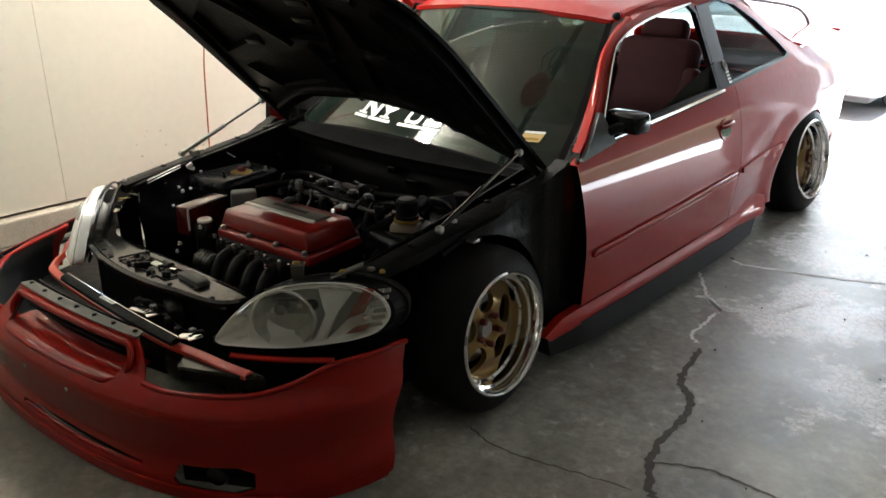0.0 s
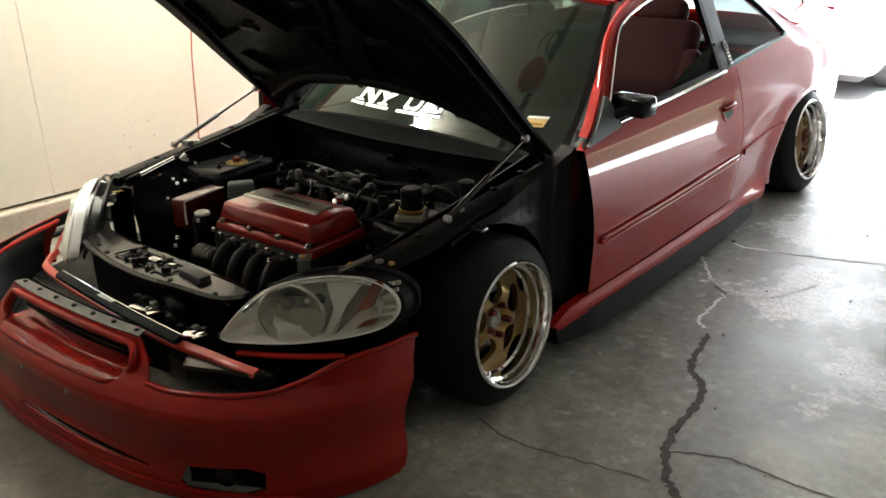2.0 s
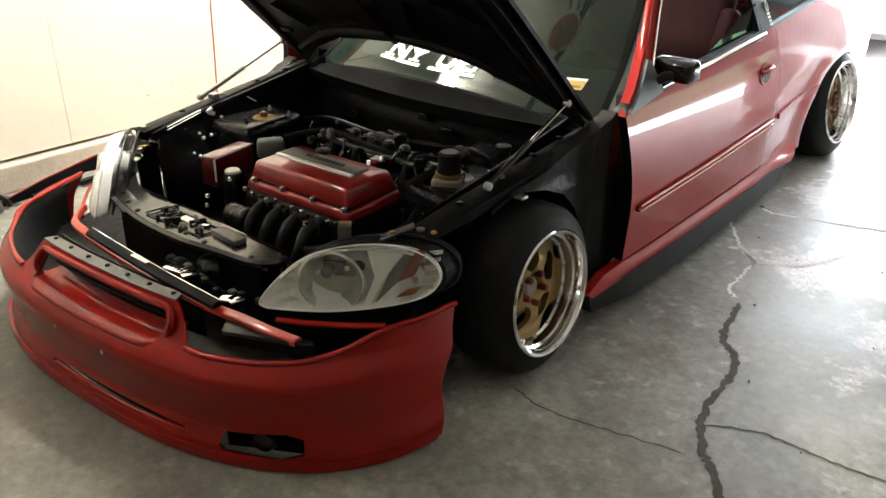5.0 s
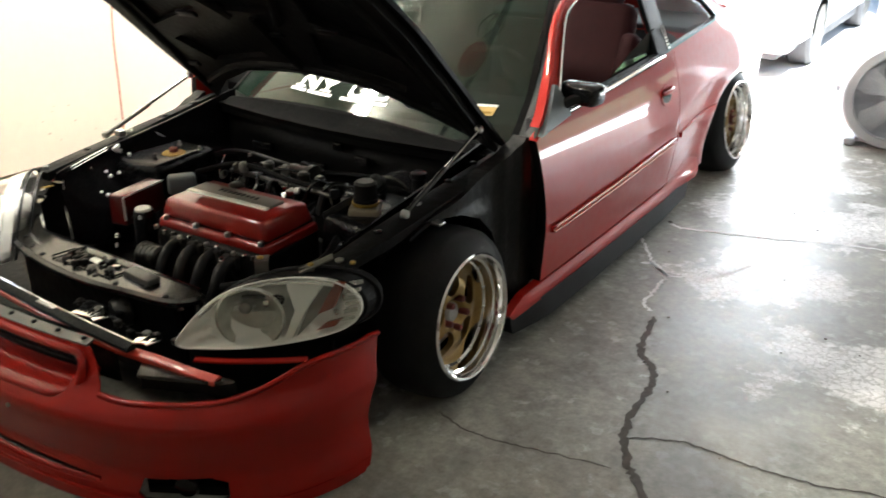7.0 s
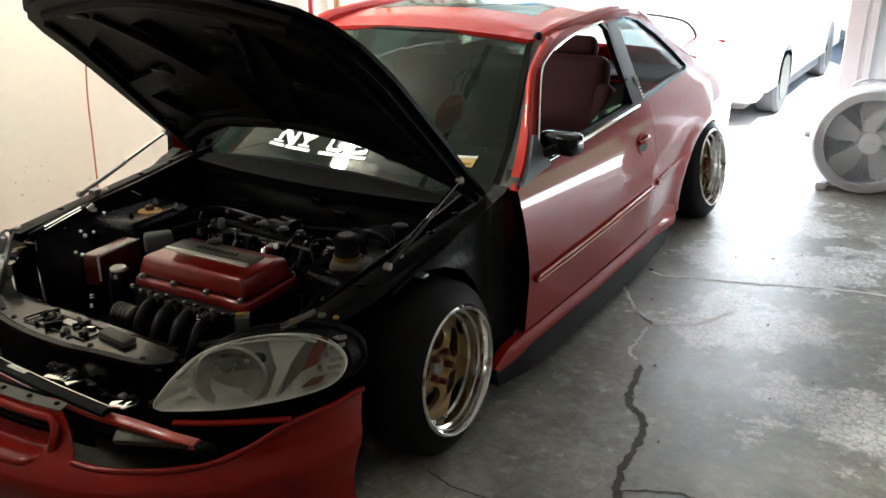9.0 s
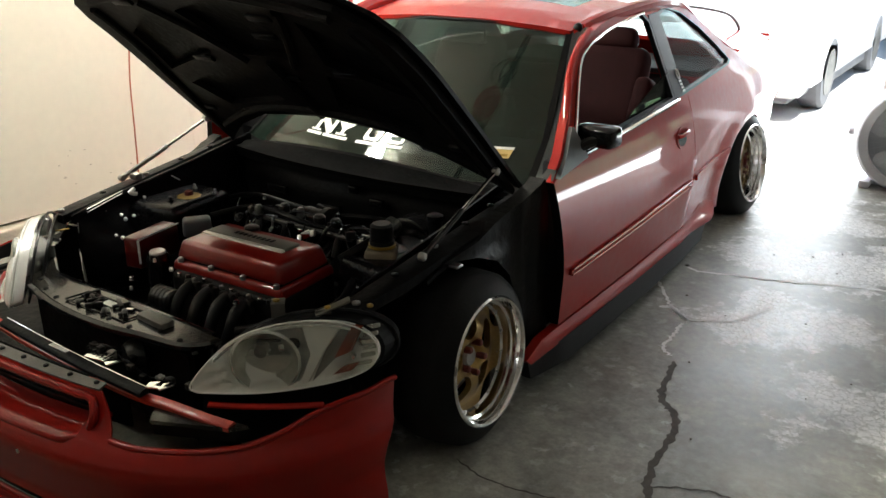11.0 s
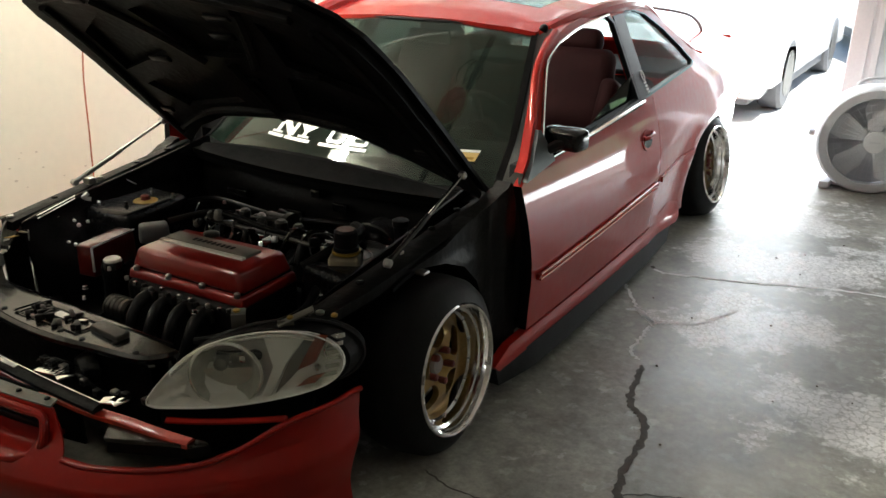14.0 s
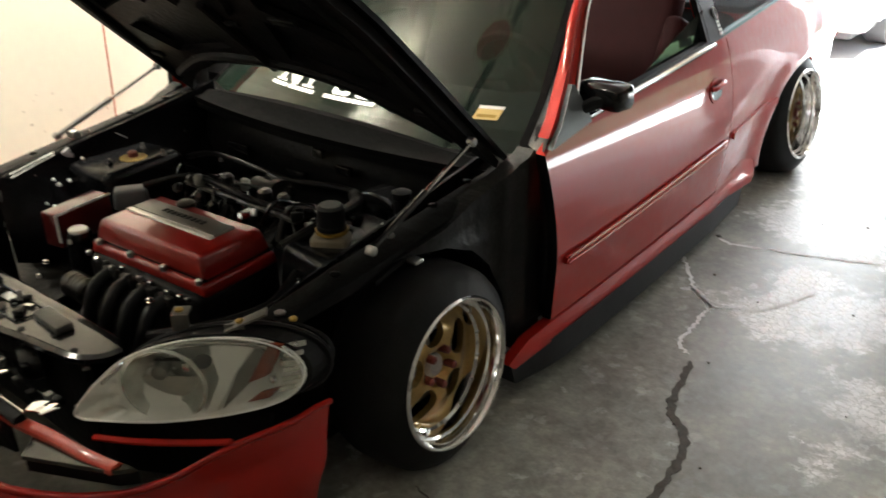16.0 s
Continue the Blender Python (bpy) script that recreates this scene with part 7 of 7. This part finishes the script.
for x, y, r in [(0.85, 1.69, 0.008), (1.30, 2.13, 0.004)] + [(rs2.uniform(0.95, 2.6), rs2.uniform(-0.6, 2.6), rs2.uniform(0.0015, 0.0035)) for k in range(34)]:
    bend = rs2.uniform(0, 3)
    part("crumb", panel([(x + r * (1 + 0.35 * math.sin(2 * t + bend)) * math.cos(t), y + r * (1 + 0.5 * math.cos(3 * t + bend)) * math.sin(t)) for t in [2 * math.pi * j / 8 for j in range(8)]], lambda a, b: (a, b, 0.005), lambda a, b: (0, 0, -0.0042), 0.02), CRACK_DARK if r > 0.004 else BARK, specks)

# ---- drum fan by the doorway ----
fan = thing("drum_fan", "grey round floor fan on a low stand", "fan", (1.50, 3.63, 0), 0)
face = Matrix.Translation((0, 0, 0.31)) @ Matrix.Rotation(radians(14), 4, 'Z') @ Matrix.Rotation(-math.pi / 2, 4, 'Z')
part("drum", spun([(0.09, 0.295), (0.10, 0.305), (0.085, 0.312), (-0.09, 0.312), (-0.10, 0.305), (-0.09, 0.295)], 56, m=face, closed=True), FAN_GREY, fan, "grey plastic drum")
part("front_ring", spun([(0.098, 0.250), (0.108, 0.255), (0.108, 0.300), (0.098, 0.305)], 56, m=face, closed=True), FAN_GREY, fan, "grey front ring")
for r in (0.10, 0.14, 0.18, 0.22):
    part("grille_ring", tube([face @ Vector((0.10 - r * 0.03 + 0.01, r * math.cos(a), r * math.sin(a))) for a in [2 * math.pi * k / 40 for k in range(42)]], 0.0014, 5), FAN_GREY, fan)
for k in range(40):
    a = 2 * math.pi * k / 40
    part("grille_wire", tube([face @ Vector((0.107, 0.055 * math.cos(a), 0.055 * math.sin(a))), face @ Vector((0.100, 0.255 * math.cos(a + .12), 0.255 * math.sin(a + .12)))], 0.0011, 4), FAN_GREY, fan)
part("fan_badge", spun([(0.10, 0.062), (0.112, 0.062), (0.116, 0.05)], 28, m=face), FAN_PALE, fan, "pale round centre badge")
part("badge_bar", box(-0.03, 0.03, -0.0008, 0.0008, -0.004, 0.004, 0, m=face @ Matrix.Translation((0.1175, 0, 0)) @ Matrix.Rotation(math.pi / 2, 4, 'Z')), FAN_GREY, fan, "small dark mark")
for k in range(5):
    blade = [(-0.03, 0.05), (0.03, 0.05), (0.095, 0.20), (0.06, 0.255), (-0.05, 0.25), (-0.065, 0.16)]
    b = panel(blade, lambda a, r: (0.02 + 0.35 * a, a, r), lambda a, r: (0.004, 0, 0), 0.05)
    b.transform(face @ Matrix.Rotation(2 * math.pi * k / 5, 4, 'X'))
    part("blade", b, FAN_PALE, fan, "pale grey blade at rest")
part("rear_grille", spun([(-0.085, 0.292), (-0.080, 0.292), (-0.076, 0.06), (-0.081, 0.06)], 40, m=face, closed=True), FAN_GREY, fan, "grey rear guard")
part("motor", spun([(-0.10, 0.06), (0.0, 0.07), (0.02, 0.05)], 24, m=face), FAN_GREY, fan, "grey motor housing")
part("carry_handle", tube([face @ Vector((0, 0.13 * math.sin(a), 0.31 + 0.05 * math.cos(a) - 0.005)) for a in [-1.5 + 3.0 * k / 14 for k in range(15)]], 0.010, 8), FAN_GREY, fan, "curved carry handle")
part("tilt_knob", spun([(-0.02, 0.022), (0.02, 0.022)], 14, m=Matrix.Translation((-0.325, 0, 0.31))), FAN_GREY, fan, "side knob")
for x in (-0.2, 0.2):
    part("foot", box(x - 0.03, x + 0.03, -0.13, 0.13, 0.0, 0.045, 0.01), FAN_GREY, fan, "moulded foot")
part("stand", box(-0.22, 0.22, -0.05, 0.05, 0.012, 0.035, 0.008), FAN_GREY, fan, "grey base bar")


# ---- white cars outside ----
def outside_car(x, y, rz, label):
    v = thing("parked_car", label, "car", (x, y, -0.012), rz, "parked cars outside")
    prof = [(-0.0, 0.28), (0.02, 0.62), (0.10, 0.78), (0.85, 0.98), (1.45, 1.50), (1.8, 1.58), (3.6, 1.56), (4.2, 1.1), (4.4, 0.9), (4.45, 0.30)]
    b = bmesh.new()
    rows = []
    for sx in (-0.86, -0.80, -0.5, 0, 0.5, 0.80, 0.86):
        k = 1 - 0.06 * (abs(sx) / 0.86) ** 4
        rows.append([b.verts.new((sx * (1 - 0.18 * smoothstep(0.95, 1.55, z)), yy + 0.14 * (abs(sx) / 0.86) ** 3 * (1 if yy < 1 else -1 if yy > 4 else 0), 0.28 + (z - 0.28) * k)) for yy, z in prof])
    n = len(prof)
    for r0, r1 in zip(rows, rows[1:]):
        for i in range(n):
            b.faces.new((r0[i], r0[(i + 1) % n], r1[(i + 1) % n], r1[i]))
    b.faces.new(rows[0]), b.faces.new(rows[-1])
    part("body", b, CAR_WHITE, v, "white painted body", True, 30)
    part("lower_valance", box(-0.80, 0.80, 0.06, 0.5, 0.17, 0.36, 0.07), CAR_WHITE, v, "white lower valance")
    part("lip_spoiler", box(-0.70, 0.70, 0.14, 0.44, 0.12, 0.20, 0.03), GLARE_GREY, v, "dark lower lip")
    part("sill", box(-0.80, 0.80, 0.9, 3.6, 0.14, 0.29, 0.03), GLARE_GREY, v, "dark underside")
    for s in (1, -1):
        for yy in (0.85, 3.5):
            w = part("wheel", spun([(-0.1, 0.2), (-0.1, 0.29), (-0.07, 0.315), (0.07, 0.315), (0.1, 0.29), (0.1, 0.2)], 28, m=Matrix.Translation((s * 0.76, yy, 0.315))), GLARE_GREY, v, "tyre with outdoor glare put into its grey")
            part("wheel_disc", spun([(-0.105, 0.2), (0.105, 0.2)], 24, m=Matrix.Translation((s * 0.76, yy, 0.315))), ALLOY, w, "grey wheel disc")
        part("side_mirror", slab(-0.09, 0.09, -0.05, 0.05, 1.02, 1.14, 0.9, 0.02, Matrix.Translation((s * 0.97, 1.25, 0))), CAR_WHITE, v, "white side mirror")
        part("side_window", panel([(1.25, 1.03), (1.62, 1.42), (3.3, 1.42), (3.7, 1.08)], lambda yy, z, s=s: (s * (0.845 - 0.18 * 0.86 * smoothstep(0.95, 1.55, z)), yy, z), lambda yy, z, s=s: (-s * 0.006, 0, 0), 0.3), DARK_GLASS, v, "dark side windows")
    part("front_screen", panel([(-0.70, 1.02), (0.70, 1.02), (0.62, 1.46), (-0.62, 1.46)], lambda x, z: (x, 0.90 + (z - 1.0) * 1.12 - 0.02, z), lambda x, z: (0, 0.006, 0), 0.2), DARK_GLASS, v, "dark windscreen")
    part("grille", box(-0.4, 0.4, -0.012, 0.02, 0.38, 0.5, 0.01), PLASTIC, v, "dark grille opening")
    return v


outside_car(-0.27, 5.2, 0, "white car parked on the sunlit driveway")
outside_car(2.0, 9.5, 20, "white car parked further down the driveway")

# ---- trees outside ----
def tree(x, y, h, seed):
    r = random.Random(seed)
    t = thing("tree", "leafy green tree behind the driveway", "tree", (x, y, -0.012), 0, "trees outside")
    trunk = tube(curve([(0, 0, 0), (0.05, 0.02, h * .25), (-0.04, 0.05, h * .5), (0.03, 0, h * .8)], 4), [0.18 - 0.011 * k for k in range(13)], 10)
    for k in range(7):
        a, z = r.uniform(0, 6.28), h * r.uniform(.3, .65)
        tube([(0, 0, z), (math.cos(a) * .7, math.sin(a) * .7, z + .5), (math.cos(a) * 1.5, math.sin(a) * 1.5, z + .9)], [.07, .05, .02], 6, trunk)
    part("trunk", trunk, BARK, t, "brown trunk with limbs")
    verts, faces = [], []
    for k in range(70):
        a, zz, rad = r.uniform(0, 6.28), r.uniform(.25, 1.0), r.uniform(.3, 1) ** .5
        wide = h * .42 * math.sin(min(1, zz * 1.05) * 2.6) * rad + .1
        c = Vector((math.cos(a) * wide, math.sin(a) * wide, h * zz))
        for j in range(60):
            p = c + Vector((r.gauss(0, .28), r.gauss(0, .28), r.gauss(0, .22)))
            q = Euler((r.uniform(0, 6), r.uniform(0, 6), r.uniform(0, 6))).to_matrix()
            i = len(verts)
            s = r.uniform(.06, .11)
            verts += [p + q @ Vector(v) * s for v in ((-1, 0, 0), (0, -.5, .1), (1, 0, 0), (0, .5, .1))]
            faces.append((i, i + 1, i + 2, i + 3))
    me = bpy.data.meshes.new("crown")
    me.from_pydata(verts, [], faces)
    me.materials.append(LEAF)
    crown = new("crown", me)
    crown.parent = t
    tagged(crown, "many small green leaves", kind="stuff")
    return t


for i, (x, y, h) in enumerate(((-4.5, 13, 5.5), (-1.2, 15, 6.0), (2.6, 17, 6.5), (6.5, 15, 6.0), (-9, 17, 6.5))):
    tree(x, y, h, 11 + i)

# ---- cracks in the floor ----


def crack(points, width, mat, name, label, seed, jag=0.012):
    """A ragged line on the floor, filled or stained."""
    r = random.Random(seed)
    line = curve([(x, y, 0) for x, y in points], 9)
    b = bmesh.new()
    left, right = [], []
    for i, p in enumerate(line):
        d = (line[min(i + 1, len(line) - 1)] - line[max(i - 1, 0)]).normalized()
        n = Vector((-d.y, d.x, 0))
        p = p + n * r.uniform(-jag, jag)
        end = min(1, i / 3 + 0.25, (len(line) - 1 - i) / 3 + 0.25)
        w = width * end
        left.append(b.verts.new(p + n * w * r.uniform(.55, 1.2) + Vector((0, 0, 0.0015))))
        right.append(b.verts.new(p - n * w * r.uniform(.55, 1.2) + Vector((0, 0, 0.0015))))
    for i in range(len(line) - 1):
        b.faces.new((left[i], right[i], right[i + 1], left[i + 1]))
    bmesh.ops.recalc_face_normals(b, faces=b.faces[:])
    ob = part(name, b, mat, floor, label, False)
    return ob


crack([(1.115, 0.785), (1.14, 0.62), (1.165, 0.52), (1.225, 0.46), (1.265, 0.36), (1.27, 0.22), (1.285, 0.10), (1.34, -0.03), (1.40, -0.10), (1.50, -0.26), (1.56, -0.45)], 0.013, CRACK_DARK, "dark_crack", "dark stained crack", 1, 0.005)
crack([(1.30, 0.065), (1.42, 0.13), (1.50, 0.14), (1.62, 0.14), (1.78, 0.16), (1.95, 0.21), (2.2, 0.2)], 0.004, CRACK_DARK, "hair_crack", "thin crack", 2, 0.004)
crack([(0.80, -0.13), (0.92, -0.16), (1.05, -0.145), (1.18, -0.11), (1.32, -0.08)], 0.003, CRACK_DARK, "hair_crack", "thin crack", 3, 0.004)
crack([(1.09, 0.815), (1.045, 0.865), (1.04, 0.96), (1.035, 1.06), (1.034, 1.13), (0.99, 1.17), (0.945, 1.22), (0.86, 1.36), (0.79, 1.456)], 0.0075, CRACK_PALE, "pale_crack", "pale filled crack", 4, 0.006)
crack([(1.034, 1.13), (1.10, 1.17), (1.187, 1.226), (1.24, 1.33), (1.288, 1.446)], 0.0075, CRACK_PALE, "pale_crack", "pale filled crack", 5, 0.006)
crack([(0.905, 1.19), (0.95, 1.215), (1.0, 1.17), (1.034, 1.12)], 0.0150, CRACK_PALE, "pale_crack", "pale filled crack", 9, 0.005)
crack([(0.86, 1.675), (0.925, 1.656), (1.172, 1.729), (1.38, 1.80), (1.561, 1.875), (1.793, 1.927), (2.2, 2.05), (2.6, 2.2)], 0.0097, CRACK_PALE, "pale_crack", "pale filled crack", 6, 0.008)
